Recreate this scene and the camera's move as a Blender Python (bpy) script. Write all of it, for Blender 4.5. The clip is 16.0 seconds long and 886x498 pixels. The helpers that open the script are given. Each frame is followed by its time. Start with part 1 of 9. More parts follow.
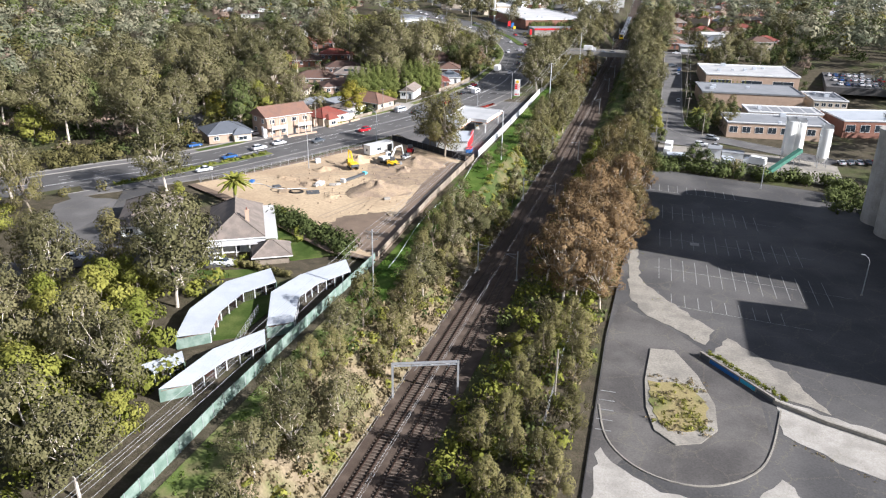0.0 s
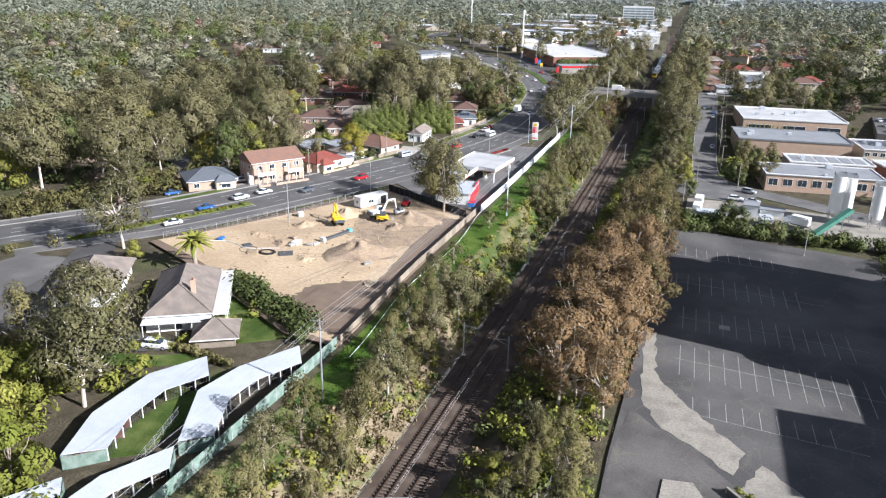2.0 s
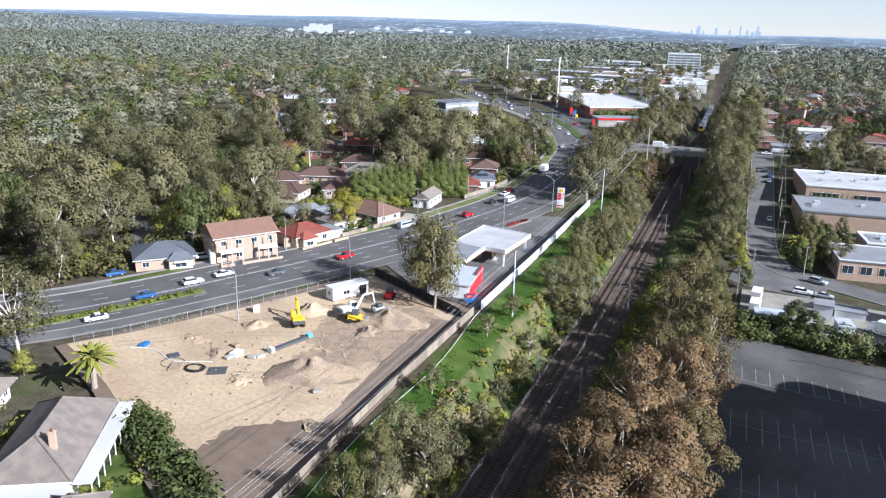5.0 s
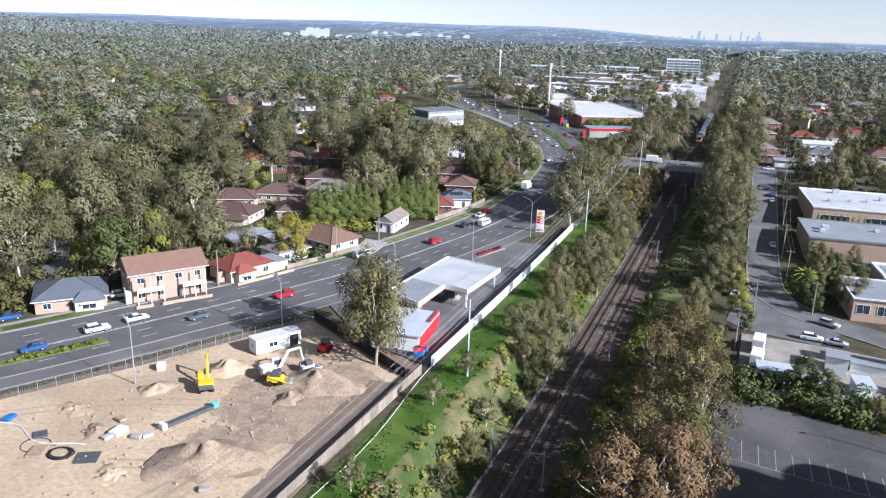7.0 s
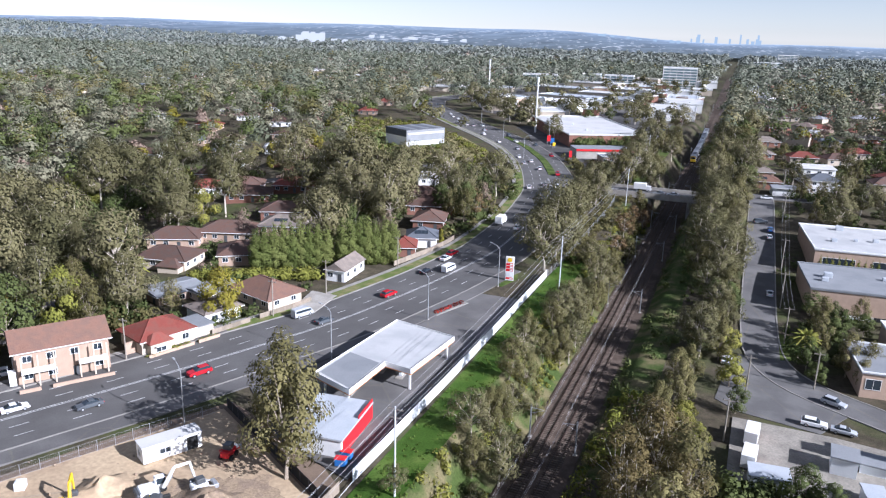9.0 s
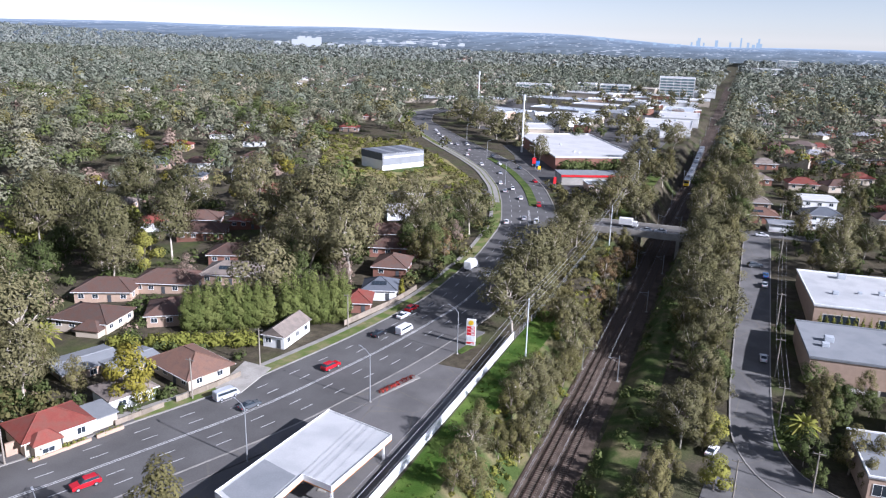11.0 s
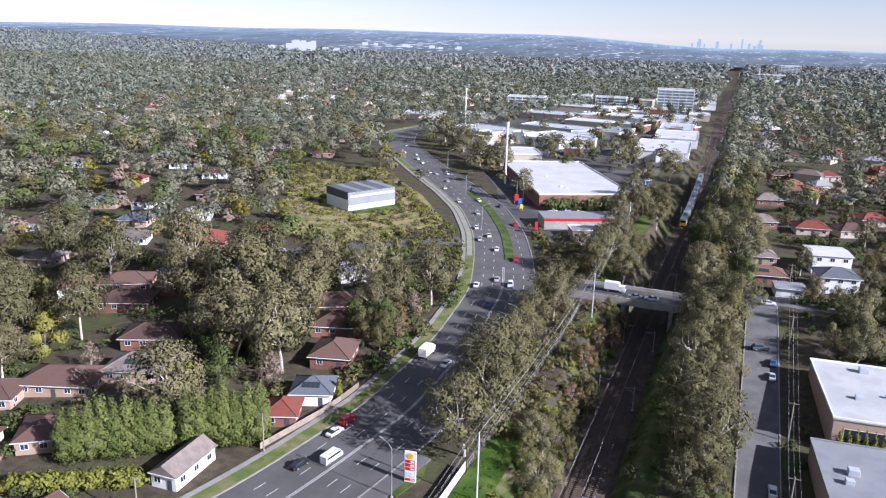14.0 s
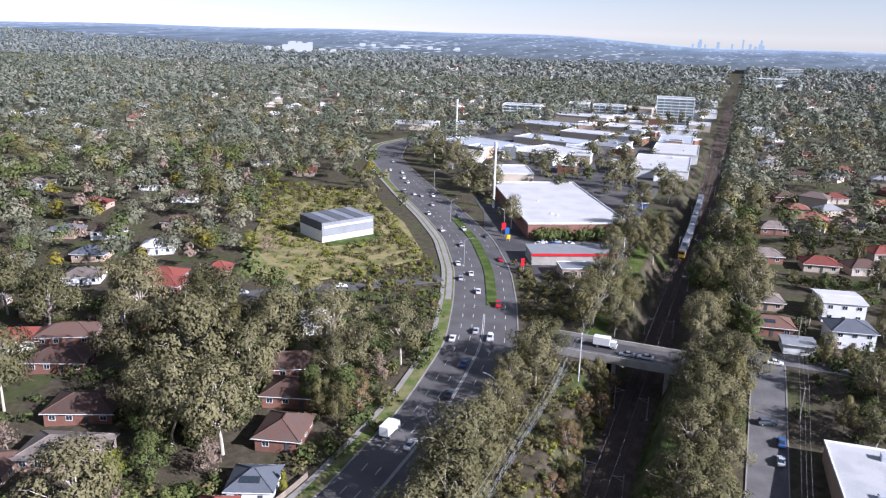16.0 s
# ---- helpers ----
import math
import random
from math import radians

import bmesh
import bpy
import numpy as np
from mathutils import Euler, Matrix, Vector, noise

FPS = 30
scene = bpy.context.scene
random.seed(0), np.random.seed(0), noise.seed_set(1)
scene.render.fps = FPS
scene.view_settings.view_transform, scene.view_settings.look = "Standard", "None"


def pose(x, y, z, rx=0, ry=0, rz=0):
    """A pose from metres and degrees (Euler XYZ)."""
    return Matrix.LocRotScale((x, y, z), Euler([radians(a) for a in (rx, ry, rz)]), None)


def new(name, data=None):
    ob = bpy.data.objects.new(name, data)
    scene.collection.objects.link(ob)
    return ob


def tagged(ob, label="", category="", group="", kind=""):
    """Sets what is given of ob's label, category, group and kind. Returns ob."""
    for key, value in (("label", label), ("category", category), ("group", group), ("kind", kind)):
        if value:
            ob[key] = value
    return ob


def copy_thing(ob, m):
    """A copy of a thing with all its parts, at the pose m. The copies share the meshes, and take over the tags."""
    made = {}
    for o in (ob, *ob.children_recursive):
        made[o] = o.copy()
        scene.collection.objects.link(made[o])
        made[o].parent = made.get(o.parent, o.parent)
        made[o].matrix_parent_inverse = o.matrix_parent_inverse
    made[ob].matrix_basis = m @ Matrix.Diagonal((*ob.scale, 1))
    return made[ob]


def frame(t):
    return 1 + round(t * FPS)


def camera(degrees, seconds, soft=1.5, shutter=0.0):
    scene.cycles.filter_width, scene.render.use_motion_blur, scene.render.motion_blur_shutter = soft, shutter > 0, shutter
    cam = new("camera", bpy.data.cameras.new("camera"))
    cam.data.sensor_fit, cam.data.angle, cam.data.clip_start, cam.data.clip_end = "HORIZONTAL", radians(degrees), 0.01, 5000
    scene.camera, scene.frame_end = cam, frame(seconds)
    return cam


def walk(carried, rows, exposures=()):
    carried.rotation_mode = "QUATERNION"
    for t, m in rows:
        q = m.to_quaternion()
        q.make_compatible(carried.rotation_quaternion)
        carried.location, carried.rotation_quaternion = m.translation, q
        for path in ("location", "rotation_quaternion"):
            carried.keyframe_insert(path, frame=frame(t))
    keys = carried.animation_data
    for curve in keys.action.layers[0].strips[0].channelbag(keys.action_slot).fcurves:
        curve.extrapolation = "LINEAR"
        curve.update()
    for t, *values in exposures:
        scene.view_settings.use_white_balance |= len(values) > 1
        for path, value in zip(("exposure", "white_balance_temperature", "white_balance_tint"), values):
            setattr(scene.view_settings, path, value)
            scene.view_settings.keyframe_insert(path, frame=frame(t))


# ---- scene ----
cam = camera(61.0, 16.0, soft=1.2)
METRES, EYE, TILT, LEAN, TURN = 230.0, 55.0, -22.0, -0.8, 15.5
ROWS = [
    (0.0, 0.0, 0.0, 0.0, -0.0, 0.0, 0.0),
    (0.5, 0.0132, 0.0251, 0.0096, 0.65, 0.61, -0.34),
    (1.0, 0.025, 0.0513, 0.0194, 1.31, 1.21, -0.66),
    (1.5, 0.0351, 0.0783, 0.0295, 1.98, 1.78, -0.97),
    (2.0, 0.0433, 0.1062, 0.0403, 2.63, 2.34, -1.27),
    (2.5, 0.0504, 0.1344, 0.0516, 3.32, 2.94, -1.57),
    (3.0, 0.0566, 0.1627, 0.0634, 4.06, 3.51, -1.81),
    (3.5, 0.0618, 0.1907, 0.0755, 4.78, 4.06, -2.12),
    (4.0, 0.0672, 0.219, 0.0872, 5.5, 4.63, -2.52),
    (6.5, 0.1029, 0.3584, 0.1436, 5.67, 5.56, -2.99),
    (7.0, 0.1116, 0.3864, 0.1548, 5.65, 5.6, -3.05),
    (7.5, 0.1203, 0.413, 0.1684, 5.64, 5.65, -3.03),
    (8.0, 0.129, 0.4387, 0.1857, 5.63, 5.67, -3.06),
    (8.5, 0.138, 0.4635, 0.2046, 5.65, 5.72, -3.06),
    (9.0, 0.1471, 0.4875, 0.2236, 5.65, 5.76, -3.08),
    (11.5, 0.1924, 0.6044, 0.3158, 5.76, 5.91, -3.07),
    (12.0, 0.1994, 0.628, 0.3346, 5.8, 5.92, -3.03),
    (12.5, 0.2057, 0.6522, 0.3535, 5.85, 5.95, -2.99),
    (13.0, 0.2109, 0.6765, 0.3728, 5.83, 5.91, -2.96),
    (13.5, 0.2164, 0.7011, 0.3924, 5.84, 5.89, -2.95),
    (14.0, 0.2216, 0.7256, 0.4117, 5.83, 5.86, -2.97),
    (14.5, 0.2269, 0.7501, 0.4312, 5.82, 5.83, -2.98),
    (15.0, 0.2325, 0.7744, 0.4513, 5.82, 5.79, -3.0),
    (15.5, 0.2379, 0.7993, 0.4704, 5.82, 5.79, -3.03),
    (16.0, 0.2438, 0.8231, 0.49, 5.85, 5.75, -3.04),
]
walk(cam, [(t, pose(0, 0, EYE, TILT, LEAN, TURN) @ pose(METRES * x, METRES * y, METRES * z, 90 + pitch, roll, yaw)) for t, x, y, z, yaw, pitch, roll in ROWS], [(0.0, 1.20, 6100, 14), (4.0, 1.15, 5650, 13), (8.0, 1.02, 5550, 17), (16.0, 0.98, 5600, 22)])

# ---- world and sun ----
SUN_EL, SHADE = radians(28), Vector((-0.98, 0.19, 0)).normalized()
world = bpy.data.worlds.new("world")
scene.world = world
world.use_nodes = True
wn = world.node_tree.nodes
sky = wn.new("ShaderNodeTexSky")
sky.sky_type, sky.sun_disc = "NISHITA", False
sky.sun_elevation, sky.sun_rotation = SUN_EL, math.atan2(-SHADE.x, -SHADE.y)
sky.air_density, sky.dust_density, sky.ozone_density = 0.9, 0.0, 3.0
wn["Background"].inputs["Strength"].default_value = 0.060
pale = wn.new("ShaderNodeHueSaturation")
pale.inputs["Saturation"].default_value = 0.45
world.node_tree.links.new(sky.outputs["Color"], pale.inputs["Color"])
world.node_tree.links.new(pale.outputs["Color"], wn["Background"].inputs["Color"])
sun = new("sun", bpy.data.lights.new("sun", "SUN"))
sun.data.energy, sun.data.angle, sun.data.color = 5.0, radians(0.55), (1.0, 0.965, 0.915)
to_sun = Vector((-SHADE.x * math.cos(SUN_EL), -SHADE.y * math.cos(SUN_EL), math.sin(SUN_EL)))
sun.matrix_world = Matrix.Translation((0, 0, 300)) @ to_sun.to_track_quat("Z", "Y").to_matrix().to_4x4()

# ---- materials ----


def mat(name, col, rough=0.8, var=0.25, scale=1.0, fine=8.0, bump=0.0, metal=0.0, spread=0.0, alt=None, altmix=0.0, spec=0.3, space="world", cracks=0.0):
    """A surface in its base colour with patches (scale, in cycles per metre), grain (fine), a second colour in stains, and per-object spread."""
    m = bpy.data.materials.new(name)
    m.use_nodes = True
    n, l = m.node_tree.nodes, m.node_tree.links
    b = n["Principled BSDF"]
    b.inputs["Roughness"].default_value, b.inputs["Metallic"].default_value = rough, metal
    b.inputs["Specular IOR Level"].default_value = spec
    if space == "world":
        src = n.new("ShaderNodeNewGeometry").outputs["Position"]
    else:
        src = n.new("ShaderNodeTexCoord").outputs["Object"]
    n1, n2 = n.new("ShaderNodeTexNoise"), n.new("ShaderNodeTexNoise")
    n1.inputs["Scale"].default_value, n1.inputs["Detail"].default_value = scale, 5
    n2.inputs["Scale"].default_value, n2.inputs["Detail"].default_value = fine, 3
    l.new(src, n1.inputs["Vector"])
    l.new(src, n2.inputs["Vector"])
    base = n.new("ShaderNodeMix")
    base.data_type = "RGBA"
    base.inputs["A"].default_value = (*col, 1)
    base.inputs["B"].default_value = (*(alt or col), 1)
    ramp = n.new("ShaderNodeMapRange")
    ramp.inputs["From Min"].default_value, ramp.inputs["From Max"].default_value = 0.42, 0.62
    ramp.inputs["To Max"].default_value = altmix
    l.new(n1.outputs["Fac"], ramp.inputs["Value"])
    l.new(ramp.outputs["Result"], base.inputs["Factor"])
    add = n.new("ShaderNodeMath")
    add.operation = "ADD"
    l.new(n1.outputs["Fac"], add.inputs[0])
    l.new(n2.outputs["Fac"], add.inputs[1])
    val = n.new("ShaderNodeMapRange")
    val.inputs["From Min"].default_value, val.inputs["From Max"].default_value = 0.6, 1.4
    val.inputs["To Min"].default_value, val.inputs["To Max"].default_value = 1 - var, 1 + var
    l.new(add.outputs[0], val.inputs["Value"])
    out = val.outputs["Result"]
    if spread:
        info = n.new("ShaderNodeObjectInfo")
        r = n.new("ShaderNodeMapRange")
        r.inputs["To Min"].default_value, r.inputs["To Max"].default_value = 1 - spread, 1 + spread
        l.new(info.outputs["Random"], r.inputs["Value"])
        mul = n.new("ShaderNodeMath")
        mul.operation = "MULTIPLY"
        l.new(out, mul.inputs[0])
        l.new(r.outputs["Result"], mul.inputs[1])
        out = mul.outputs[0]
    sc = n.new("ShaderNodeVectorMath")
    sc.operation = "SCALE"
    l.new(base.outputs["Result"], sc.inputs[0])
    l.new(out, sc.inputs["Scale"])
    last = sc.outputs["Vector"]
    if cracks:
        # fine cracks with dry weeds in them, wandering over metres
        vor = n.new("ShaderNodeTexVoronoi")
        vor.feature = "DISTANCE_TO_EDGE"
        vor.inputs["Scale"].default_value = cracks
        wob = n.new("ShaderNodeVectorMath")
        wob.operation = "MULTIPLY_ADD"
        l.new(n2.outputs["Color"], wob.inputs[0])
        wob.inputs[1].default_value = (1.2, 1.2, 1.2)
        l.new(src, wob.inputs[2])
        l.new(wob.outputs["Vector"], vor.inputs["Vector"])
        cm = n.new("ShaderNodeMapRange")
        cm.inputs["From Min"].default_value, cm.inputs["From Max"].default_value = 0.004, 0.012
        cm.inputs["To Min"].default_value, cm.inputs["To Max"].default_value = 0.75, 0.0
        l.new(vor.outputs["Distance"], cm.inputs["Value"])
        mk = n.new("ShaderNodeMath")
        mk.operation = "MULTIPLY"
        l.new(cm.outputs["Result"], mk.inputs[0])
        l.new(n1.outputs["Fac"], mk.inputs[1])
        cx = n.new("ShaderNodeMix")
        cx.data_type = "RGBA"
        l.new(mk.outputs[0], cx.inputs["Factor"])
        l.new(last, cx.inputs["A"])
        cx.inputs["B"].default_value = (0.19, 0.17, 0.12, 1)
        last = cx.outputs["Result"]
    l.new(last, b.inputs["Base Color"])
    if bump:
        bp = n.new("ShaderNodeBump")
        bp.inputs["Strength"].default_value, bp.inputs["Distance"].default_value = min(1.0, bump * 4), bump
        l.new(n2.outputs["Fac"], bp.inputs["Height"])
        l.new(bp.outputs["Normal"], b.inputs["Normal"])
    return m


def leafmat(name, col, alt, spread=0.13, trans=0.08):
    """Foliage: two leaf colours mixed leaf by leaf and tree by tree, with some light let through."""
    m = bpy.data.materials.new(name)
    m.use_nodes = True
    n, l = m.node_tree.nodes, m.node_tree.links
    b = n["Principled BSDF"]
    b.inputs["Roughness"].default_value, b.inputs["Specular IOR Level"].default_value = 0.75, 0.08
    geo, info = n.new("ShaderNodeNewGeometry"), n.new("ShaderNodeObjectInfo")
    noise_t = n.new("ShaderNodeTexNoise")
    noise_t.inputs["Scale"].default_value = 0.13
    l.new(geo.outputs["Position"], noise_t.inputs["Vector"])
    add = n.new("ShaderNodeMath")
    add.operation = "ADD"
    leafy = n.new("ShaderNodeMath")
    leafy.operation = "MULTIPLY"
    leafy.inputs[1].default_value = 0.35
    l.new(geo.outputs["Random Per Island"], leafy.inputs[0])
    l.new(leafy.outputs[0], add.inputs[0])
    per = n.new("ShaderNodeMath")
    per.operation = "MULTIPLY"
    per.inputs[1].default_value = 1.9
    l.new(info.outputs["Random"], per.inputs[0])
    l.new(per.outputs[0], add.inputs[1])
    tone = n.new("ShaderNodeAttribute")
    tone.attribute_name = "tone"
    add2 = n.new("ShaderNodeMath")
    add2.operation = "MULTIPLY_ADD"
    l.new(noise_t.outputs["Fac"], add2.inputs[0])
    add2.inputs[1].default_value = 1.6
    l.new(add.outputs[0], add2.inputs[2])
    fac = n.new("ShaderNodeMapRange")
    fac.inputs["From Min"].default_value, fac.inputs["From Max"].default_value = 0.55, 3.1
    add3 = n.new("ShaderNodeMath")
    add3.operation = "MULTIPLY_ADD"
    l.new(tone.outputs["Fac"], add3.inputs[0])
    add3.inputs[1].default_value = 1.5
    l.new(add2.outputs[0], add3.inputs[2])
    l.new(add3.outputs[0], fac.inputs["Value"])
    mix = n.new("ShaderNodeMix")
    mix.data_type = "RGBA"
    mix.inputs["A"].default_value, mix.inputs["B"].default_value = (*col, 1), (*alt, 1)
    l.new(fac.outputs["Result"], mix.inputs["Factor"])
    val = n.new("ShaderNodeMapRange")
    val.inputs["To Min"].default_value, val.inputs["To Max"].default_value = 1 - spread, 1 + spread
    l.new(geo.outputs["Random Per Island"], val.inputs["Value"])
    sc = n.new("ShaderNodeVectorMath")
    sc.operation = "SCALE"
    l.new(mix.outputs["Result"], sc.inputs[0])
    l.new(val.outputs["Result"], sc.inputs["Scale"])
    l.new(sc.outputs["Vector"], b.inputs["Base Color"])
    tr = n.new("ShaderNodeBsdfTranslucent")
    l.new(sc.outputs["Vector"], tr.inputs["Color"])
    mx = n.new("ShaderNodeMixShader")
    mx.inputs["Fac"].default_value = trans
    l.new(b.outputs["BSDF"], mx.inputs[1])
    l.new(tr.outputs["BSDF"], mx.inputs[2])
    l.new(mx.outputs["Shader"], n["Material Output"].inputs["Surface"])
    return m


def glassmat(name, col=(0.03, 0.04, 0.05)):
    m = bpy.data.materials.new(name)
    m.use_nodes = True
    b = m.node_tree.nodes["Principled BSDF"]
    b.inputs["Base Color"].default_value, b.inputs["Roughness"].default_value = (*col, 1), 0.06
    b.inputs["Specular IOR Level"].default_value = 0.6
    return m


def groundmat():
    """Open ground: dry grass, lush grass, leaf litter and bare earth in patches."""
    m = bpy.data.materials.new("open_ground")
    m.use_nodes = True
    n, l = m.node_tree.nodes, m.node_tree.links
    b = n["Principled BSDF"]
    b.inputs["Roughness"].default_value, b.inputs["Specular IOR Level"].default_value = 0.95, 0.1
    pos = n.new("ShaderNodeNewGeometry").outputs["Position"]

    def nz(scale, detail=4):
        t = n.new("ShaderNodeTexNoise")
        t.inputs["Scale"].default_value, t.inputs["Detail"].default_value = scale, detail
        l.new(pos, t.inputs["Vector"])
        return t.outputs["Fac"]

    def mixed(fac, lo, hi, a, c):
        r = n.new("ShaderNodeMapRange")
        r.inputs["From Min"].default_value, r.inputs["From Max"].default_value = lo, hi
        l.new(fac, r.inputs["Value"])
        x = n.new("ShaderNodeMix")
        x.data_type = "RGBA"
        l.new(r.outputs["Result"], x.inputs["Factor"])
        for key, v in (("A", a), ("B", c)):
            if isinstance(v, tuple):
                x.inputs[key].default_value = (*v, 1)
            else:
                l.new(v, x.inputs[key])
        return x.outputs["Result"]

    litter = mixed(nz(0.5), 0.35, 0.65, (0.062, 0.050, 0.036), (0.115, 0.094, 0.068))
    grass = mixed(nz(0.3), 0.35, 0.65, (0.06, 0.085, 0.024), (0.10, 0.11, 0.042))
    c = mixed(nz(0.06), 0.50, 0.68, litter, grass)
    c = mixed(nz(2.5, 6), 0.35, 0.9, c, (0.055, 0.056, 0.028))
    l.new(c, b.inputs["Base Color"])
    bp = n.new("ShaderNodeBump")
    bp.inputs["Strength"].default_value, bp.inputs["Distance"].default_value = 0.7, 0.25
    l.new(nz(3.0, 6), bp.inputs["Height"])
    l.new(bp.outputs["Normal"], b.inputs["Normal"])
    return m


M = {}
M["ground"] = groundmat()
M["lawn"] = mat("lawn", (0.058, 0.092, 0.020), 0.95, 0.4, 0.2, 5, 0.08, alt=(0.105, 0.122, 0.038), altmix=0.8, spec=0.1)
M["lush"] = mat("lush_grass", (0.048, 0.096, 0.013), 0.95, 0.45, 0.16, 4, 0.1, alt=(0.088, 0.125, 0.026), altmix=0.9, spec=0.1)
M["straw"] = mat("dry_straw_bank", (0.255, 0.202, 0.130), 0.95, 0.45, 0.13, 2.5, 0.12, alt=(0.105, 0.112, 0.044), altmix=1.0, spec=0.1)
M["paleroof"] = mat("pale_grey_roof_sheet", (0.50, 0.50, 0.49), 0.55, 0.12, 0.15, 4, alt=(0.36, 0.365, 0.365), altmix=0.8)
M["verge"] = mat("verge_grass", (0.11, 0.15, 0.04), 0.95, 0.3, 0.3, 5, 0.04, alt=(0.20, 0.17, 0.09), altmix=0.8, spec=0.1)
M["scrub"] = mat("dry_scrub_ground", (0.30, 0.25, 0.12), 0.95, 0.3, 0.15, 3, 0.1, alt=(0.13, 0.14, 0.05), altmix=1.0, spec=0.1)
M["asphalt"] = mat("asphalt", (0.098, 0.094, 0.090), 0.85, 0.24, 0.12, 6, 0.01, alt=(0.112, 0.108, 0.104), altmix=0.8)
M["asphalt_old"] = mat("old_asphalt", (0.068, 0.066, 0.065), 0.88, 0.28, 0.06, 3, 0.01, alt=(0.105, 0.10, 0.095), altmix=0.9, cracks=0.16)
M["asphalt_loop"] = mat("loop_asphalt", (0.112, 0.107, 0.103), 0.88, 0.2, 0.1, 5, 0.01, alt=(0.145, 0.138, 0.132), altmix=0.85, cracks=0.1)
M["asphalt_lane"] = mat("side_street_asphalt", (0.118, 0.114, 0.111), 0.88, 0.15, 0.2, 6, 0.01, alt=(0.15, 0.146, 0.14), altmix=0.8, cracks=0.08)
M["concrete"] = mat("concrete", (0.40, 0.375, 0.335), 0.85, 0.25, 0.25, 4, 0.01, alt=(0.25, 0.235, 0.205), altmix=0.85, cracks=0.35)
M["kerb"] = mat("kerb_concrete", (0.27, 0.255, 0.23), 0.85, 0.25, 0.5, 6)
M["paint"] = mat("road_paint", (0.62, 0.62, 0.60), 0.7, 0.25, 0.8, 9, alt=(0.35, 0.35, 0.34), altmix=0.6)
M["faded_paint"] = mat("faded_road_paint", (0.33, 0.33, 0.32), 0.8, 0.3, 0.8, 9, alt=(0.17, 0.17, 0.165), altmix=0.8)
M["sand"] = mat("excavated_sand", (0.50, 0.385, 0.252), 0.95, 0.30, 0.06, 1.4, 0.08, alt=(0.34, 0.255, 0.168), altmix=1.0, spec=0.1)
M["rubble"] = mat("rubble", (0.36, 0.272, 0.180), 0.95, 0.4, 0.5, 3, 0.15, alt=(0.20, 0.150, 0.110), altmix=0.9)
M["ballast"] = mat("ballast", (0.086, 0.065, 0.051), 0.95, 0.3, 0.35, 7, 0.06, alt=(0.112, 0.087, 0.069), altmix=0.8, spec=0.1)
M["sleeper"] = mat("sleeper", (0.15, 0.118, 0.095), 0.9, 0.25, 2, 9, spread=0.25)
M["lot_concrete"] = mat("stained_concrete", (0.31, 0.285, 0.24), 0.9, 0.35, 0.22, 3, 0.01, alt=(0.17, 0.157, 0.135), altmix=0.9, cracks=0.30)
M["lot_asphalt"] = mat("worn_loop_asphalt", (0.082, 0.076, 0.071), 0.88, 0.3, 0.11, 4, 0.01, alt=(0.118, 0.110, 0.101), altmix=0.9, cracks=0.14)
M["rail"] = mat("rusty_rail", (0.05, 0.03, 0.022), 0.55, 0.2, 1, 9, metal=0.3)
M["steel"] = mat("galvanised_steel", (0.42, 0.43, 0.44), 0.45, 0.15, 1, 9, metal=0.5)
M["darksteel"] = mat("dark_steel", (0.10, 0.105, 0.11), 0.5, 0.2, 1, 9, metal=0.3)
M["timberpole"] = mat("grey_timber_pole", (0.27, 0.24, 0.20), 0.9, 0.25, 1, 9)
M["paling"] = mat("weathered_paling", (0.24, 0.20, 0.155), 0.9, 0.3, 0.8, 6, spread=0.2)
M["white"] = mat("white_paint", (0.74, 0.74, 0.72), 0.6, 0.08, 0.4, 5, spread=0.04)
M["cream"] = mat("cream_render", (0.50, 0.43, 0.34), 0.8, 0.1, 0.5, 6)
M["brick"] = mat("buff_brick", (0.40, 0.29, 0.215), 0.85, 0.15, 0.8, 14, spread=0.1)
M["redbrick"] = mat("red_brick", (0.215, 0.105, 0.075), 0.85, 0.25, 0.8, 14, spread=0.15)
M["tile_red"] = mat("red_roof_tile", (0.215, 0.055, 0.040), 0.8, 0.25, 0.6, 6, alt=(0.155, 0.062, 0.046), altmix=0.8, spread=0.2)
M["tile_terracotta"] = mat("faded_terracotta_tile", (0.200, 0.112, 0.080), 0.85, 0.28, 0.6, 6, alt=(0.130, 0.082, 0.064), altmix=0.8, spread=0.15)
M["tile_brown"] = mat("brown_roof_tile", (0.115, 0.066, 0.050), 0.85, 0.25, 0.6, 6, alt=(0.085, 0.062, 0.052), altmix=0.8, spread=0.25)
M["tile_grey"] = mat("grey_brown_roof_tile", (0.17, 0.145, 0.125), 0.85, 0.2, 0.6, 6, alt=(0.22, 0.18, 0.15), altmix=0.6, spread=0.15)
M["tile_slate"] = mat("slate_grey_roof", (0.105, 0.115, 0.13), 0.7, 0.15, 0.6, 6, spread=0.15)
M["metalroof"] = mat("zinc_roof_sheet", (0.50, 0.53, 0.56), 0.45, 0.15, 0.25, 5, alt=(0.38, 0.41, 0.44), altmix=0.7, metal=0.1)
M["greyroof"] = mat("grey_membrane_roof", (0.25, 0.26, 0.27), 0.8, 0.15, 0.2, 4, alt=(0.18, 0.19, 0.20), altmix=0.7)
M["whiteroof"] = mat("white_roof_sheet", (0.58, 0.57, 0.55), 0.5, 0.1, 0.1, 4, alt=(0.45, 0.445, 0.43), altmix=0.8)
M["tealglass"] = mat("pale_teal_glass", (0.22, 0.31, 0.33), 0.25, 0.2, 0.3, 4, spec=0.6, spread=0.15)
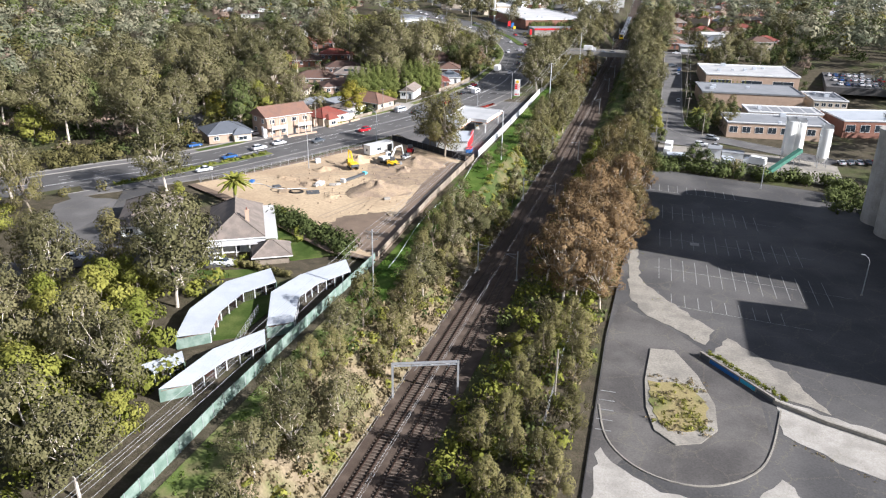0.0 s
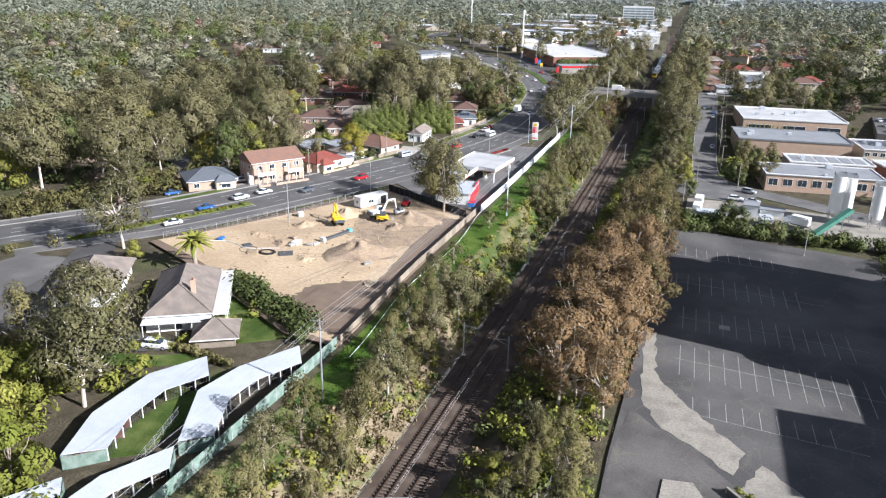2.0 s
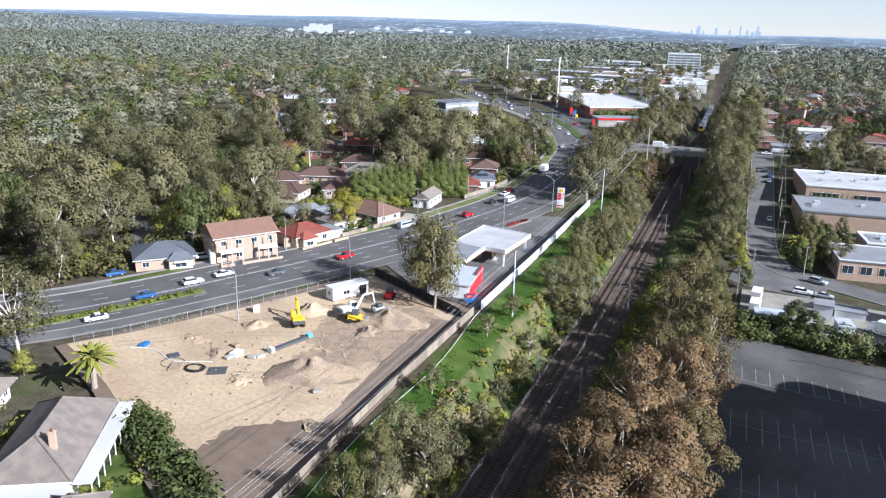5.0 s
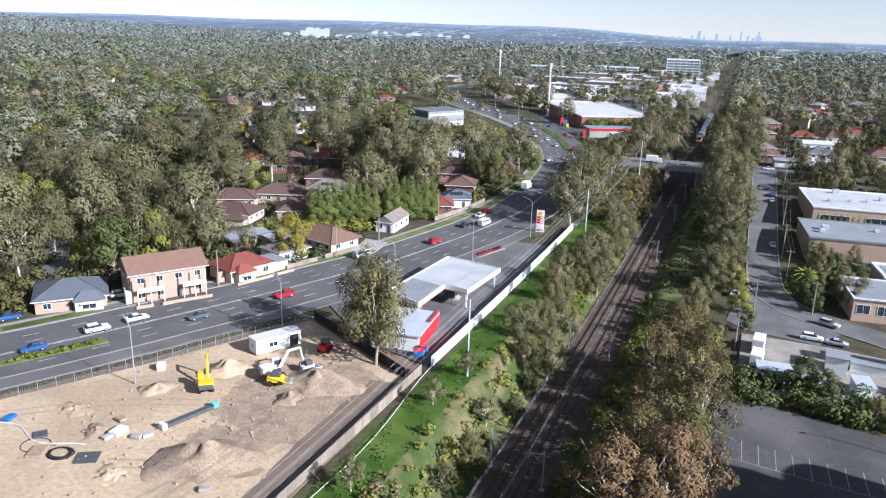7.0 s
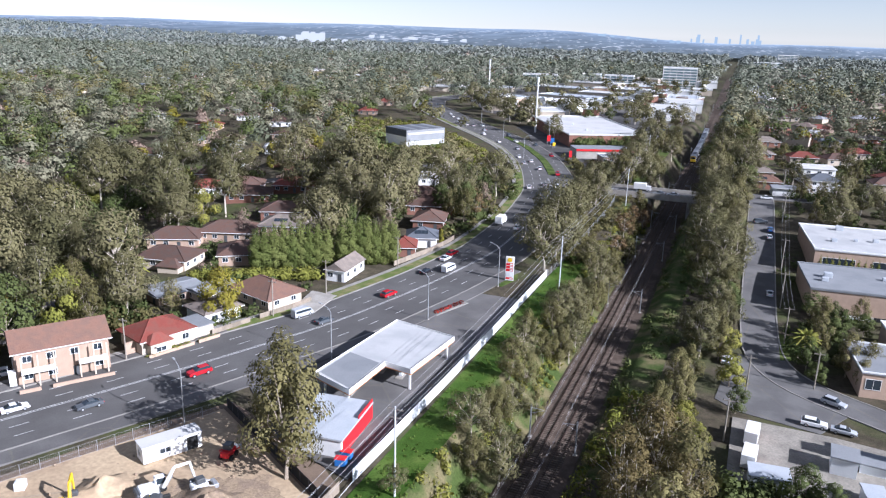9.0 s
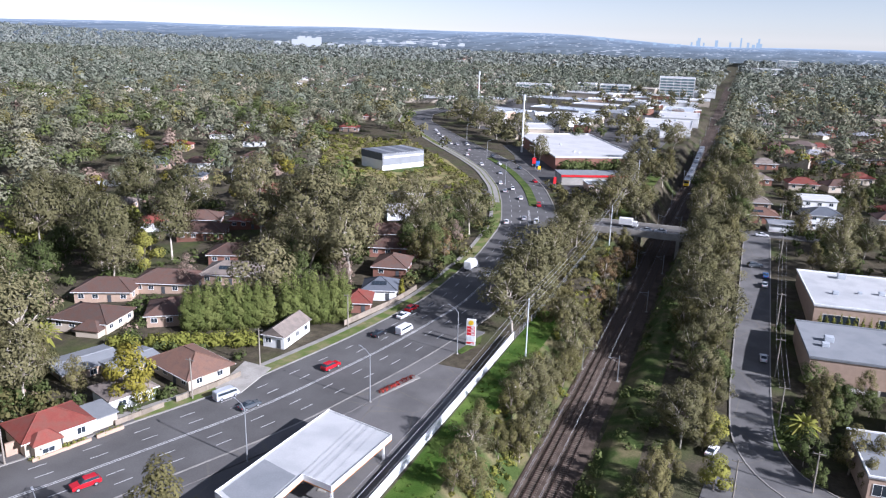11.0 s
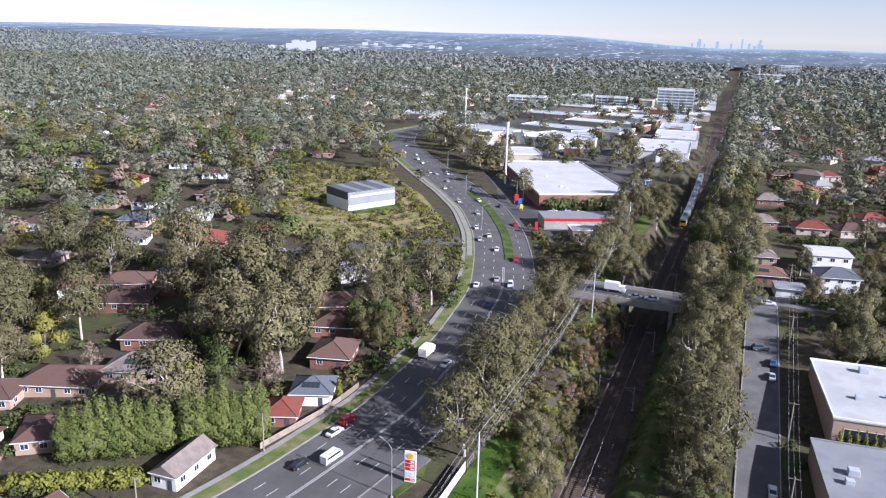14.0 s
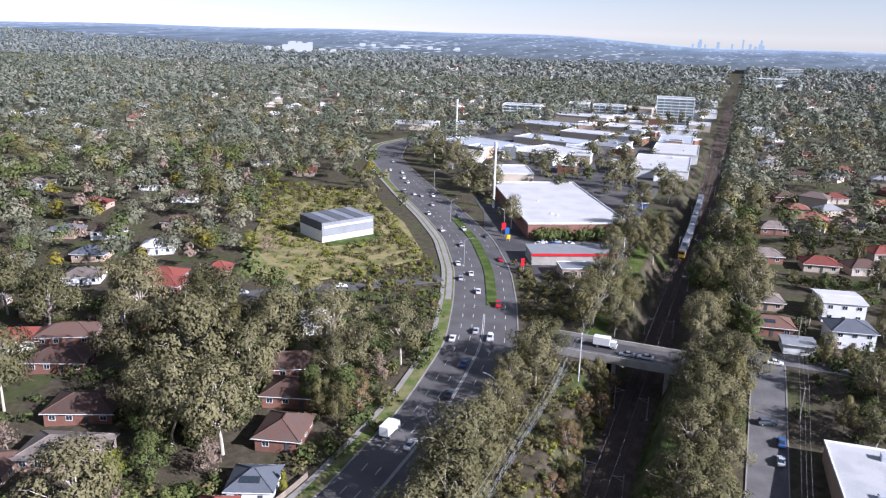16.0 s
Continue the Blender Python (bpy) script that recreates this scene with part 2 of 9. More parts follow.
M["bank_green"] = mat("bank_growth", (0.060, 0.088, 0.024), 0.95, 0.4, 0.2, 3, 0.12, alt=(0.14, 0.118, 0.062), altmix=0.9, spec=0.1)
M["glass"] = glassmat("window_glass")
M["black"] = mat("black_rubber_and_opening_shade", (0.02, 0.02, 0.02), 0.8, 0.1, 1, 5)
M["red"] = mat("red_paint", (0.55, 0.02, 0.025), 0.5, 0.1, 0.6, 5)
M["yellow"] = mat("machine_yellow", (0.72, 0.46, 0.02), 0.5, 0.15, 1, 6)
M["blue"] = mat("blue_paint", (0.03, 0.13, 0.36), 0.5, 0.12, 1, 6)
M["greenmesh"] = mat("green_shade_cloth", (0.135, 0.20, 0.16), 0.85, 0.2, 0.7, 6, alt=(0.23, 0.285, 0.25), altmix=0.7)
M["whitefence"] = mat("white_sheet_fence", (0.62, 0.64, 0.65), 0.6, 0.1, 0.4, 6, spread=0.08)
M["bark"] = mat("grey_bark", (0.33, 0.28, 0.22), 0.95, 0.3, 0.8, 6, 0.02, alt=(0.20, 0.16, 0.12), altmix=0.8)
M["bark_pale"] = mat("pale_bark", (0.56, 0.50, 0.42), 0.9, 0.2, 0.8, 6, 0.01, alt=(0.36, 0.30, 0.24), altmix=0.7)
M["wire"] = mat("wire", (0.30, 0.30, 0.30), 0.6, 0.05, 1, 5)
M["carpaint"] = {}
for nm, c in (("white", (0.75, 0.75, 0.75)), ("silver", (0.42, 0.44, 0.46)), ("grey", (0.09, 0.10, 0.11)), ("red", (0.42, 0.012, 0.02)), ("blue", (0.03, 0.10, 0.27)), ("black", (0.02, 0.02, 0.024))):
    M["carpaint"][nm] = mat(nm + "_car_paint", c, 0.25, 0.04, 0.5, 5, spec=0.6)
M["leaf_gum"] = leafmat("gum_leaves", (0.074, 0.073, 0.032), (0.178, 0.160, 0.080))
M["leaf_grass"] = leafmat("long_grass_blades", (0.055, 0.105, 0.016), (0.115, 0.152, 0.032))
M["leaf_dark"] = leafmat("dark_leaves", (0.050, 0.066, 0.022), (0.105, 0.125, 0.042))
M["leaf_brown"] = leafmat("browning_leaves", (0.118, 0.078, 0.038), (0.205, 0.135, 0.068))
M["leaf_khaki"] = leafmat("khaki_leaves", (0.072, 0.060, 0.022), (0.128, 0.100, 0.042))
M["leaf_olive"] = leafmat("olive_leaves", (0.080, 0.075, 0.028), (0.178, 0.157, 0.066))
M["leaf_bright"] = leafmat("bright_green_leaves", (0.115, 0.138, 0.022), (0.25, 0.235, 0.055))
M["leaf_yellow"] = leafmat("yellow_autumn_leaves", (0.115, 0.118, 0.020), (0.235, 0.20, 0.032))
M["leaf_dry"] = leafmat("dry_grass_blades", (0.17, 0.14, 0.075), (0.27, 0.215, 0.13))
M["leaf_bare"] = leafmat("bare_twigs", (0.20, 0.15, 0.115), (0.30, 0.22, 0.17), trans=0.1)
# far, wood and distant leaves: aerial haze put into the colour, paler and cooler
M["leaf_far"] = leafmat("far_leaves_with_haze", (0.145, 0.158, 0.118), (0.238, 0.242, 0.182), 0.10)
M["leaf_far_dark"] = leafmat("far_dark_leaves_with_haze", (0.085, 0.102, 0.070), (0.155, 0.168, 0.118), 0.12)
M["leaf_wood"] = leafmat("woodland_leaves_with_haze", (0.106, 0.116, 0.074), (0.232, 0.220, 0.146), 0.12)
M["leaf_distant"] = leafmat("distant_leaves_with_haze", (0.150, 0.168, 0.145), (0.228, 0.240, 0.205), 0.12)
M["leaf_hedge"] = leafmat("cypress_leaves", (0.085, 0.108, 0.028), (0.155, 0.172, 0.052))

# ---- shape helpers ----


def link(name, verts, faces, material, parent=None, smooth=False):
    me = bpy.data.meshes.new(name)
    me.from_pydata([tuple(v) for v in verts], [], [tuple(f) for f in faces])
    if material is not None:
        me.materials.append(material)
    if smooth:
        me.polygons.foreach_set("use_smooth", [True] * len(me.polygons))
    ob = new(name, me)
    if parent is not None:
        ob.parent = parent
    return ob


def part(name, bm, material, parent=None, label="", smooth=False):
    """One mesh object from a bmesh, under its thing or part."""
    me = bpy.data.meshes.new(name)
    bm.to_mesh(me)
    bm.free()
    if material is not None:
        me.materials.append(material)
    if smooth:
        me.polygons.foreach_set("use_smooth", [True] * len(me.polygons))
    ob = new(name, me)
    if parent is not None:
        ob.parent = parent
    if label:
        ob["label"] = label
    return ob


def box(bm, x0, x1, y0, y1, z0, z1, bevel=0.0):
    m = Matrix.Translation(((x0 + x1) / 2, (y0 + y1) / 2, (z0 + z1) / 2)) @ Matrix.Diagonal((x1 - x0, y1 - y0, z1 - z0, 1))
    r = bmesh.ops.create_cube(bm, size=1, matrix=m)
    if bevel:
        es = {e for v in r["verts"] for e in v.link_edges}
        bmesh.ops.bevel(bm, geom=list(es), offset=bevel, segments=1, affect="EDGES")
    return bm


def boxes(*bs, bevel=0.0):
    bm = bmesh.new()
    for b in bs:
        box(bm, *b, bevel=bevel)
    return bm


def rod(bm, a, b, r0, r1=None, seg=6):
    """A tapered round bar from a to b."""
    a, b = Vector(a), Vector(b)
    d = b - a
    m = Matrix.Translation((a + b) / 2) @ d.to_track_quat("Z", "Y").to_matrix().to_4x4()
    bmesh.ops.create_cone(bm, cap_ends=True, segments=seg, radius1=r0, radius2=r1 if r1 is not None else r0, depth=d.length, matrix=m)
    return bm


def empty(name, m, label="", category="", group="", kind=""):
    e = new(name)
    e.matrix_world = m
    e.empty_display_size = 0.5
    return tagged(e, label, category, group, kind)


def lerp(y, pts):
    return float(np.interp(y, [p[0] for p in pts], [p[1] for p in pts]))


def smooth01(a, b, v):
    t = min(1.0, max(0.0, (v - a) / (b - a)))
    return t * t * (3 - 2 * t)


# ---- the lie of the land ----
RAIL_X = [(-200, -33.5), (60, -29.9), (120, -28.2), (180, -26.9), (240, -25.6), (320, -24.9), (430, -24.0), (600, -21.8), (800, -23.0), (1100, -26.5), (2000, -38)]
RAIL_Z = [(-200, -11.3), (320, -11.0), (430, -8.5), (600, -5.0), (900, -0.5), (1200, 1.0), (5000, 1.0)]
WEST_Z = [(-200, -4.6), (130, -4.4), (210, -3.7), (340, -3.3), (430, 0.6), (520, 1.0), (5000, 1.0)]
EAST_Z = [(-200, -8.7), (318, -9.1), (350, -6.8), (392, -2.6), (428, 1.4), (520, 2.0), (5000, 2.0)]


def railx(y):
    return lerp(y, RAIL_X)


def land(x, y):
    """Height of the ground."""
    d = x - railx(y)
    w, e, r = lerp(y, WEST_Z), lerp(y, EAST_Z), lerp(y, RAIL_Z)
    if d < 0:
        z = r + (w - r) * smooth01(5.2, 13.5, -d)
        if x < -138:
            z -= min(12.0, 0.05 * (-138 - x)) * (1 - smooth01(420, 520, y))
    else:
        z = r + (e - r) * smooth01(5.6, 10.5, d)
    far = math.hypot(x, y)
    if far > 2200:
        az = math.degrees(math.atan2(x, y))
        z += (70 - 48 * smooth01(-16, -1, az)) * smooth01(2200, 4700, far)
    return z


def axis(spans):
    out = []
    for a, b, step in spans:
        out += list(np.arange(a, b - 1e-6, step))
    return out + [spans[-1][1]]


xs = axis([(-4700, -1000, 300), (-1000, -300, 50), (-300, -112, 8), (-112, -48, 4), (-48, -14, 1.0), (-14, 64, 4), (64, 300, 20), (300, 1000, 70), (1000, 4700, 370)])
ys = axis([(-600, 0, 60), (0, 480, 4), (480, 1200, 24), (1200, 2400, 100), (2400, 4800, 240)])
gv = [(x, y, land(x, y)) for y in ys for x in xs]
nx = len(xs)
gf = [(j * nx + i, j * nx + i + 1, (j + 1) * nx + i + 1, (j + 1) * nx + i) for j in range(len(ys) - 1) for i in range(nx - 1)]
tagged(link("ground", gv, gf, M["ground"], smooth=True), "leaf litter, dry earth and patchy grass", "ground", kind="structure")


def dens(pts, step):
    """A polyline resampled at even steps."""
    out = [Vector(pts[0])]
    for a, b in zip(pts, pts[1:]):
        a, b = Vector(a), Vector(b)
        n = max(1, int((b - a).length / step))
        out += [a.lerp(b, (i + 1) / n) for i in range(n)]
    return out


def rounded(pts, step=4.0, passes=6):
    p = dens(pts, step)
    for _ in range(passes):
        p = [p[0]] + [(p[i - 1] + p[i] * 2 + p[i + 1]) / 4 for i in range(1, len(p) - 1)] + [p[-1]]
    return p


def jag(outline, step=1.6, amp=0.4, seed=1):
    """The same outline with a worn, uneven edge."""
    r = random.Random(seed)
    p = dens(list(outline) + [outline[0]], step)[:-1]
    return [(q.x + r.uniform(-amp, amp), q.y + r.uniform(-amp, amp)) for q in p]


def normals(p):
    out = []
    for i in range(len(p)):
        d = (p[min(i + 1, len(p) - 1)] - p[max(i - 1, 0)]).normalized()
        out.append(Vector((d.y, -d.x)))
    return out


def ribbon(name, line, left, right, lift, material, parent=None, thick=0.0, h=land, cols=1):
    """A strip along a line, from `left` to `right` metres of it (right positive), laid on the ground; with a thickness where it is a kerb or slab."""
    ns = normals(line)
    vs, fs = [], []
    k = cols + 1
    for p, n in zip(line, ns):
        for c in range(k):
            q = p + n * (left + (right - left) * c / cols)
            vs.append((q.x, q.y, h(p.x, p.y) + lift))
        if thick:
            for o in (left, right):
                q = p + n * o
                vs.append((q.x, q.y, h(p.x, p.y) + lift - thick))
    s = k + (2 if thick else 0)
    for i in range(len(line) - 1):
        a, b = i * s, (i + 1) * s
        for c in range(cols):
            fs.append((a + c, a + c + 1, b + c + 1, b + c))
        if thick:
            fs += [(a + k, a, b, b + k), (a + cols, a + k + 1, b + k + 1, b + cols)]
    if thick:
        fs += [(0, k, k + 1, cols), tuple(len(vs) - s + i for i in (cols, k + 1, k, 0))]
    return link(name, vs, fs, material, parent)


def sheet(name, outline, lift, material, parent=None, z=None, thick=0.3, step=0):
    """A flat slab with that outline, laid on the ground."""
    bm = bmesh.new()
    if z is None:
        z = max(land(x, y) for x, y in outline)
    f = bm.faces.new([bm.verts.new((x, y, z + lift - thick)) for x, y in outline])
    r = bmesh.ops.extrude_face_region(bm, geom=[f])
    bmesh.ops.translate(bm, verts=[v for v in r["geom"] if isinstance(v, bmesh.types.BMVert)], vec=(0, 0, thick))
    bmesh.ops.recalc_face_normals(bm, faces=bm.faces)
    bm.faces.ensure_lookup_table()
    return part(name, bm, material, parent)

# ---- roads, yards and the railway ----
MAIN = rounded([(-260, 40), (-200, 105), (-160, 143), (-125.5, 177), (-113, 199), (-97.5, 230), (-81.3, 267), (-71.7, 304), (-66, 338), (-65, 380), (-69, 420), (-80, 455), (-92, 487), (-112, 526), (-136, 561), (-170, 605), (-205, 653), (-240, 703), (-262, 760), (-250, 860), (-215, 1000)])
road = tagged(ribbon("road_main", MAIN, -10.6, 10.6, 0.15, M["asphalt"], cols=2), "six-lane asphalt main road with worn dark patches", "road", kind="structure")
for nm, o in (("kerb_west", -11.0), ("kerb_east", 10.6)):
    tagged(ribbon(nm, MAIN, o, o + 0.4, 0.30, M["kerb"], thick=0.5), "pale concrete kerb along the main road", "kerb", kind="structure")
tagged(ribbon("verge_west", [p for p in MAIN if p.y > 246], -14.2, -11.0, 0.26, M["verge"], thick=0.4), "grass verge beside the main road", "verge", kind="structure")
tagged(ribbon("footpath_west", [p for p in MAIN if p.y < 250], -14.2, -11.0, 0.25, M["asphalt_loop"], thick=0.4), "grey footpath in front of the houses", "footpath", kind="structure")
tagged(ribbon("verge_patch", [p for p in MAIN if 188 < p.y < 203], -14.0, -11.6, 0.27, M["lawn"], thick=0.4), "small patch of lawn beside the footpath", "verge", kind="structure")
tagged(ribbon("footpath_west_paving", MAIN, -15.6, -14.2, 0.27, M["kerb"], thick=0.4), "concrete footpath beside the main road", "footpath", kind="structure")
tagged(ribbon("footpath_east", [p for p in MAIN if 150 < p.y < 328], 11.0, 14.9, 0.26, M["asphalt_loop"], thick=0.4), "worn grey footpath beside the main road", "footpath", kind="structure")
tagged(ribbon("median_strip", [p for p in MAIN if 448 < p.y < 560], 0.6, 4.2, 0.34, M["lawn"], thick=0.4), "raised grassy median strip", "median", kind="structure")
tagged(ribbon("footpath_far_bend", [p for p in MAIN if 455 < p.y < 600], -13.6, -11.6, 0.28, M["kerb"], thick=0.3), "pale footpath round the bend", "footpath", kind="structure")


def dashes(name, line, offs, on, off, width, lift, material, label):
    """Painted road lines at several offsets; on/off lengths in metres (off 0: unbroken)."""
    vs, fs = [], []
    ns = normals(line)
    for o in offs:
        run = 0.0
        for i in range(len(line) - 1):
            a, b = line[i], line[i + 1]
            seg = (b - a).length
            t = 0.0
            while t < seg:
                ph = (run + t) % (on + off) if off else 0.0
                if off and ph >= on:
                    t += on + off - ph
                    continue
                u = min(seg, t + ((on - ph) if off else seg))
                for s in (t, u):
                    p = a.lerp(b, s / seg)
                    n = ns[i].lerp(ns[i + 1], s / seg)
                    for w in (-width / 2, width / 2):
                        q = p + n * (o + w)
                        vs.append((q.x, q.y, land(p.x, p.y) + lift))
                k = len(vs) - 4
                fs.append((k, k + 1, k + 3, k + 2))
                t = u + 1e-6
            run += seg
    return tagged(link(name, vs, fs, material), label, "road marking", kind="structure")


near = [p for p in MAIN if p.y < 640]
dashes("lane_lines", near, (-6.9, -3.5, 3.5, 6.9), 3.0, 6.0, 0.16, 0.156, M["paint"], "broken white lane lines")
dashes("centre_line", [p for p in MAIN if p.y < 445], (-0.22, 0.22), 1, 0, 0.16, 0.156, M["paint"], "double white centre line")

SIDE = rounded([(60, 262), (48, 271), (30, 282), (15, 291), (10, 304), (9.2, 330), (9.3, 380), (9.3, 448)], 3)
tagged(ribbon("road_side", SIDE, -4.2, 4.2, 0.13, M["asphalt_lane"], cols=2), "faded grey asphalt side street", "road", kind="structure")
for nm, o in (("kerb_side_west", -4.5), ("kerb_side_east", 4.2)):
    tagged(ribbon(nm, SIDE, o, o + 0.3, 0.25, M["kerb"], thick=0.4), "concrete kerb of the side street", "kerb", kind="structure")
tagged(sheet("road_side_head", [(1.0, 277), (5.5, 273), (20, 270), (28, 284), (14, 300), (5.2, 303), (3.0, 296)], 0.11, M["asphalt_lane"], z=-9.05), "asphalt turning head of the side street", "road", kind="structure")
tagged(sheet("road_side_crossing", [(3.0, 440), (30, 440), (30, 448), (3.0, 448)], 0.16, M["asphalt_lane"], z=1.6), "asphalt cross street", "road", kind="structure")

# railway: ballast bed, rails and sleepers
RAIL = [Vector((railx(y), y)) for y in np.arange(20, 1400, 4.0)]
railz = lambda x, y: lerp(y, RAIL_Z)
tagged(ribbon("track_bed", RAIL, -5.0, 5.4, 0.14, M["ballast"], cols=4, h=railz), "dark brown rail ballast", "track bed", kind="structure")
railway = empty("railway_track", Matrix(), "double rusty railway track on concrete sleepers", "railway track")


def swept(name, line, off, lift, w, hgt, material, parent):
    return ribbon(name, line, off - w / 2, off + w / 2, lift + hgt, material, parent, thick=hgt, h=railz)


for off in (-2.72, -1.28, 1.28, 2.72):
    swept("rail", [p for p in RAIL if p.y < 900], off, 0.30, 0.11, 0.17, M["rail"], railway)

BRIDGE_Z = 1.7
bridge = empty("road_bridge", Matrix(), "concrete road bridge over the railway cutting", "bridge")
part("deck", boxes((-52, 4, 423.5, 435.5, BRIDGE_Z - 1.0, BRIDGE_Z)), M["asphalt_old"], bridge)
part("parapet", boxes((-50, 2, 423.0, 423.45, BRIDGE_Z - 1.2, BRIDGE_Z + 1.1)), M["concrete"], bridge)
part("parapet", boxes((-50, 2, 435.55, 436.0, BRIDGE_Z - 1.2, BRIDGE_Z + 1.1)), M["concrete"], bridge)
part("handrail", boxes((-50, 2, 423.15, 423.25, BRIDGE_Z + 1.4, BRIDGE_Z + 1.5), *[(x, x + 0.08, 423.15, 423.25, BRIDGE_Z + 1.1, BRIDGE_Z + 1.4) for x in range(-50, 2, 2)]), M["steel"], bridge)
for x in (-31, -16.5):
    part("pier", boxes((x - 0.6, x + 0.6, 424, 435, -8.6, BRIDGE_Z - 1.0)), M["concrete"], bridge)
part("abutment", boxes((-44, -38.5, 423.5, 435.5, -7, BRIDGE_Z - 1.0)), M["concrete"], bridge)
part("abutment", boxes((-12, -7, 423.5, 435.5, -7, BRIDGE_Z - 1.0)), M["concrete"], bridge)

# old car park
LOTZ = -8.72
tagged(sheet("car_park", [(-2.6, 40), (-2.8, 122), (-1.6, 160), (0.2, 236.5), (50, 226), (62, 205), (75, 40)], 0.08, M["asphalt_old"], z=LOTZ), "cracked grey asphalt of an empty car park", "car park", kind="structure")

# building site
SITEZ = -3.78
SITE = [(-111.8, 164.6), (-101, 159.5), (-93.5, 155.5), (-82, 148.5), (-60, 134), (-52, 131.5), (-49.9, 132), (-49.9, 170), (-49.6, 190), (-49.9, 207.4), (-64, 215.8), (-78.8, 224.3), (-84.4, 212), (-94.4, 192.5), (-105.4, 173.3)]
tagged(sheet("site_floor", SITE, 0.25, M["sand"], z=SITEZ, thick=1.2), "cleared sandy building site", "site floor", kind="structure")

# ---- trees ----


def leaves(rng, clumps, count, size, droop=0.3, mess=0.25, core=0.55, below=-1.0):
    """Vertices and faces of many small bent leaf sprays, spread over ellipsoid clumps (x, y, z, rx, rz)."""
    cl = np.array(clumps, float)
    wgt = cl[:, 3] ** 2
    pick = rng.choice(len(cl), count, p=wgt / wgt.sum())
    c = cl[pick]
    d = rng.normal(size=(count, 3))
    d /= np.linalg.norm(d, axis=1, keepdims=True)
    d[:, 2] = np.where(d[:, 2] < below, -d[:, 2], d[:, 2])
    r = core + (1.05 - core) * rng.random(count) ** 0.6
    pos = c[:, :3] + d * r[:, None] * np.stack([c[:, 3], c[:, 3], c[:, 4]], 1)
    axis_c = cl[:, :3].mean(0) - np.array([0, 0, 0.25 * (cl[:, 2].max() - cl[:, 2].min())])
    out = pos - axis_c
    out /= np.linalg.norm(out, axis=1, keepdims=True) + 1e-9
    nrm = d * 0.55 + out * 1.05 + rng.normal(size=(count, 3)) * mess + np.array([0, 0, 0.2])
    nrm /= np.linalg.norm(nrm, axis=1, keepdims=True)
    t = np.cross(nrm, rng.normal(size=(count, 3)))
    t /= np.linalg.norm(t, axis=1, keepdims=True) + 1e-9
    b = np.cross(nrm, t)
    s = (size * (0.55 + 0.9 * rng.random(count)))[:, None]
    e = 0.45 + 0.5 * rng.random((count, 1))
    dz = np.array([0, 0, -1.0]) * s * droop
    v = np.stack([pos - t * s * 0.5, pos - b * s * 0.5 * e, pos + t * s * 0.5 + dz, pos + b * s * 0.5 * e], 1).reshape(-1, 3)
    soft = d * 0.75 + out * 0.70 + rng.normal(size=(count, 3)) * 0.16 + np.array([0, 0, 0.12])
    soft /= np.linalg.norm(soft, axis=1, keepdims=True)
    return v, np.repeat(soft, 4, axis=0)


def leafmesh(name, v, soft, material):
    """A mesh of leaf sprays (four corners each), shaded by the round of the clump that they belong to."""
    f = np.arange(len(v)).reshape(-1, 4)
    me = bpy.data.meshes.new(name)
    me.vertices.add(len(v))
    me.vertices.foreach_set("co", np.asarray(v, np.float32).ravel())
    me.loops.add(f.size)
    me.loops.foreach_set("vertex_index", f.ravel().astype(np.int32))
    me.polygons.add(len(f))
    me.polygons.foreach_set("loop_start", np.arange(0, f.size, 4, dtype=np.int32))
    me.update(calc_edges=True)
    me.normals_split_custom_set_from_vertices(soft.tolist())
    me.materials.append(material)
    return me


def limb(bm, pts, r0, r1, seg=6):
    """A bent tapered tube through the points, in one piece."""
    pts = [Vector(p) for p in pts]
    last = None
    for i, p in enumerate(pts):
        d = (pts[min(i + 1, len(pts) - 1)] - pts[max(i - 1, 0)]).normalized()
        a = d.cross(Vector((0, 0, 1)) if abs(d.z) < 0.9 else Vector((1, 0, 0))).normalized()
        if last is not None and a.dot(last[1]) < 0:
            a = -a
        b = d.cross(a)
        r = r0 + (r1 - r0) * i / (len(pts) - 1)
        ring = [bm.verts.new(p + (a * math.cos(2 * math.pi * k / seg) + b * math.sin(2 * math.pi * k / seg)) * r) for k in range(seg)]
        if last is None:
            bm.faces.new(ring[::-1])
        else:
            for k in range(seg):
                bm.faces.new((last[0][k], last[0][(k + 1) % seg], ring[(k + 1) % seg], ring[k]))
        last = (ring, a)
    bm.faces.new(last[0])


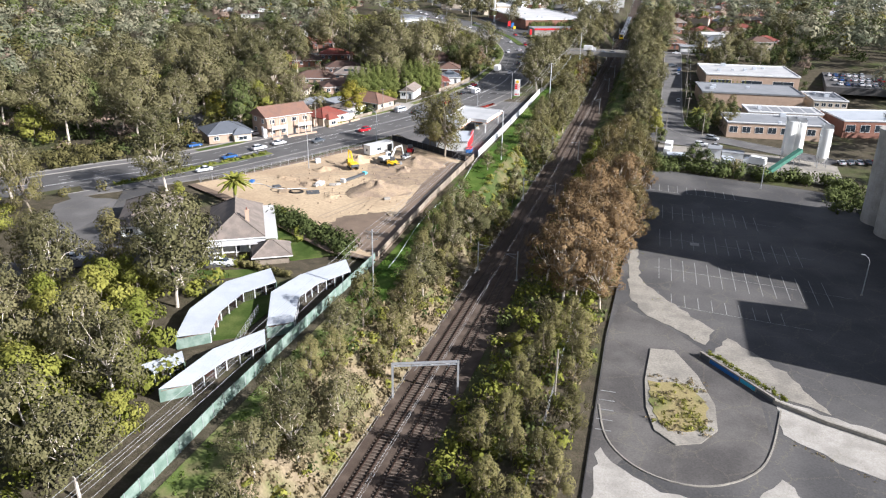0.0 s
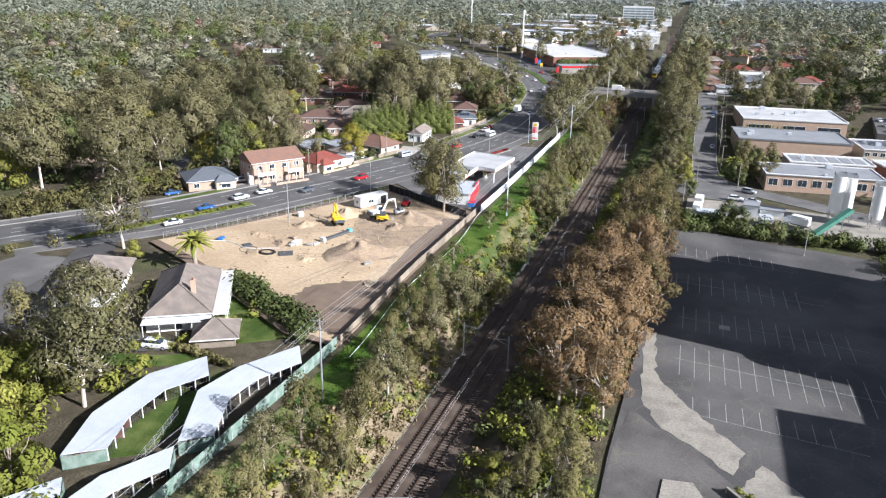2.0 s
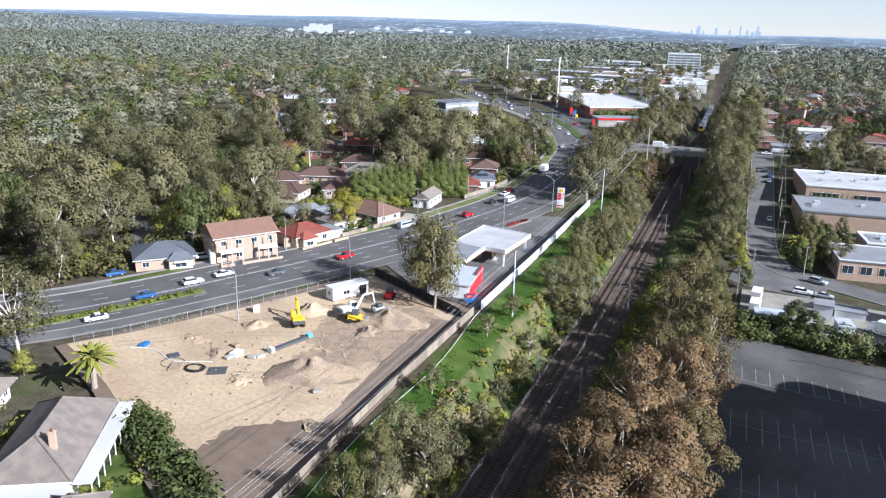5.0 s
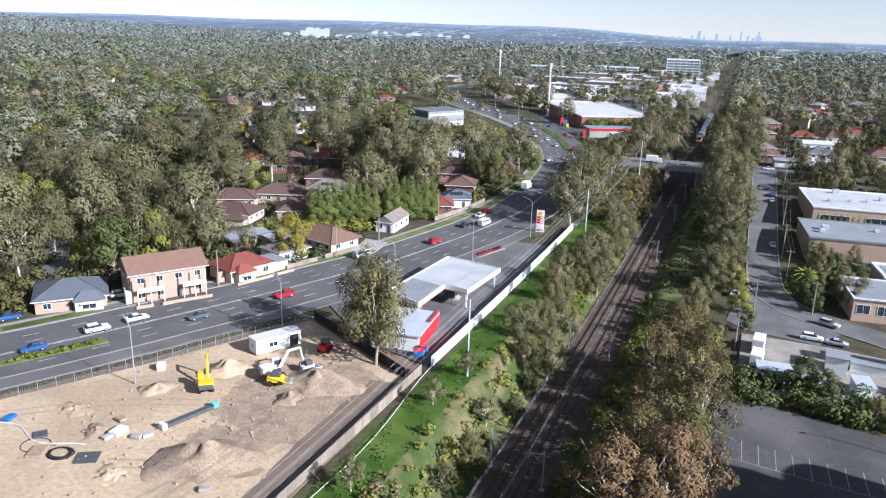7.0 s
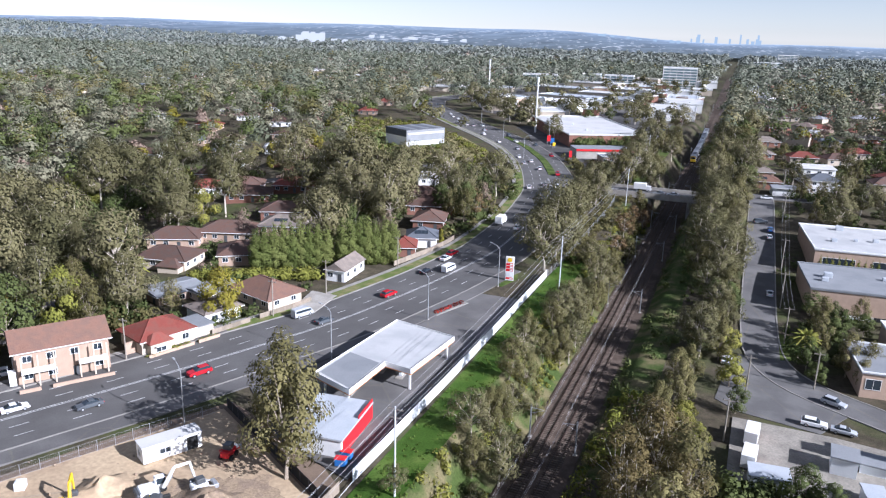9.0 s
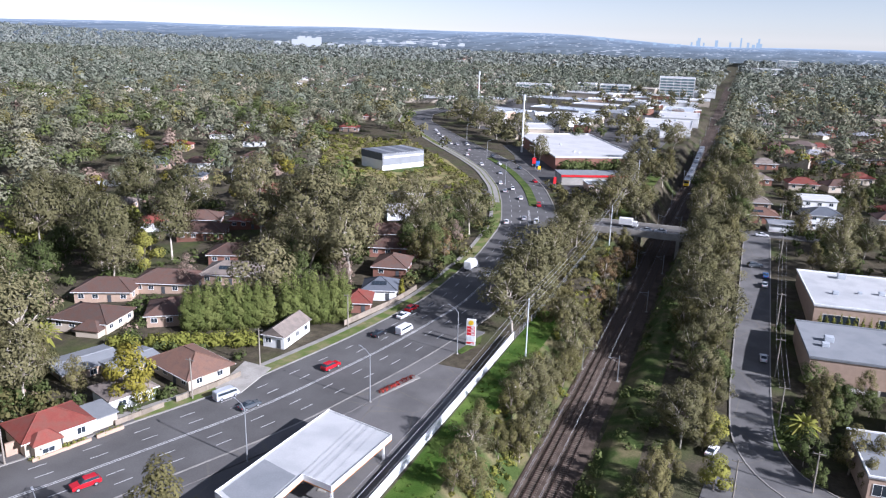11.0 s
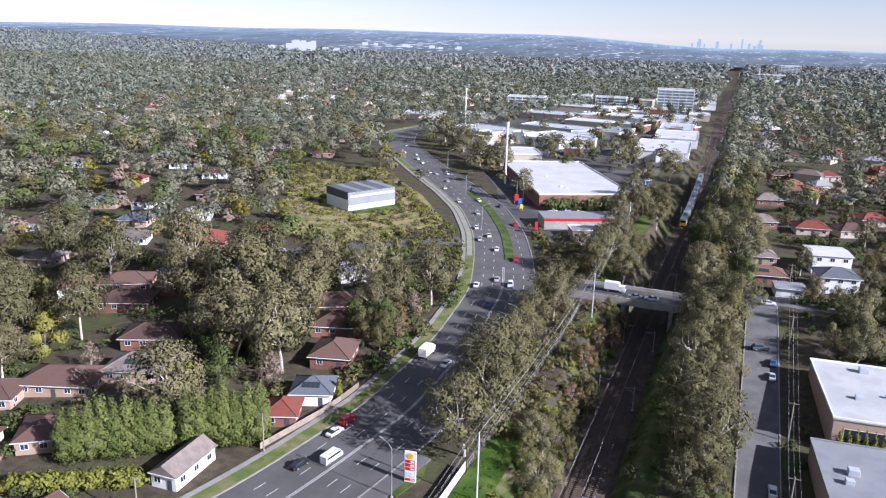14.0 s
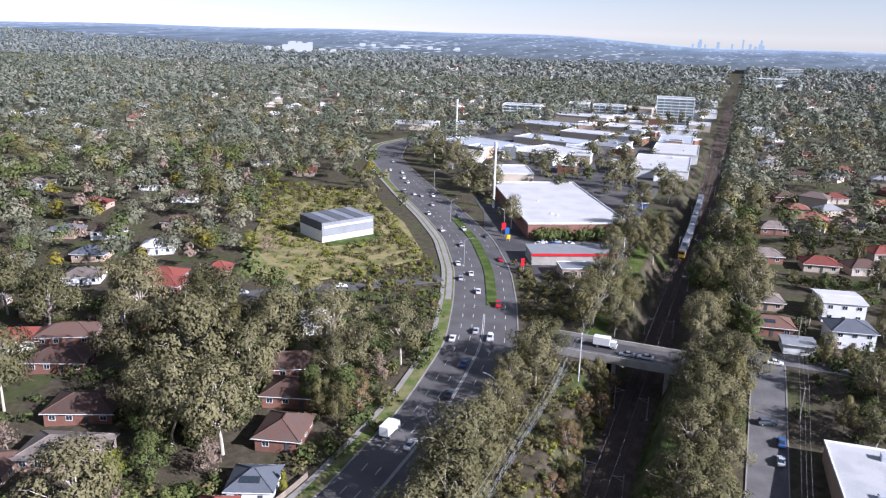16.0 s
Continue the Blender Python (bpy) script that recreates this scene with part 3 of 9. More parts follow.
def tree(kind, seed, height, spread, bare, nclump, count, size, leaf, bark, label, flat=0.75, lean=0.06, lump=0.30):
    """A tapered trunk that forks into limbs, each of which carries clumps of leaves. Built round its foot."""
    rng = np.random.default_rng(seed)
    top = empty(kind, Matrix(), label, "tree", kind)
    bm = bmesh.new()
    base = Vector((0, 0, -1.2))
    fork = Vector((rng.normal() * lean * height * 0.4, rng.normal() * lean * height * 0.4, height * bare))
    limb(bm, [base, Vector((fork.x * 0.3, fork.y * 0.3, fork.z * 0.5)), fork], 0.017 * height + 0.04, 0.011 * height, 7)
    clumps = []
    for i in range(nclump):
        a = i * 2.399 + rng.random() * 0.8
        u = (i + 0.5) / nclump
        rad = spread * (0.25 + 0.75 * math.sin(math.pi * min(1, 0.18 + 0.80 * u))) * (0.45 + 0.55 * rng.random())
        if i == nclump - 1:
            rad *= 0.25
        z = height * (bare + 0.06 + (0.94 - bare) * u * (0.92 + 0.1 * rng.random()))
        cr = spread * (lump + 0.20 * rng.random())
        c = Vector((fork.x + math.cos(a) * rad, fork.y + math.sin(a) * rad, z - cr * 0.3))
        clumps.append((*c, cr, cr * flat))
        mid = fork.lerp(c, 0.5) + Vector((rng.normal(), rng.normal(), 0.3 + rng.random())) * 0.05 * height
        st = fork if u < 0.45 else fork + Vector((0, 0, 0.12 * height * u))
        limb(bm, [st, mid, c], 0.0075 * height, 0.002 * height, 5)
        for _ in range(2):
            e = c + Vector(rng.normal(size=3)) * cr * 0.55
            rod(bm, c, e, 0.002 * height, 0.0008 * height, 4)
    limb(bm, [fork, fork + Vector((0, 0, 0.2 * height))], 0.010 * height, 0.004 * height, 6)
    part("trunk", bm, bark, top)
    v, f = leaves(rng, clumps, count, size)
    new("crown", leafmesh("crown", v, f, leaf)).parent = top
    return top


def cypress(seed, height, spread, count, leaf, label):
    """A narrow conifer, leafy to the ground."""
    rng = np.random.default_rng(seed)
    top = empty("cypress", Matrix(), label, "tree", "cypress row")
    bm = bmesh.new()
    rod(bm, (0, 0, -1), (0, 0, height * 0.95), 0.28, 0.04, 6)
    part("trunk", bm, M["bark"], top)
    cl = []
    for i in range(14):
        u = i / 13
        r = spread * (1.0 - 0.72 * u ** 3.0)
        a = i * 2.4
        cl.append((math.cos(a) * r * 0.35, math.sin(a) * r * 0.35, height * (0.08 + 0.84 * u), r * 0.75, height * 0.11))
    v, f = leaves(rng, cl, count, 0.42, 0.1)
    new("crown", leafmesh("crown", v, f, leaf)).parent = top
    return top


def palm(seed):
    rng = np.random.default_rng(seed)
    top = empty("palm_tree", Matrix(), "date palm with a thick trunk and arching fronds", "palm tree", "palms")
    bm = bmesh.new()
    limb(bm, [(0, 0, -1), (0.1, 0, 3), (0.1, 0.1, 6.3)], 0.5, 0.42, 8)
    bmesh.ops.create_icosphere(bm, subdivisions=1, radius=0.7, matrix=Matrix.Translation((0.1, 0.1, 6.3)))
    part("trunk", bm, M["bark"], top)
    for i in range(34):
        a, up = i * 2.399, 1.15 - 1.5 * (i / 34)
        vs, fs = [], []
        L = 4.0
        for k in range(9):
            u = k / 8
            r = math.cos(up) * L * u + 0.25 * u
            z = 6.5 + math.sin(up) * L * u - 1.6 * u * u
            w = 0.55 * math.sin(math.pi * (0.12 + 0.82 * u))
            for s in (-1, 0, 1):
                vs.append((0.1 + math.cos(a) * r - math.sin(a) * w * s, 0.1 + math.sin(a) * r + math.cos(a) * w * s, z - 0.22 * abs(s)))
        for k in range(8):
            for s in (0, 1):
                q = k * 3 + s
                fs.append((q, q + 1, q + 4, q + 3))
        link("frond", vs, fs, M["leaf_bright"], top)
    return top


GUMS = [tree("gum_tree", 10 + i, 17, 7.0, 0.30, 19, 4600, 0.46, M["leaf_gum"], M["bark_pale"], "tall grey-green gum tree with pale limbs", flat=0.8, lump=0.22) for i in range(4)]
FOREST = [tree("gum_tree", 110 + i, 17, 7.0, 0.34, 18, 6000, 0.47, M["leaf_gum"], M["bark_pale"], "big spreading gum tree of the wood", flat=0.72, lump=0.26) for i in range(4)]
OLIVE = [tree("she_oak", 30 + i, 15, 4.6, 0.18, 15, 3900, 0.38, M["leaf_olive"], M["bark"], "olive-green she-oak with fine drooping foliage", flat=1.1, lump=0.24) for i in range(3)]
KHAKI = [tree("she_oak", 140 + i, 16, 6.0, 0.20, 22, 5200, 0.34, M["leaf_khaki"], M["bark_pale"], "tall olive-brown she-oak with pale limbs", flat=0.85, lump=0.17) for i in range(2)]
BROWN = [tree("browning_tree", 40 + i, 16, 6.0, 0.26, 20, 4600, 0.35, M["leaf_brown"], M["bark_pale"], "tall tree with rusty brown foliage and pale limbs", flat=0.75, lump=0.17) for i in range(3)]
DARK = [tree("broadleaf_tree", 50 + i, 12, 4.8, 0.20, 12, 3000, 0.46, M["leaf_dark"], M["bark"], "dense dark green broadleaf tree") for i in range(3)]
BRIGHT = [tree("wattle_tree", 60 + i, 10, 4.2, 0.18, 10, 2600, 0.44, M["leaf_bright"], M["bark"], "bright yellow-green leafy tree") for i in range(2)]
YELLOW = [tree("autumn_tree", 70, 10, 4.6, 0.2, 12, 3200, 0.42, M["leaf_yellow"], M["bark"], "tree with golden yellow autumn leaves")]
YOUNG = [tree("sapling_gum", 80 + i, 10, 3.4, 0.26, 11, 1900, 0.36, M["leaf_gum"], M["bark_pale"], "slender young gum tree on the grassy bank") for i in range(3)]
BARE = [tree("bare_tree", 90, 9, 3.6, 0.22, 10, 700, 0.45, M["leaf_bare"], M["bark"], "leafless winter tree with fine grey-brown twigs")]
PROTO = dict(gum=GUMS, forest=FOREST, olive=OLIVE, brown=BROWN, khaki=KHAKI, dark=DARK, bright=BRIGHT, yellow=YELLOW, young=YOUNG, bare=BARE)
used = {}
trng = random.Random(7)


def plant(kind, x, y, scale=1.0, z=None):
    ps = PROTO[kind]
    p = ps[trng.randrange(len(ps))]
    s = scale * trng.uniform(0.88, 1.12)
    m = pose(x, y, land(x, y) if z is None else z, 0, 0, trng.uniform(0, 360)) @ Matrix.Diagonal((s * trng.uniform(0.9, 1.1), s * trng.uniform(0.9, 1.1), s, 1))
    if id(p) not in used:
        used[id(p)] = 1
        p.matrix_world = m
        return p
    sc = p.scale.copy()
    c = copy_thing(p, m @ Matrix.Diagonal((1 / sc.x, 1 / sc.y, 1 / sc.z, 1)))
    return c


def scatter(kinds, n, x0, x1, y0, y1, gap, scale=(0.8, 1.15), clear=None, placed=[]):
    """Trees of those kinds strewn over a stretch of the plan, a gap apart."""
    k = tries = 0
    while k < n and tries < n * 40:
        tries += 1
        x, y = trng.uniform(x0, x1), trng.uniform(y0, y1)
        if clear and clear(x, y):
            continue
        if any((x - a) ** 2 + (y - b) ** 2 < gap * gap for a, b in placed):
            continue
        placed.append((x, y))
        plant(trng.choice(kinds), x, y, trng.uniform(*scale))
        k += 1

# ---- planting ----


MAIN_X, MAIN_Y = np.array([p.x for p in MAIN]), np.array([p.y for p in MAIN])


def main_dist(x, y):
    return float(((MAIN_X - x) ** 2 + (MAIN_Y - y) ** 2).min()) ** 0.5


HOUSE_AT = []


def built(x, y, m=4.0):
    """Whether a tree's foot there would stand on a road, a yard or a building."""
    if main_dist(x, y) < (12.5 if 340 < y < 440 else 15 + m * 0.4):
        return True
    if -16 < x - railx(y) < 7.5:
        return True
    if -112 - m < x < -46 and 128 - m < y < 232:
        return True
    if x > -4 and y < 305 and x < 80:
        return True
    if 3.5 < x < 15 and y < 452:
        return True
    if -57 < x < 20 and 417 < y < 442:
        return True
    if -70 < x < -46 and 226 < y < 330:
        return True
    for hx, hy, r in HOUSE_AT:
        if (x - hx) ** 2 + (y - hy) ** 2 < (r + m * 0.6) ** 2:
            return True
    return False


# houses and halls stand here (x, y, radius kept free of trees)
SUBURB = [(-227, 423, 30, "tile_grey"), (-246, 445, 20, "tile_slate"), (-262, 470, 25, "tile_brown"), (-215, 395, 25, "tile_brown"), (-200, 372, 35, "tile_red"), (-240, 392, 15, "tile_grey"), (-285, 430, 20, "tile_brown"), (-300, 500, 10, "tile_red"),
          (-270, 530, 30, "tile_brown"), (-330, 560, 20, "whiteroof"), (-360, 520, 40, "tile_grey"), (-255, 620, 20, "tile_red"), (-300, 640, 35, "tile_brown"), (-350, 650, 15, "tile_grey"), (-400, 610, 15, "tile_brown"), (-275, 690, 25, "tile_red"), (-330, 720, 15, "tile_brown"), (-282, 465, 15, "tile_slate"), (-305, 545, 25, "tile_brown"), (-262, 575, 20, "tile_grey"), (-320, 600, 20, "tile_brown"), (-240, 490, 20, "tile_brown"), (-225, 460, 30, "whiteroof")]
FAR_HOUSES = [(-420, 700), (-470, 760), (-380, 790), (-520, 690), (-560, 800), (-440, 860), (-500, 900), (-350, 860), (-620, 740), (-400, 950), (-330, 960), (-580, 930), (-460, 1010), (-680, 860), (-300, 1010), (-370, 1060), (-540, 1080), (-250, 1150), (-640, 1010), (-330, 1160), (-450, 1180), (-210, 1250), (-300, 1300)]
EAST_HOUSES = [(28.5, 545, "tile_red"), (8, 548, "tile_grey"), (44, 548, "tile_brown"), (30, 618, "tile_red"), (46, 622, "tile_slate"), (12, 600, "tile_grey"), (55, 575, "tile_red"), (62, 500, "tile_red"), (56, 470, "tile_brown"), (20, 680, "tile_brown"), (45, 690, "tile_red"), (70, 650, "tile_grey"),
               (30, 760, "tile_brown"), (58, 780, "tile_red"), (15, 830, "tile_grey"), (80, 730, "tile_red"), (95, 800, "tile_brown"), (40, 860, "tile_red"), (75, 900, "tile_grey"), (20, 930, "whiteroof"), (100, 980, "tile_red")]
HOUSE_AT += [(a, b, 7.5) for a, b, _, _ in SUBURB] + [(a, b, 13) for a, b in FAR_HOUSES] + [(a, b, 8) for a, b, _ in EAST_HOUSES] + [(-143, 286, 7), (-157, 303, 7), (-151, 319, 7), (-137, 334, 7), (-90.5, 325, 5), (-89.5, 336, 6), (-95, 356, 7), (-165, 384, 9), (-120, 412, 6), (-190, 424, 7), (-181, 443, 5), (9.5, 466, 8), (6, 489, 8), (31, 466, 8), (17, 453, 6)]
HOUSE_AT += [(-119, 229, 10), (-106, 243, 8), (-129, 212, 10), (-105, 274, 9), (-95, 299, 7), (-188, 380, 8), (-146, 347, 7), (-102, 372, 7), (-126, 318, 7), (-198, 431, 7), (-112, 384, 7), (-83, 137, 12), (-102, 136, 9), (-69, 126, 5), (-62, 100, 11), (-57, 86, 8),
             (-118, 262, 7), (-128, 268, 8), (-168, 508, 17), (-80, 575, 38), (-64, 513, 20), (30, 348, 14), (33, 385, 16), (32, 490, 14), (35, 312, 10), (-75, 790, 70), (-85, 1065, 40)]


HOUSE_AT += [(-174, 408, 9), (-159, 427, 9), (-145, 437, 9), (-131, 446, 9), (-117, 458, 9), (-112, 113, 8), (-119, 128, 9), (-124, 146, 9), (-127, 160, 8), (-149, 228, 8), (-149, 242, 8), (-147, 256, 7), (-235, 1018, 30), (-150, 1070, 24), (-185, 1075, 20),
             (-120, 293, 6), (-112, 298, 6), (-104, 303, 6), (-97, 309, 6), (-91, 316, 5), (-108, 291, 6), (-100, 297, 5)]
TOWN_CLEAR = [(-82, 574, 36), (-104, 616, 34), (-137, 664, 20), (-65, 515, 19), (-55, 750, 34), (-52, 815, 28), (-58, 880, 24), (-190, 775, 38), (-135, 762, 28), (-150, 830, 30), (-105, 830, 20), (-130, 890, 26), (-180, 930, 32), (-110, 950, 22), (-70, 965, 18), (-165, 1010, 32), (-110, 1030, 18), (-79, 1075, 24)]


HOUSE_AT += [(-145, 338, 11), (-152, 328, 10), (-128, 333, 8), (-99, 348, 8), (-168, 374, 9)]
HOUSE_AT += [(92, 392, 22), (88, 372, 20), (70, 347, 13), (83, 317, 20), (50, 310, 20), (60, 300, 14)]
HOUSE_AT += [(a + 2, b - 9, 6.5) for a, b, _, _ in SUBURB] + [(a - 1, b - 10, 7) for a, b, _ in EAST_HOUSES]
HOUSE_AT += [(a + 2, b - 10, 6.5) for a, b in ((-157, 303), (-151, 319), (-137, 334), (-165, 384), (-188, 380), (-146, 347), (-190, 424), (-181, 443), (-126, 300), (-95, 356), (-143, 286))] + [(-126, 299, 10), (-122, 288, 7), (-175, 366, 10), (-172, 355, 8), (-132, 328, 10), (-145, 316, 10), (-144, 287, 10), (-139, 276, 8), (-158, 304, 9), (-155, 294, 7)]
rf_ = random.Random(77)
FAR_ROOFS = [(x, y) for x, y in ((rf_.uniform(-1500, 420), rf_.uniform(600, 2250)) for _ in range(1500)) if (x < -250 - 0.1 * (y - 600) or x > 8) and -1.1 * y < x < 0.26 * y + 30 and math.sin(x * 0.011 + 1) + math.sin(y * 0.008 + x * 0.004) > -0.4]
ROOF_GRID = {}
for a, b in FAR_ROOFS:
    ROOF_GRID.setdefault((int(a // 40), int(b // 40)), []).append((a, b))


def far_roof(x, y):
    """Whether a tree there would stand on a far house or close in front of it."""
    for i in (-1, 0, 1):
        for j in (-1, 0, 1):
            for a, b in ROOF_GRID.get((int(x // 40) + i, int(y // 40) + j), ()):
                if abs(x - a) < 9.5 and b - 30 < y < b + 8:
                    return True
    return False


def tree_rows():
    # strip between the fence and the cutting
    scatter(["young", "olive", "gum"], 15, -43.5, -36.5, 55, 128, 4.6, (0.5, 0.72))
    scatter(["olive", "gum", "olive"], 8, -41.0, -35, 128, 158, 4.0, (0.5, 0.68))
    scatter(["olive", "young"], 9, -34.8, -31.0, 165, 226, 4.0, (0.4, 0.55))
    scatter(["young"], 3, -43, -39, 165, 220, 8.0, (0.5, 0.65))
    scatter(["gum", "olive", "olive"], 32, -37.5, -30, 226, 345, 3.6, (0.48, 0.68))
    scatter(["olive", "brown"], 13, -35, -29.5, 345, 418, 4.0, (0.42, 0.58))
    scatter(["gum", "olive"], 13, -53, -47.5, 336, 416, 4.5, (0.75, 1.0))
    scatter(["gum", "olive"], 22, -52, -33, 442, 570, 4.8, (0.7, 1.0), lambda x, y: main_dist(x, y) < 14)
    # belt between the railway and the car park
    scatter(["olive", "bright", "young", "olive"], 26, -17.0, -5, 50, 128, 3.8, (0.38, 0.58))
    scatter(["brown"], 14, -16.0, -2.5, 130, 168, 4.2, (0.85, 1.12))
    scatter(["brown", "khaki"], 9, -10.5, -2.0, 168, 194, 4.2, (0.8, 1.0))
    scatter(["khaki", "khaki", "olive"], 12, -10.5, -1.0, 194, 244, 4.2, (0.9, 1.12))
    scatter(["olive", "bright"], 6, -8, -1, 242, 266, 4.2, (0.42, 0.6))
    scatter(["dark", "olive", "gum"], 16, -4.5, 1.6, 290, 345, 3.8, (0.55, 0.75))
    scatter(["gum", "olive", "gum"], 24, -9.5, 1.2, 345, 424, 4.3, (0.72, 0.98))
    scatter(["gum", "olive", "dark"], 40, -13.5, 4, 440, 640, 4.6, (0.8, 1.1))
    # behind the aviaries
    scatter(["bright", "bright", "bright", "gum"], 34, -118, -54, 42, 108, 4.8, (0.7, 1.05), lambda x, y: built(x, y) or (y > 74 and x > -68) or x > -54.5 - (y - 52) * 0.1)
    scatter(["gum", "olive", "bright"], 18, -150, -88, 60, 170, 6.5, (0.85, 1.1), built)
    # wood beyond the main road
    scatter(["forest", "forest", "forest", "dark", "forest", "bright"], 70, -250, -122, 190, 410, 9.6, (0.95, 1.5), built)
    scatter(["forest", "olive", "dark", "dark", "bare"], 22, -135, -80, 300, 398, 6.0, (0.75, 1.15), built)
    # gardens east of the side street
    scatter(["dark", "dark", "olive"], 14, 17, 34, 284, 333, 4.5, (0.45, 0.7), lambda x, y: (x < 22 and 302 < y < 334) or (26 < x < 46 and 303 < y < 321) or y < 292)
    scatter(["dark", "gum", "bare", "dark", "olive"], 40, 16, 80, 398, 570, 6.0, (0.5, 0.85), built)


tree_rows()
for y in np.arange(262, 286, 4.0):
    plant("olive", -6 + trng.uniform(-3, 2), y, 0.6)
plant("olive", -65.0, 222.0, 1.3)
plant("olive", -61.0, 216.5, 1.15)
plant("olive", -57.0, 210.5, 1.3)
for x, y, k, sc in ((-116, 158, "gum", 1.05), (-150, 143, "gum", 0.9), (-150, 120, "gum", 1.0), (-147, 128, "olive", 0.8), (-109, 153, "bright", 0.55), (-82, 100, "bright", 0.85), (-87, 86, "bright", 1.0), (-67, 74, "gum", 0.85), (-66, 60, "bright", 1.05), (-86, 77, "gum", 0.9), (-60, 66, "bright", 0.7), (-58, 56, "gum", 0.7), (-96, 125, "gum", 0.75), (-92, 118, "dark", 0.6)):
    plant(k, x, y, sc)
plant("yellow", -106, 259.5, 1.4, -3.8)
plant("gum", -117, 343, 1.45)
plant("gum", -180, 324, 1.5)
plant("bare", -150, 328, 0.9)
plant("bare", -141, 316, 0.8)
plant("brown", -84.5, 372, 0.6)
plant("gum", -47.6, 327.0, 1.15)
plant("gum", -47.2, 338.0, 1.05)
plant("gum", -48.5, 345.5, 1.0)
plant("gum", -50.5, 352.5, 1.15)
plant("gum", -86, 400, 1.15)
plant("gum", -93, 391, 1.0)
plant("brown", -87, 377, 0.6)
plant("olive", -92, 366, 0.85)
plant("gum", -96, 381, 0.95)
for x, y, sc in ((-104, 345, 1.3), (-107, 396, 1.2), (-122, 362, 1.35), (-140, 392, 1.4), ):
    plant("gum", x, y, sc)
plant("gum", -134, 372, 1.3)
plant("dark", -125, 345, 1.0)
plant("gum", -150, 365, 1.35)
plant("gum", -112, 367, 1.35)
plant("gum", -170, 392, 1.4)
plant("gum", -194, 378, 1.45)
plant("bright", -118, 326, 0.95)
plant("dark", -97, 372, 0.9)
plant("bright", -135, 428, 0.8)
for x, y, k, sc in ((-167.4, 415.6, "yellow", 1.1), (-156, 413.7, "yellow", 0.85), (-201.5, 421, "yellow", 0.7), (-206.5, 466, "yellow", 1.0), (-304.8, 481, "yellow", 0.9), (-294, 489, "yellow", 0.9), (-188, 471, "bright", 1.0), (-229, 497, "bare", 1.2), (-226, 503, "bare", 1.1), (-327, 480, "bare", 1.3), (-277, 622, "bare", 1.2)):
    plant(k, x, y, sc)
plant("bare", -178, 470, 1.1)
plant("gum", -80, 110, 1.0)
for x, y, sc in ((-101, 553, 1.0), (-99, 640, 0.9), (-93, 691, 0.9), (-133, 621, 1.1), (-182, 685, 1.1), (-153, 637, 1.1), (-72, 672, 1.0), (-74, 724, 1.0), (-210, 721, 1.1), (-40, 647, 1.0), (-124, 695, 1.1), (-143, 628, 1.0), (-165, 660, 1.1), (-194, 700, 1.0), (-50, 620, 1.0), (-47, 690, 0.9)):
    plant("gum" if sc > 0.95 else "dark", x, y, sc)
for x, y, k, sc in ((-127, 241, "olive", 0.7), (-133, 246, "olive", 0.8), (-125, 250, "gum", 0.85), (-139, 240, "gum", 1.0), (-142, 251, "olive", 0.8), (-146, 228, "bright", 0.8), (-136, 256, "olive", 0.7), (-118, 256, "olive", 0.6), (-131, 258, "olive", 0.8), (-150, 215, "gum", 1.1), (-146, 200, "bright", 0.8), (-142, 190, "gum", 0.9), (-150, 240, "yellow", 0.9), (15.5, 243, "dark", 0.62), (19, 241, "dark", 0.55), (44, 236, "dark", 0.4), (5, 272, "dark", 0.5), (3.5, 284, "bright", 0.7), (1.5, 300, "bright", 0.75), (27, 236, "olive", 0.4)):
    plant(k, x, y, sc)


def woods(name, cells, quads, size, rad, hgt, seed, material, label):
    """Many trees of a far wood in one mesh."""
    rng = np.random.default_rng(seed)
    vs, ns, tones = [], [], []
    for x, y, s in cells:
        z = land(x, y)
        cl = [(x + math.cos(q * 2.4) * rad * s * 0.5 * (q > 0) * (0.6 + 0.5 * rng.random()), y + math.sin(q * 2.4) * rad * s * 0.5 * (q > 0) * (0.6 + 0.5 * rng.random()), z + hgt * s * (0.86 if q == 0 else 0.5 + 0.25 * rng.random()), rad * s * (0.38 + 0.2 * rng.random()), rad * s * 0.36) for q in range(7)]
        v, soft = leaves(rng, cl, quads, size * s, 0.1, 0.16, 0.8, -0.45)
        vs.append(v)
        ns.append(soft)
        tones.append(np.full(len(v), rng.normal() * 0.6))
    v = np.concatenate(vs)
    me = leafmesh(name, v, np.concatenate(ns), material)
    me.attributes.new("tone", "FLOAT", "POINT").data.foreach_set("value", np.concatenate(tones).astype(np.float32))
    return tagged(new(name, me), label, "woodland", kind="stuff")


def cells(x0, x1, y0, y1, gap, seed, keep):
    rng = random.Random(seed)
    out = []
    y = y0
    while y < y1:
        x = x0
        while x < x1:
            a, b = x + rng.uniform(-0.4, 0.4) * gap, y + rng.uniform(-0.4, 0.4) * gap
            if keep(a, b):
                out.append((a, b, rng.uniform(0.68, 1.36)))
            x += gap
        y += gap
    return out


def seen(x, y):
    return -1.5 * (y + 40) < x < 0.30 * y + 40


def town(x, y):
    return -210 < x < -34 and 545 < y < 1120 and x > -330 + 0.16 * y


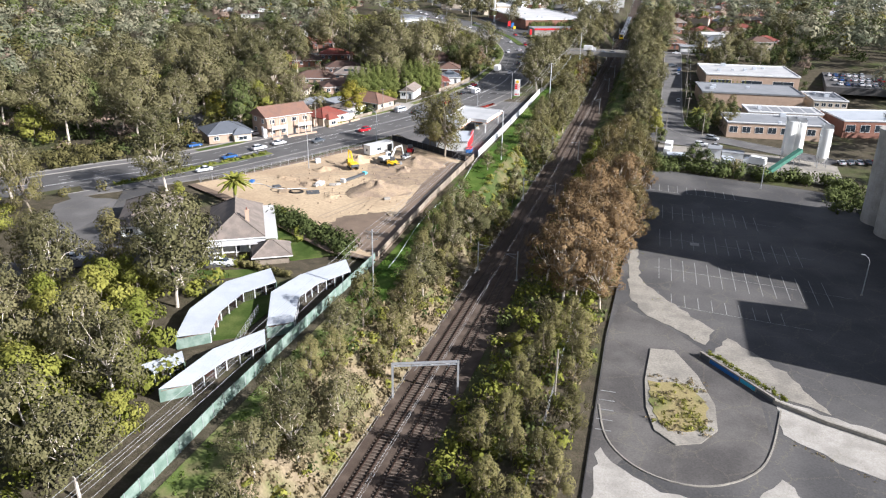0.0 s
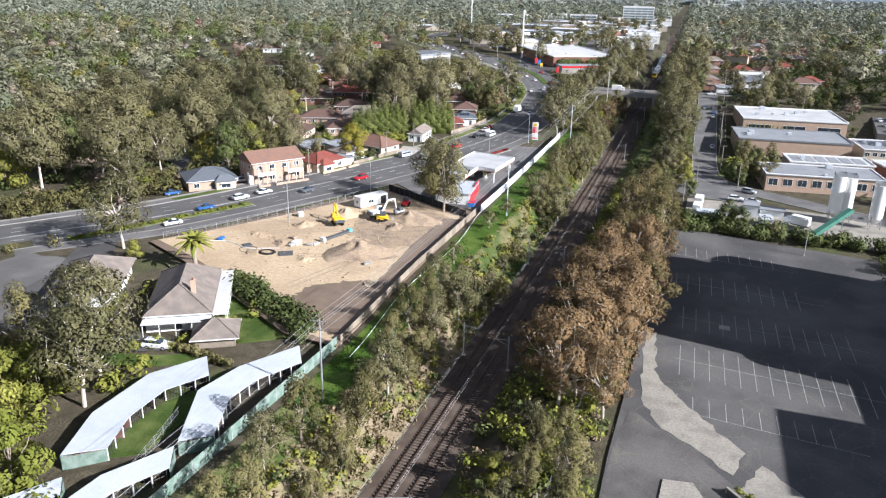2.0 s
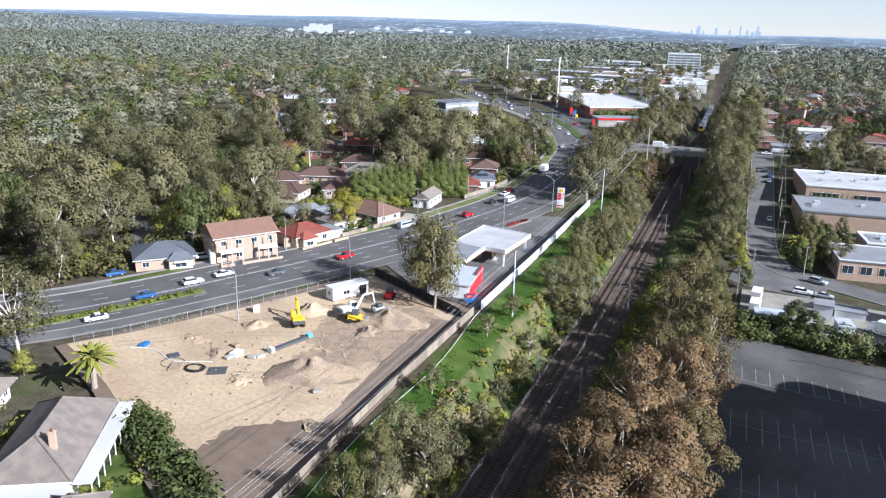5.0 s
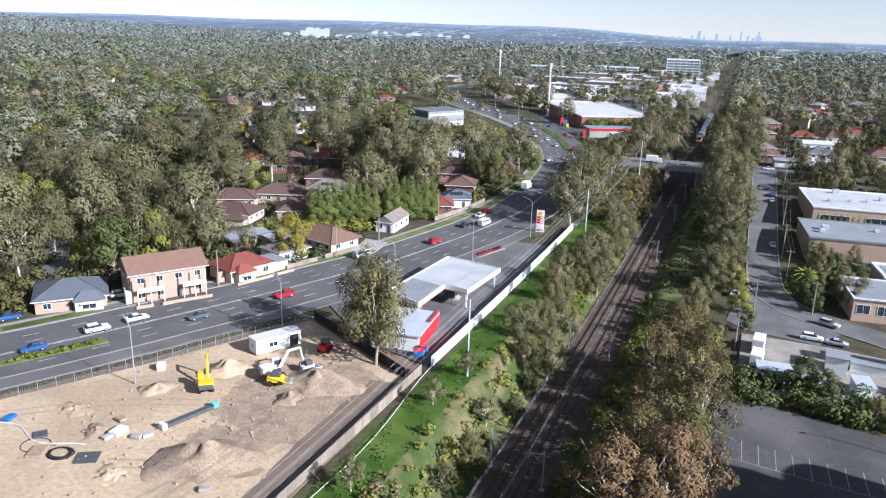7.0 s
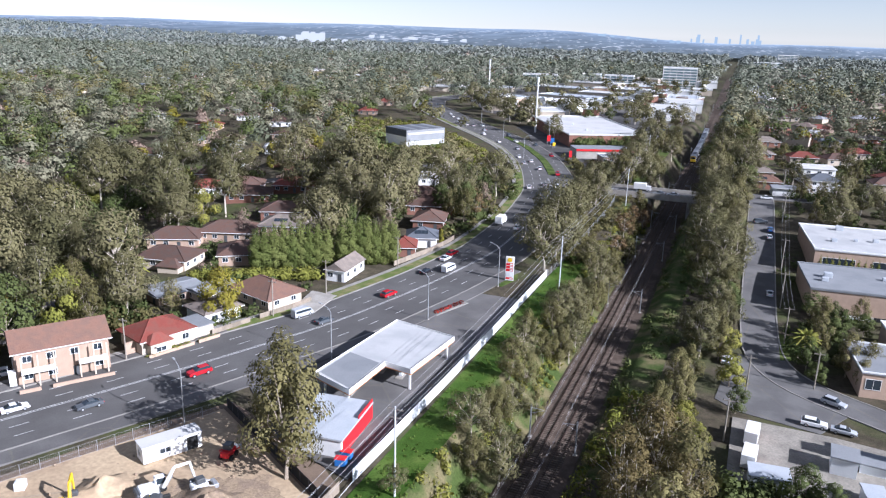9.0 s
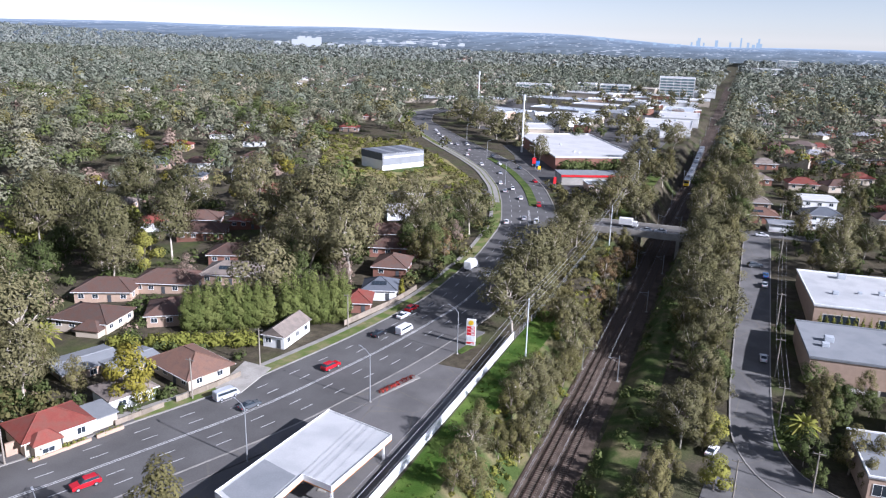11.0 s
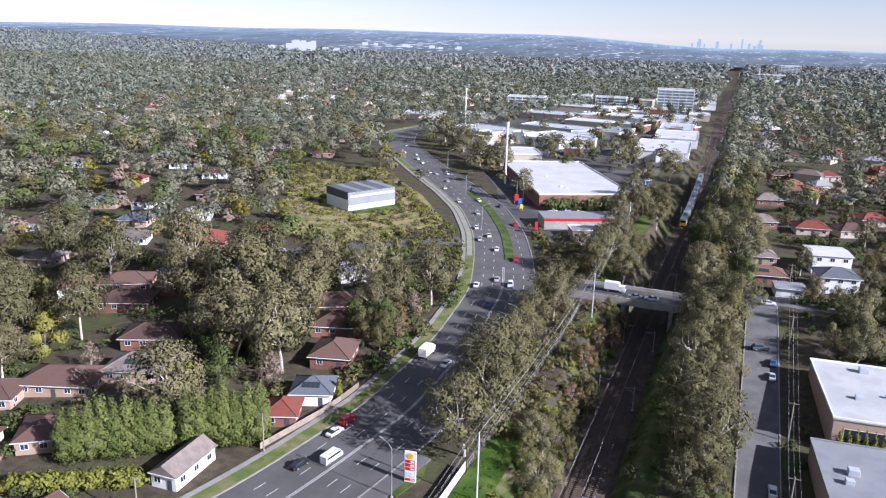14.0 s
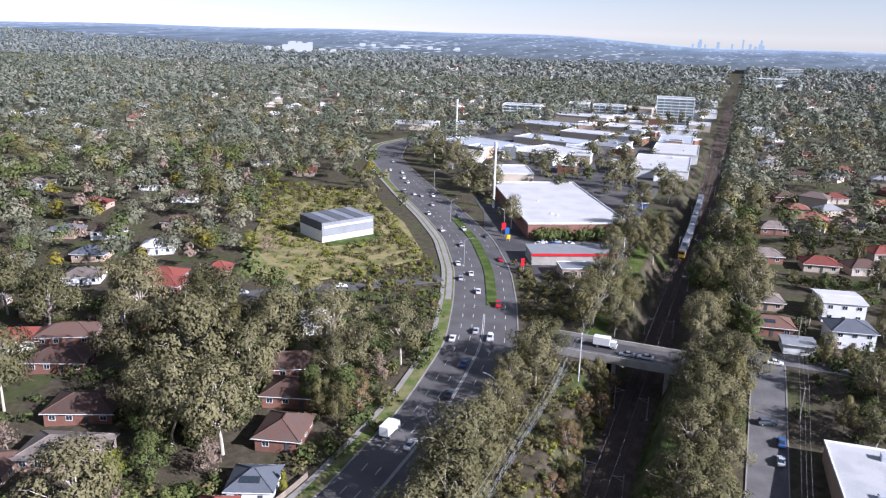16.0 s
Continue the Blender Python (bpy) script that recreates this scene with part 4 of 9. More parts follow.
mid = cells(-600, 200, 110, 660, 11.6, 3, lambda x, y: seen(x, y) and not built(x, y) and not far_roof(x, y) and not town(x, y) and (x < -246 or (y > 410 and x < -122) or (y > 560 and x < -52) or (y > 560 and x > -12) or x > 76) and not (-236 < x < -100 and 422 < y < 447 and x > -190) and not (-236 < x < -118 and 447 < y < 600 and x > -175 - (y - 447) * 0.55))
mr_ = random.Random(9)
kinds = [[], [], [], [], []]
for c in mid:
    kinds[mr_.choices(range(5), (55, 18, 15, 7, 5))[0]].append(c)
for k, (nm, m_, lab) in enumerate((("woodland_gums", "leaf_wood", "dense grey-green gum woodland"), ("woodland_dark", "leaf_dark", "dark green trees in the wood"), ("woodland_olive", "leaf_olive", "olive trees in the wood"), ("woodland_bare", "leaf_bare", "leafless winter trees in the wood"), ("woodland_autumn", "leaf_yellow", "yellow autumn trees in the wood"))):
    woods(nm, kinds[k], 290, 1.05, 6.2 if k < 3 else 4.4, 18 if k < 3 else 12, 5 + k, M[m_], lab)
near_far = cells(-560, 330, 660, 960, 13, 14, lambda x, y: seen(x, y) and not built(x, y, 0) and not far_roof(x, y) and not town(x, y) and abs(x - railx(y)) > 9.5)
kinds = [[], [], []]
for c in near_far:
    kinds[mr_.choices(range(3), (62, 28, 10))[0]].append(c)
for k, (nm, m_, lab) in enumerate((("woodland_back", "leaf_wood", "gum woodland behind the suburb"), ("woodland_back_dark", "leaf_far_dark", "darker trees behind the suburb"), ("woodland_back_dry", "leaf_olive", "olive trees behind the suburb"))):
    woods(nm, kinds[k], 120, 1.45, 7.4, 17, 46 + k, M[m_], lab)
far = cells(-1750, 480, 660, 1500, 14, 4, lambda x, y: seen(x, y) and not (y < 960 and -560 < x < 330) and not built(x, y, 0) and not far_roof(x, y) and not town(x, y) and abs(x - railx(y)) > 9.5)
kinds = [[], [], []]
for c in far:
    kinds[mr_.choices(range(3), (72, 23, 5))[0]].append(c)
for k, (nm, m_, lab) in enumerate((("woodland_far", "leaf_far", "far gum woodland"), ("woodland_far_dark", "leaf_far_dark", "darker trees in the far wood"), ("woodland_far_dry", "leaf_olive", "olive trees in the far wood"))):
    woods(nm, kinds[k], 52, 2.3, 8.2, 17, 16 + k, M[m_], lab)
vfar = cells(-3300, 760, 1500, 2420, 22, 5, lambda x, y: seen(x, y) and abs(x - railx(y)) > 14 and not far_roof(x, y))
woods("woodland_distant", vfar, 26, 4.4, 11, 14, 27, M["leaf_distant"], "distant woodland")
tn = cells(-330, -40, 545, 1180, 14, 8, lambda x, y: town(x, y) and main_dist(x, y) > 17 and mr_.random() < 0.75 and all((x - a) ** 2 + (y - b) ** 2 > r * r for a, b, r in TOWN_CLEAR))
woods("town_trees", tn, 130, 1.2, 4.8, 12, 31, M["leaf_gum"], "gum trees between the shops")

# ---- buildings ----


def window(parent, x, y, z, w, h, face, wallmat=None):
    """A framed window on a wall of the parent's local box; face is 'S','N','E','W' (outward -y, +y, +x, -x)."""
    def b(u0, u1, v0, v1, d0, d1):
        if face in "SN":
            s = -1 if face == "S" else 1
            ys_ = sorted((y + s * d0, y + s * d1))
            return (x + u0, x + u1, ys_[0], ys_[1], z + v0, z + v1)
        s = -1 if face == "W" else 1
        xs_ = sorted((x + s * d0, x + s * d1))
        return (xs_[0], xs_[1], y + u0, y + u1, z + v0, z + v1)
    t = 0.09
    fr = part("window", boxes(b(-w / 2, w / 2, 0, t, 0, 0.09), b(-w / 2, w / 2, h - t, h, 0, 0.09), b(-w / 2, -w / 2 + t, t, h - t, 0, 0.09), b(w / 2 - t, w / 2, t, h - t, 0, 0.09), b(-t / 3, t / 3, t, h - t, 0, 0.07)), M["white"], parent)
    part("pane", boxes(b(-w / 2 + t, w / 2 - t, t, h - t, 0.005, 0.035)), M["glass"], fr)
    return fr


def roofmesh(w, d, rise, over, kind, thick=0.22):
    """Hip ('hip') or gable ('gx', ridge along x; 'gy', along y) roof round (0,0,0) at eaves height, with thickness."""
    W, D = w / 2 + over, d / 2 + over
    if kind == "gx":
        r = [(-W, 0, rise), (W, 0, rise)]
    elif kind == "gy":
        r = [(0, -D, rise), (0, D, rise)]
    elif w >= d:
        k = min(D * 0.95, W - 0.2)
        r = [(-W + k, 0, rise), (W - k, 0, rise)]
    else:
        k = min(W * 0.95, D - 0.2)
        r = [(0, -D + k, rise), (0, D - k, rise)]
    e = [(-W, -D, 0), (W, -D, 0), (W, D, 0), (-W, D, 0)]
    lo = [(x, y, z - thick) for x, y, z in e]
    vs = e + r + lo
    if kind == "gy" or (kind == "hip" and w < d):
        fs = [(0, 1, 4), (1, 2, 5, 4), (2, 3, 5), (3, 0, 4, 5)]
    else:
        fs = [(0, 1, 5, 4), (1, 2, 5), (2, 3, 4, 5), (3, 0, 4)]
    fs += [(0, 6, 7, 1), (1, 7, 8, 2), (2, 8, 9, 3), (3, 9, 6, 0), (9, 8, 7, 6)]
    return vs, fs


def ridgecaps(w, d, rise, over, kind):
    vs, _ = roofmesh(w, d, rise, over, kind)
    bm = bmesh.new()
    a, b = Vector(vs[4]), Vector(vs[5])
    lines = [(a, b)]
    if kind == "hip":
        c = [Vector(v) for v in vs[:4]]
        lines += [(c[0], a), (c[3], a), (c[1], b), (c[2], b)] if w >= d else [(c[0], a), (c[1], a), (c[2], b), (c[3], b)]
    for p, q in lines:
        rod(bm, p + Vector((0, 0, 0.03)), q + Vector((0, 0, 0.03)), 0.12, 0.12, 6)
    return bm


def house(x, y, rot, w, d, h, rise, roof, wall, label, kind="hip", z=None, over=0.6, floors=1, sides="SE", chimney=None, door="S", group="houses", solar=False):
    """A house with walls, an eaved roof, framed windows floor by floor, a door, and a chimney where it has one."""
    z = land(x, y) if z is None else z
    top = empty("house", pose(x, y, z, 0, 0, rot), label, "house", group)
    part("wall", boxes((-w / 2, w / 2, -d / 2, d / 2, -1.5, h)), wall, top)
    vs, fs = roofmesh(w, d, rise, over, kind)
    r = link("roof", [(a, b, c + h + 0.2) for a, b, c in vs], fs, roof, top)
    cap = part("ridge_cap", ridgecaps(w, d, rise, over, kind), roof, r)
    cap.location.z = h + 0.2
    if kind != "hip":
        bm = bmesh.new()
        if kind == "gx":
            for s in (-1, 1):
                q = [(s * w / 2, -d / 2, h), (s * w / 2, d / 2, h), (s * w / 2, 0, h + rise * 0.92)]
                q2 = [(s * (w / 2 - 0.15), b, c) for _, b, c in q]
                v1, v2 = [bm.verts.new(v) for v in q], [bm.verts.new(v) for v in q2]
                bm.faces.new(v1), bm.faces.new(v2[::-1])
        else:
            for s in (-1, 1):
                q = [(-w / 2, s * d / 2, h), (w / 2, s * d / 2, h), (0, s * d / 2, h + rise * 0.92)]
                q2 = [(a, s * (d / 2 - 0.15), c) for a, _, c in q]
                v1, v2 = [bm.verts.new(v) for v in q], [bm.verts.new(v) for v in q2]
                bm.faces.new(v1), bm.faces.new(v2[::-1])
        part("gable", bm, wall, top)
    for g in (-d / 2 - over - 0.12, d / 2 + over):
        part("gutter", boxes((-w / 2 - over - 0.08, w / 2 + over + 0.08, g, g + 0.12, h - 0.02, h + 0.14)), M["white"], top)
    fh = h / floors
    for s in sides:
        L = w if s in "SN" else d
        n = max(2, int(L / 3.4))
        for fl in range(floors):
            for i in range(n):
                u = -L / 2 + L * (i + 0.5) / n
                if fl == 0 and s == door and i == n // 2:
                    yy = -d / 2 if s == "S" else d / 2
                    if s in "SN":
                        q = 1 if s == "N" else -1
                        ya, yb = sorted((yy + q * 0.002, yy + q * 0.09))
                        part("door", boxes((u - 0.5, u + 0.5, ya, yb, 0.15, 2.2)), M["darksteel"], top)
                        continue
                zz = fl * fh + fh * 0.38
                hh = min(1.35, fh * 0.45)
                if s == "S":
                    window(top, u, -d / 2, zz, 1.6, hh, "S")
                elif s == "N":
                    window(top, u, d / 2, zz, 1.6, hh, "N")
                elif s == "E":
                    window(top, w / 2, u, zz, 1.5, hh, "E")
                else:
                    window(top, -w / 2, u, zz, 1.5, hh, "W")
    if chimney:
        cx, cy = chimney
        ch = part("chimney", boxes((cx - 0.4, cx + 0.4, cy - 0.35, cy + 0.35, h, h + rise + 1.1), (cx - 0.48, cx + 0.48, cy - 0.43, cy + 0.43, h + rise + 0.85, h + rise + 1.0)), M["brick"], top)
        part("chimney_pot", rod(bmesh.new(), (cx, cy, h + rise + 1.1), (cx, cy, h + rise + 1.5), 0.15, 0.13, 8), M["tile_red"], ch)
    if solar:
        sl = math.atan2(rise, d / 2 + over)
        for i in range(4):
            p = part("solar_panel", boxes((-0.5, 0.5, -0.8, 0.8, 0, 0.05)), M["glass"], top)
            yy = -(d / 2 + over) * 0.5
            p.matrix_local = Matrix.Translation((-w * 0.2 + i * 1.06, yy, h + 0.2 + rise * 0.5 + 0.1)) @ Matrix.Rotation(sl, 4, "X")
    return top


# road-front houses
two = house(-117.5, 225.1, 55.4, 16.0, 10.0, 6.6, 2.6, M["tile_terracotta"], M["brick"], "two-storey buff brick house with brown tiled gable roof and balconies", "gx", z=-3.9, floors=2, sides="SW")
part("balcony", boxes((-7.2, -1.6, -6.9, -5.0, 3.0, 3.2), (-7.2, -1.6, -6.95, -6.85, 3.2, 4.1)), M["white"], two, "white rendered balcony")
part("balcony", boxes((2.4, 7.4, -6.9, -5.0, 3.0, 3.2), (2.4, 7.4, -6.95, -6.85, 3.2, 4.1)), M["white"], two, "white rendered balcony")
for k in range(6):
    sp = part("solar_panel", boxes((-0.95, 0.95, -0.8, 0.8, 0, 0.06)), M["glass"], two)
    sp.matrix_local = Matrix.Translation((-6.4 + k * 2.0, 1.6, 8.78)) @ Matrix.Rotation(-math.atan2(2.6, 5.6), 4, "X")
part("side_stair", boxes((-9.2, -8.02, -5.0, -3.6, -0.4, 3.1), (-9.3, -9.22, -5.0, -3.6, 3.1, 4.0)), M["white"], two, "white outside stair landing")
for px in (-7.1, -4.4, -1.7, 2.5, 5.0, 7.3):
    part("post", boxes((px - 0.12, px + 0.12, -6.88, -6.66, -0.2, 6.4)), M["cream"], two)
part("garden_wall", boxes((-8, -4.5, -9.0, -8.7, -0.3, 1.0), (-2.6, 8, -9.0, -8.7, -0.3, 1.0)), M["brick"], two)
hip = house(-109.4, 242.4, 69.9, 11.5, 9.0, 3.1, 2.4, M["tile_red"], M["cream"], "cream house with bright red tiled hip roof", "hip", z=-3.8, sides="SE")
part("annex", boxes((5.75, 10.6, -4.2, 2.5, -0.5, 2.7)), M["cream"], hip, "cream flat-roofed annex")
part("annex_roof", boxes((5.6, 10.9, -4.5, 2.8, 2.7, 2.9)), M["greyroof"], hip)
part("arch_wall", boxes((-8.0, -5.78, -2.2, -1.8, -0.5, 2.9)), M["brick"], hip)
part("garden_wall", boxes((-5.5, 4.5, -6.9, -6.6, -0.3, 0.9), (5.5, 10.5, -6.9, -6.6, -0.3, 1.0)), M["brick"], hip)
def wing(top, x, y, w, d, h, rise, roof, wall):
    """A gabled front wing of a house, with a window and its awning."""
    wg = part("wing", boxes((x - w / 2, x + w / 2, y - d / 2, y + d / 2, -0.8, h)), wall, top)
    vs, fs = roofmesh(w, d + 1.2, rise, 0.4, "hip")
    link("wing_roof", [(a + x, b + y + 0.6, c + h + 0.16) for a, b, c in vs], fs, roof, top)
    window(wg, x, y - d / 2, 0.9, w * 0.5, 1.3, "S")
    part("awning", boxes((x - w * 0.3, x + w * 0.3, y - d / 2 - 0.9, y - d / 2 - 0.1, 2.25, 2.33)), M["white"], wg)


wing(hip, -2.6, -5.4, 4.4, 1.9, 2.9, 1.5, M["tile_red"], M["cream"])
slate = house(-130.5, 211.5, 46, 13.5, 11.5, 3.0, 2.5, M["tile_slate"], M["brick"], "low brick house under a slate-grey hip roof", "hip", z=-4.0, sides="SE")
wing(slate, 3.4, -6.6, 5.4, 1.8, 2.8, 1.5, M["tile_slate"], M["cream"])
house(-104.0, 274.0, -17.5, 14.0, 10.0, 2.8, 2.9, M["tile_terracotta"], M["cream"], "corner house with brown tiled hip roof", "hip", z=-3.7, sides="SE", over=0.9)
house(-108.0, 259.0, 70, 9, 8, 2.9, 1.9, M["tile_grey"], M["white"], "white cottage half hidden by a golden tree", "hip", z=-3.8, sides="SE")
house(-96.0, 299.0, 3, 5.6, 12.2, 3.0, 1.9, M["tile_grey"], M["white"], "small white weatherboard cottage with grey gable roof", "gy", z=-3.5, sides="SE", over=0.35)
house(-126.0, 266.0, -20, 9, 12.0, 3.0, 0.7, M["greyroof"], M["brick"], "long low house with pale grey sheet roof", "gy", z=-4.4, sides="SE")
house(-117.5, 270.5, -17, 8, 10.0, 2.8, 0.6, M["greyroof"], M["cream"], "low house with pale grey sheet roof", "gy", z=-4.2, sides="SE")
cream2 = house(-144.5, 286.5, 10, 15, 11, 5.6, 2.4, M["tile_brown"], M["cream"], "two-storey cream house with brown hip roof", "hip", z=-6.4, floors=2, sides="SE")
wing(cream2, 4.0, -6.6, 6.0, 3.0, 4.6, 1.9, M["tile_brown"], M["cream"])
house(-126.5, 299.5, 35, 18, 11, 3.0, 2.6, M["tile_brown"], M["brick"], "long brick house with dark brown roof in shade", "hip", sides="SE")
house(-158, 305, 25, 15, 10, 3.0, 2.6, M["tile_brown"], M["brick"], "brick house with brown hip roof among trees", "hip", sides="SE")
house(-147, 317, 20, 17, 11, 3.0, 2.6, M["tile_brown"], M["brick"], "brick house with brown hip roof among trees", "hip", sides="SE")
house(-134, 330, 20, 17, 11, 3.0, 2.6, M["tile_grey"], M["brick"], "brick house with weathered roof among trees", "hip", sides="SE", solar=True)
house(-90.5, 325, 22, 7, 8, 2.7, 2.2, M["tile_red"], M["redbrick"], "small red-roofed cottage by the road", "hip", sides="SE")
house(-89.5, 336.5, 22, 9, 9, 3.0, 2.4, M["tile_slate"], M["white"], "white cottage with slate roof and solar panels", "hip", sides="SE", solar=True)
house(-95, 356, 15, 10, 12, 3.0, 2.5, M["tile_brown"], M["redbrick"], "brown-roofed brick house under trees", "hip", sides="SE")
house(-165, 384, 20, 17, 11, 3.0, 2.4, M["tile_red"], M["redbrick"], "long red-roofed house in the trees", "hip", sides="SE")
house(-120.5, 412, 35, 8.5, 11, 3.4, 0.5, M["whiteroof"], M["white"], "white flat-roofed building among trees", "gy", sides="SE")
house(-190, 424, 20, 12, 10, 3.0, 2.5, M["tile_red"], M["redbrick"], "red brick house with red tiled roof", "hip", sides="SE")
house(-181, 443, 20, 8, 8, 3.2, 2.6, M["tile_red"], M["redbrick"], "small red house with a steep roof", "hip", sides="SE")
for hx, hy, rt, rf in ((-188, 380, 30, "tile_brown"), (-146, 347, 24, "tile_brown"), (-102, 373, 18, "tile_brown"), (-175, 366, 24, "tile_brown"), (-198, 431, 15, "tile_red"), (-112, 385, 30, "tile_brown")):
    house(hx, hy, rt, 16, 11, 3.0, 2.5, M[rf], M["redbrick"], "shaded brick house with tiled hip roof", "hip", sides="SE", group="suburban houses")
for i, (hx, hy, rt, rf) in enumerate(SUBURB):
    house(hx, hy, rt, 13, 10, 3.0, 2.5, M[rf], M["brick"] if i % 2 else M["white"], "suburban house with hip roof among gum trees", "hip", sides="SE", group="suburban houses")
# cottages beside the aviaries
cot = house(-83.6, 136.5, 29.5, 11.0, 21.0, 2.9, 3.6, M["tile_grey"], M["white"], "cottage with grey-brown tiled hip roof and white verandahs", "hip", z=-4.3, sides="SE", chimney=(2.4, -6.0), over=0.3)
part("verandah_roof", boxes((5.8, 8.3, -10.8, 10.8, 2.55, 2.68)), M["whiteroof"], cot, "white sheet verandah roof")
part("verandah_roof", boxes((-5.8, 5.75, -13.3, -10.85, 2.5, 2.63)), M["whiteroof"], cot, "white sheet verandah roof")
for i in range(9):
    part("post", boxes((8.05, 8.17, -10.6 + i * 2.6, -10.48 + i * 2.6, -0.5, 2.55)), M["white"], cot)
for i in range(5):
    part("post", boxes((-5.6 + i * 2.7, -5.48 + i * 2.7, -13.2, -13.08, -0.5, 2.5)), M["white"], cot)
house(-70.2, 126.6, 29.5, 6.5, 6.0, 1.7, 2.1, M["tile_grey"], M["paling"], "small garden pavilion with pyramid tiled roof", "hip", z=-4.4, sides="", over=0.7)
house(-105.0, 136.5, 29.5, 11, 17, 2.9, 3.2, M["tile_grey"], M["white"], "cottage with grey-brown hip roof and white verandah edge", "hip", z=-4.4, sides="SE", over=0.9)
# east of the side street
house(9.5, 466, 10, 13, 9, 3.0, 2.1, M["tile_terracotta"], M["redbrick"], "low brick house with faded tile roof", "hip", sides="S", solar=True)
house(17.0, 453.5, 8, 8.5, 7, 3.0, 0.5, M["greyroof"], M["white"], "white garage with flat grey roof", "gx", sides="", door="")
house(6.0, 489, 12, 15, 9, 3.0, 2.2, M["tile_grey"], M["brick"], "low brown-roofed brick house by the street", "hip", sides="S")
mod = house(30.5, 490, 12, 13, 13, 6.6, 0.5, M["whiteroof"], M["white"], "modern white two-storey house with flat roof", "gx", floors=2, sides="SE", over=0.4)
house(31.5, 466, 12, 12, 10, 5.4, 2.2, M["tile_slate"], M["white"], "two-storey house with slate-grey roof", "hip", floors=2, sides="SE")
for i, (hx, hy, rf) in enumerate(EAST_HOUSES):
    house(hx, hy, 10 + 7 * (i % 4), 13, 9.5, 3.0 + 2.4 * (i % 5 == 3), 2.4, M[rf], M["redbrick"] if i % 2 else M["cream"], "suburban house with tiled hip roof among gardens", "hip", sides="S", floors=1 + (i % 5 == 3), group="suburban houses")


def shed(name, x, y, rot, w, d, h, roofm, wallm, label, cat, z=None, band=None, parapet=0.0, doors=0, wins=0, rows=1, plant_boxes=0, fascia=None, group=""):
    """A flat-roofed commercial building: walls, roof slab, parapet, doors, windows row by row, and roof plant."""
    z = land(x, y) if z is None else z
    top = empty(name, pose(x, y, z, 0, 0, rot), label, cat, group)
    part("wall", boxes((-w / 2, w / 2, -d / 2, d / 2, -2.0, h)), wallm, top)
    part("roof", boxes((-w / 2 - 0.25, w / 2 + 0.25, -d / 2 - 0.25, d / 2 + 0.25, h, h + 0.3)), roofm, top)
    if parapet:
        p = parapet
        part("parapet", boxes((-w / 2 - 0.3, w / 2 + 0.3, -d / 2 - 0.3, -d / 2, h + 0.3, h + 0.3 + p), (-w / 2 - 0.3, w / 2 + 0.3, d / 2, d / 2 + 0.3, h + 0.3, h + 0.3 + p), (-w / 2 - 0.3, -w / 2, -d / 2, d / 2, h + 0.3, h + 0.3 + p), (w / 2, w / 2 + 0.3, -d / 2, d / 2, h + 0.3, h + 0.3 + p)), fascia or M["white"], top)
    elif fascia:
        part("fascia", boxes((-w / 2 - 0.32, w / 2 + 0.32, -d / 2 - 0.32, -d / 2 - 0.26, h - 0.7, h + 0.35), (w / 2 + 0.26, w / 2 + 0.32, -d / 2 - 0.26, d / 2 + 0.32, h - 0.7, h + 0.35)), fascia, top)
    if band:
        part("wall_band", boxes((-w / 2 - 0.03, w / 2 + 0.03, -d / 2 - 0.05, -d / 2 - 0.004, h * band[0], h * band[1])), band[2], top)
    for i in range(doors):
        u = -w / 2 + w * (i + 0.5) / doors
        part("roller_door", boxes((u - w / doors * 0.38, u + w / doors * 0.38, -d / 2 - 0.06, -d / 2 - 0.004, 0.0, min(3.4, h * 0.5))), M["darksteel"], top)
    for r in range(rows if wins else 0):
        for i in range(wins):
            u = -w / 2 + w * (i + 0.5) / wins
            window(top, u, -d / 2, h * (r + 0.35) / rows, w / wins * 0.66, h / rows * 0.45, "S")
        n2 = max(2, int(wins * d / w))
        for i in range(n2):
            u = -d / 2 + d * (i + 0.5) / n2
            window(top, w / 2, u, h * (r + 0.35) / rows, d / n2 * 0.6, h / rows * 0.45, "E")
    prng = random.Random(int(abs(x * 7 + y)))
    for i in range(plant_boxes):
        a, b = prng.uniform(-w * 0.4, w * 0.4), prng.uniform(-d * 0.4, d * 0.4)
        s = prng.uniform(0.5, 1.1)
        u = part("roof_unit", boxes((a - s, a + s, b - s * 0.8, b + s * 0.8, h + 0.3, h + 0.3 + s * 1.3), bevel=0.08), M["metalroof"], top)
    return top


# works beside the side street
wa = shed("works_building", 40, 349, 5, 40, 24, 9.0, M["greyroof"], M["brick"], "buff brick workshop with grey flat roof and undercroft", "workshop", z=-9.8, parapet=0.35, plant_boxes=3, fascia=M["greyroof"])
# a flat black sheet on the wall paints the shade of the undercroft
part("undercroft_opening", boxes((-19.5, 19.5, -12.12, -12.004, 0.2, 3.2)), M["black"], wa, "flat black panel painted as undercroft shade")
for i in range(9):
    part("column", boxes((-19.8 + i * 4.9, -19.3 + i * 4.9, -12.6, -12.13, -1, 3.3)), M["concrete"], wa)
part("awning", boxes((-12, -6, -14.5, -12.1, 2.9, 3.1)), M["white"], wa)
wb = shed("works_building", 42, 383, 5, 40, 32, 9.6, M["paleroof"], M["brick"], "buff brick warehouse with white sheet roof", "warehouse", z=-7.3, parapet=0.4, wins=3, plant_boxes=6)
shed("office_building", 45.5, 301, 6, 36, 17, 5.2, M["greyroof"], M["brick"], "long low brick office with grey flat roof", "office", z=-9.0, parapet=0.3, wins=8, plant_boxes=2)
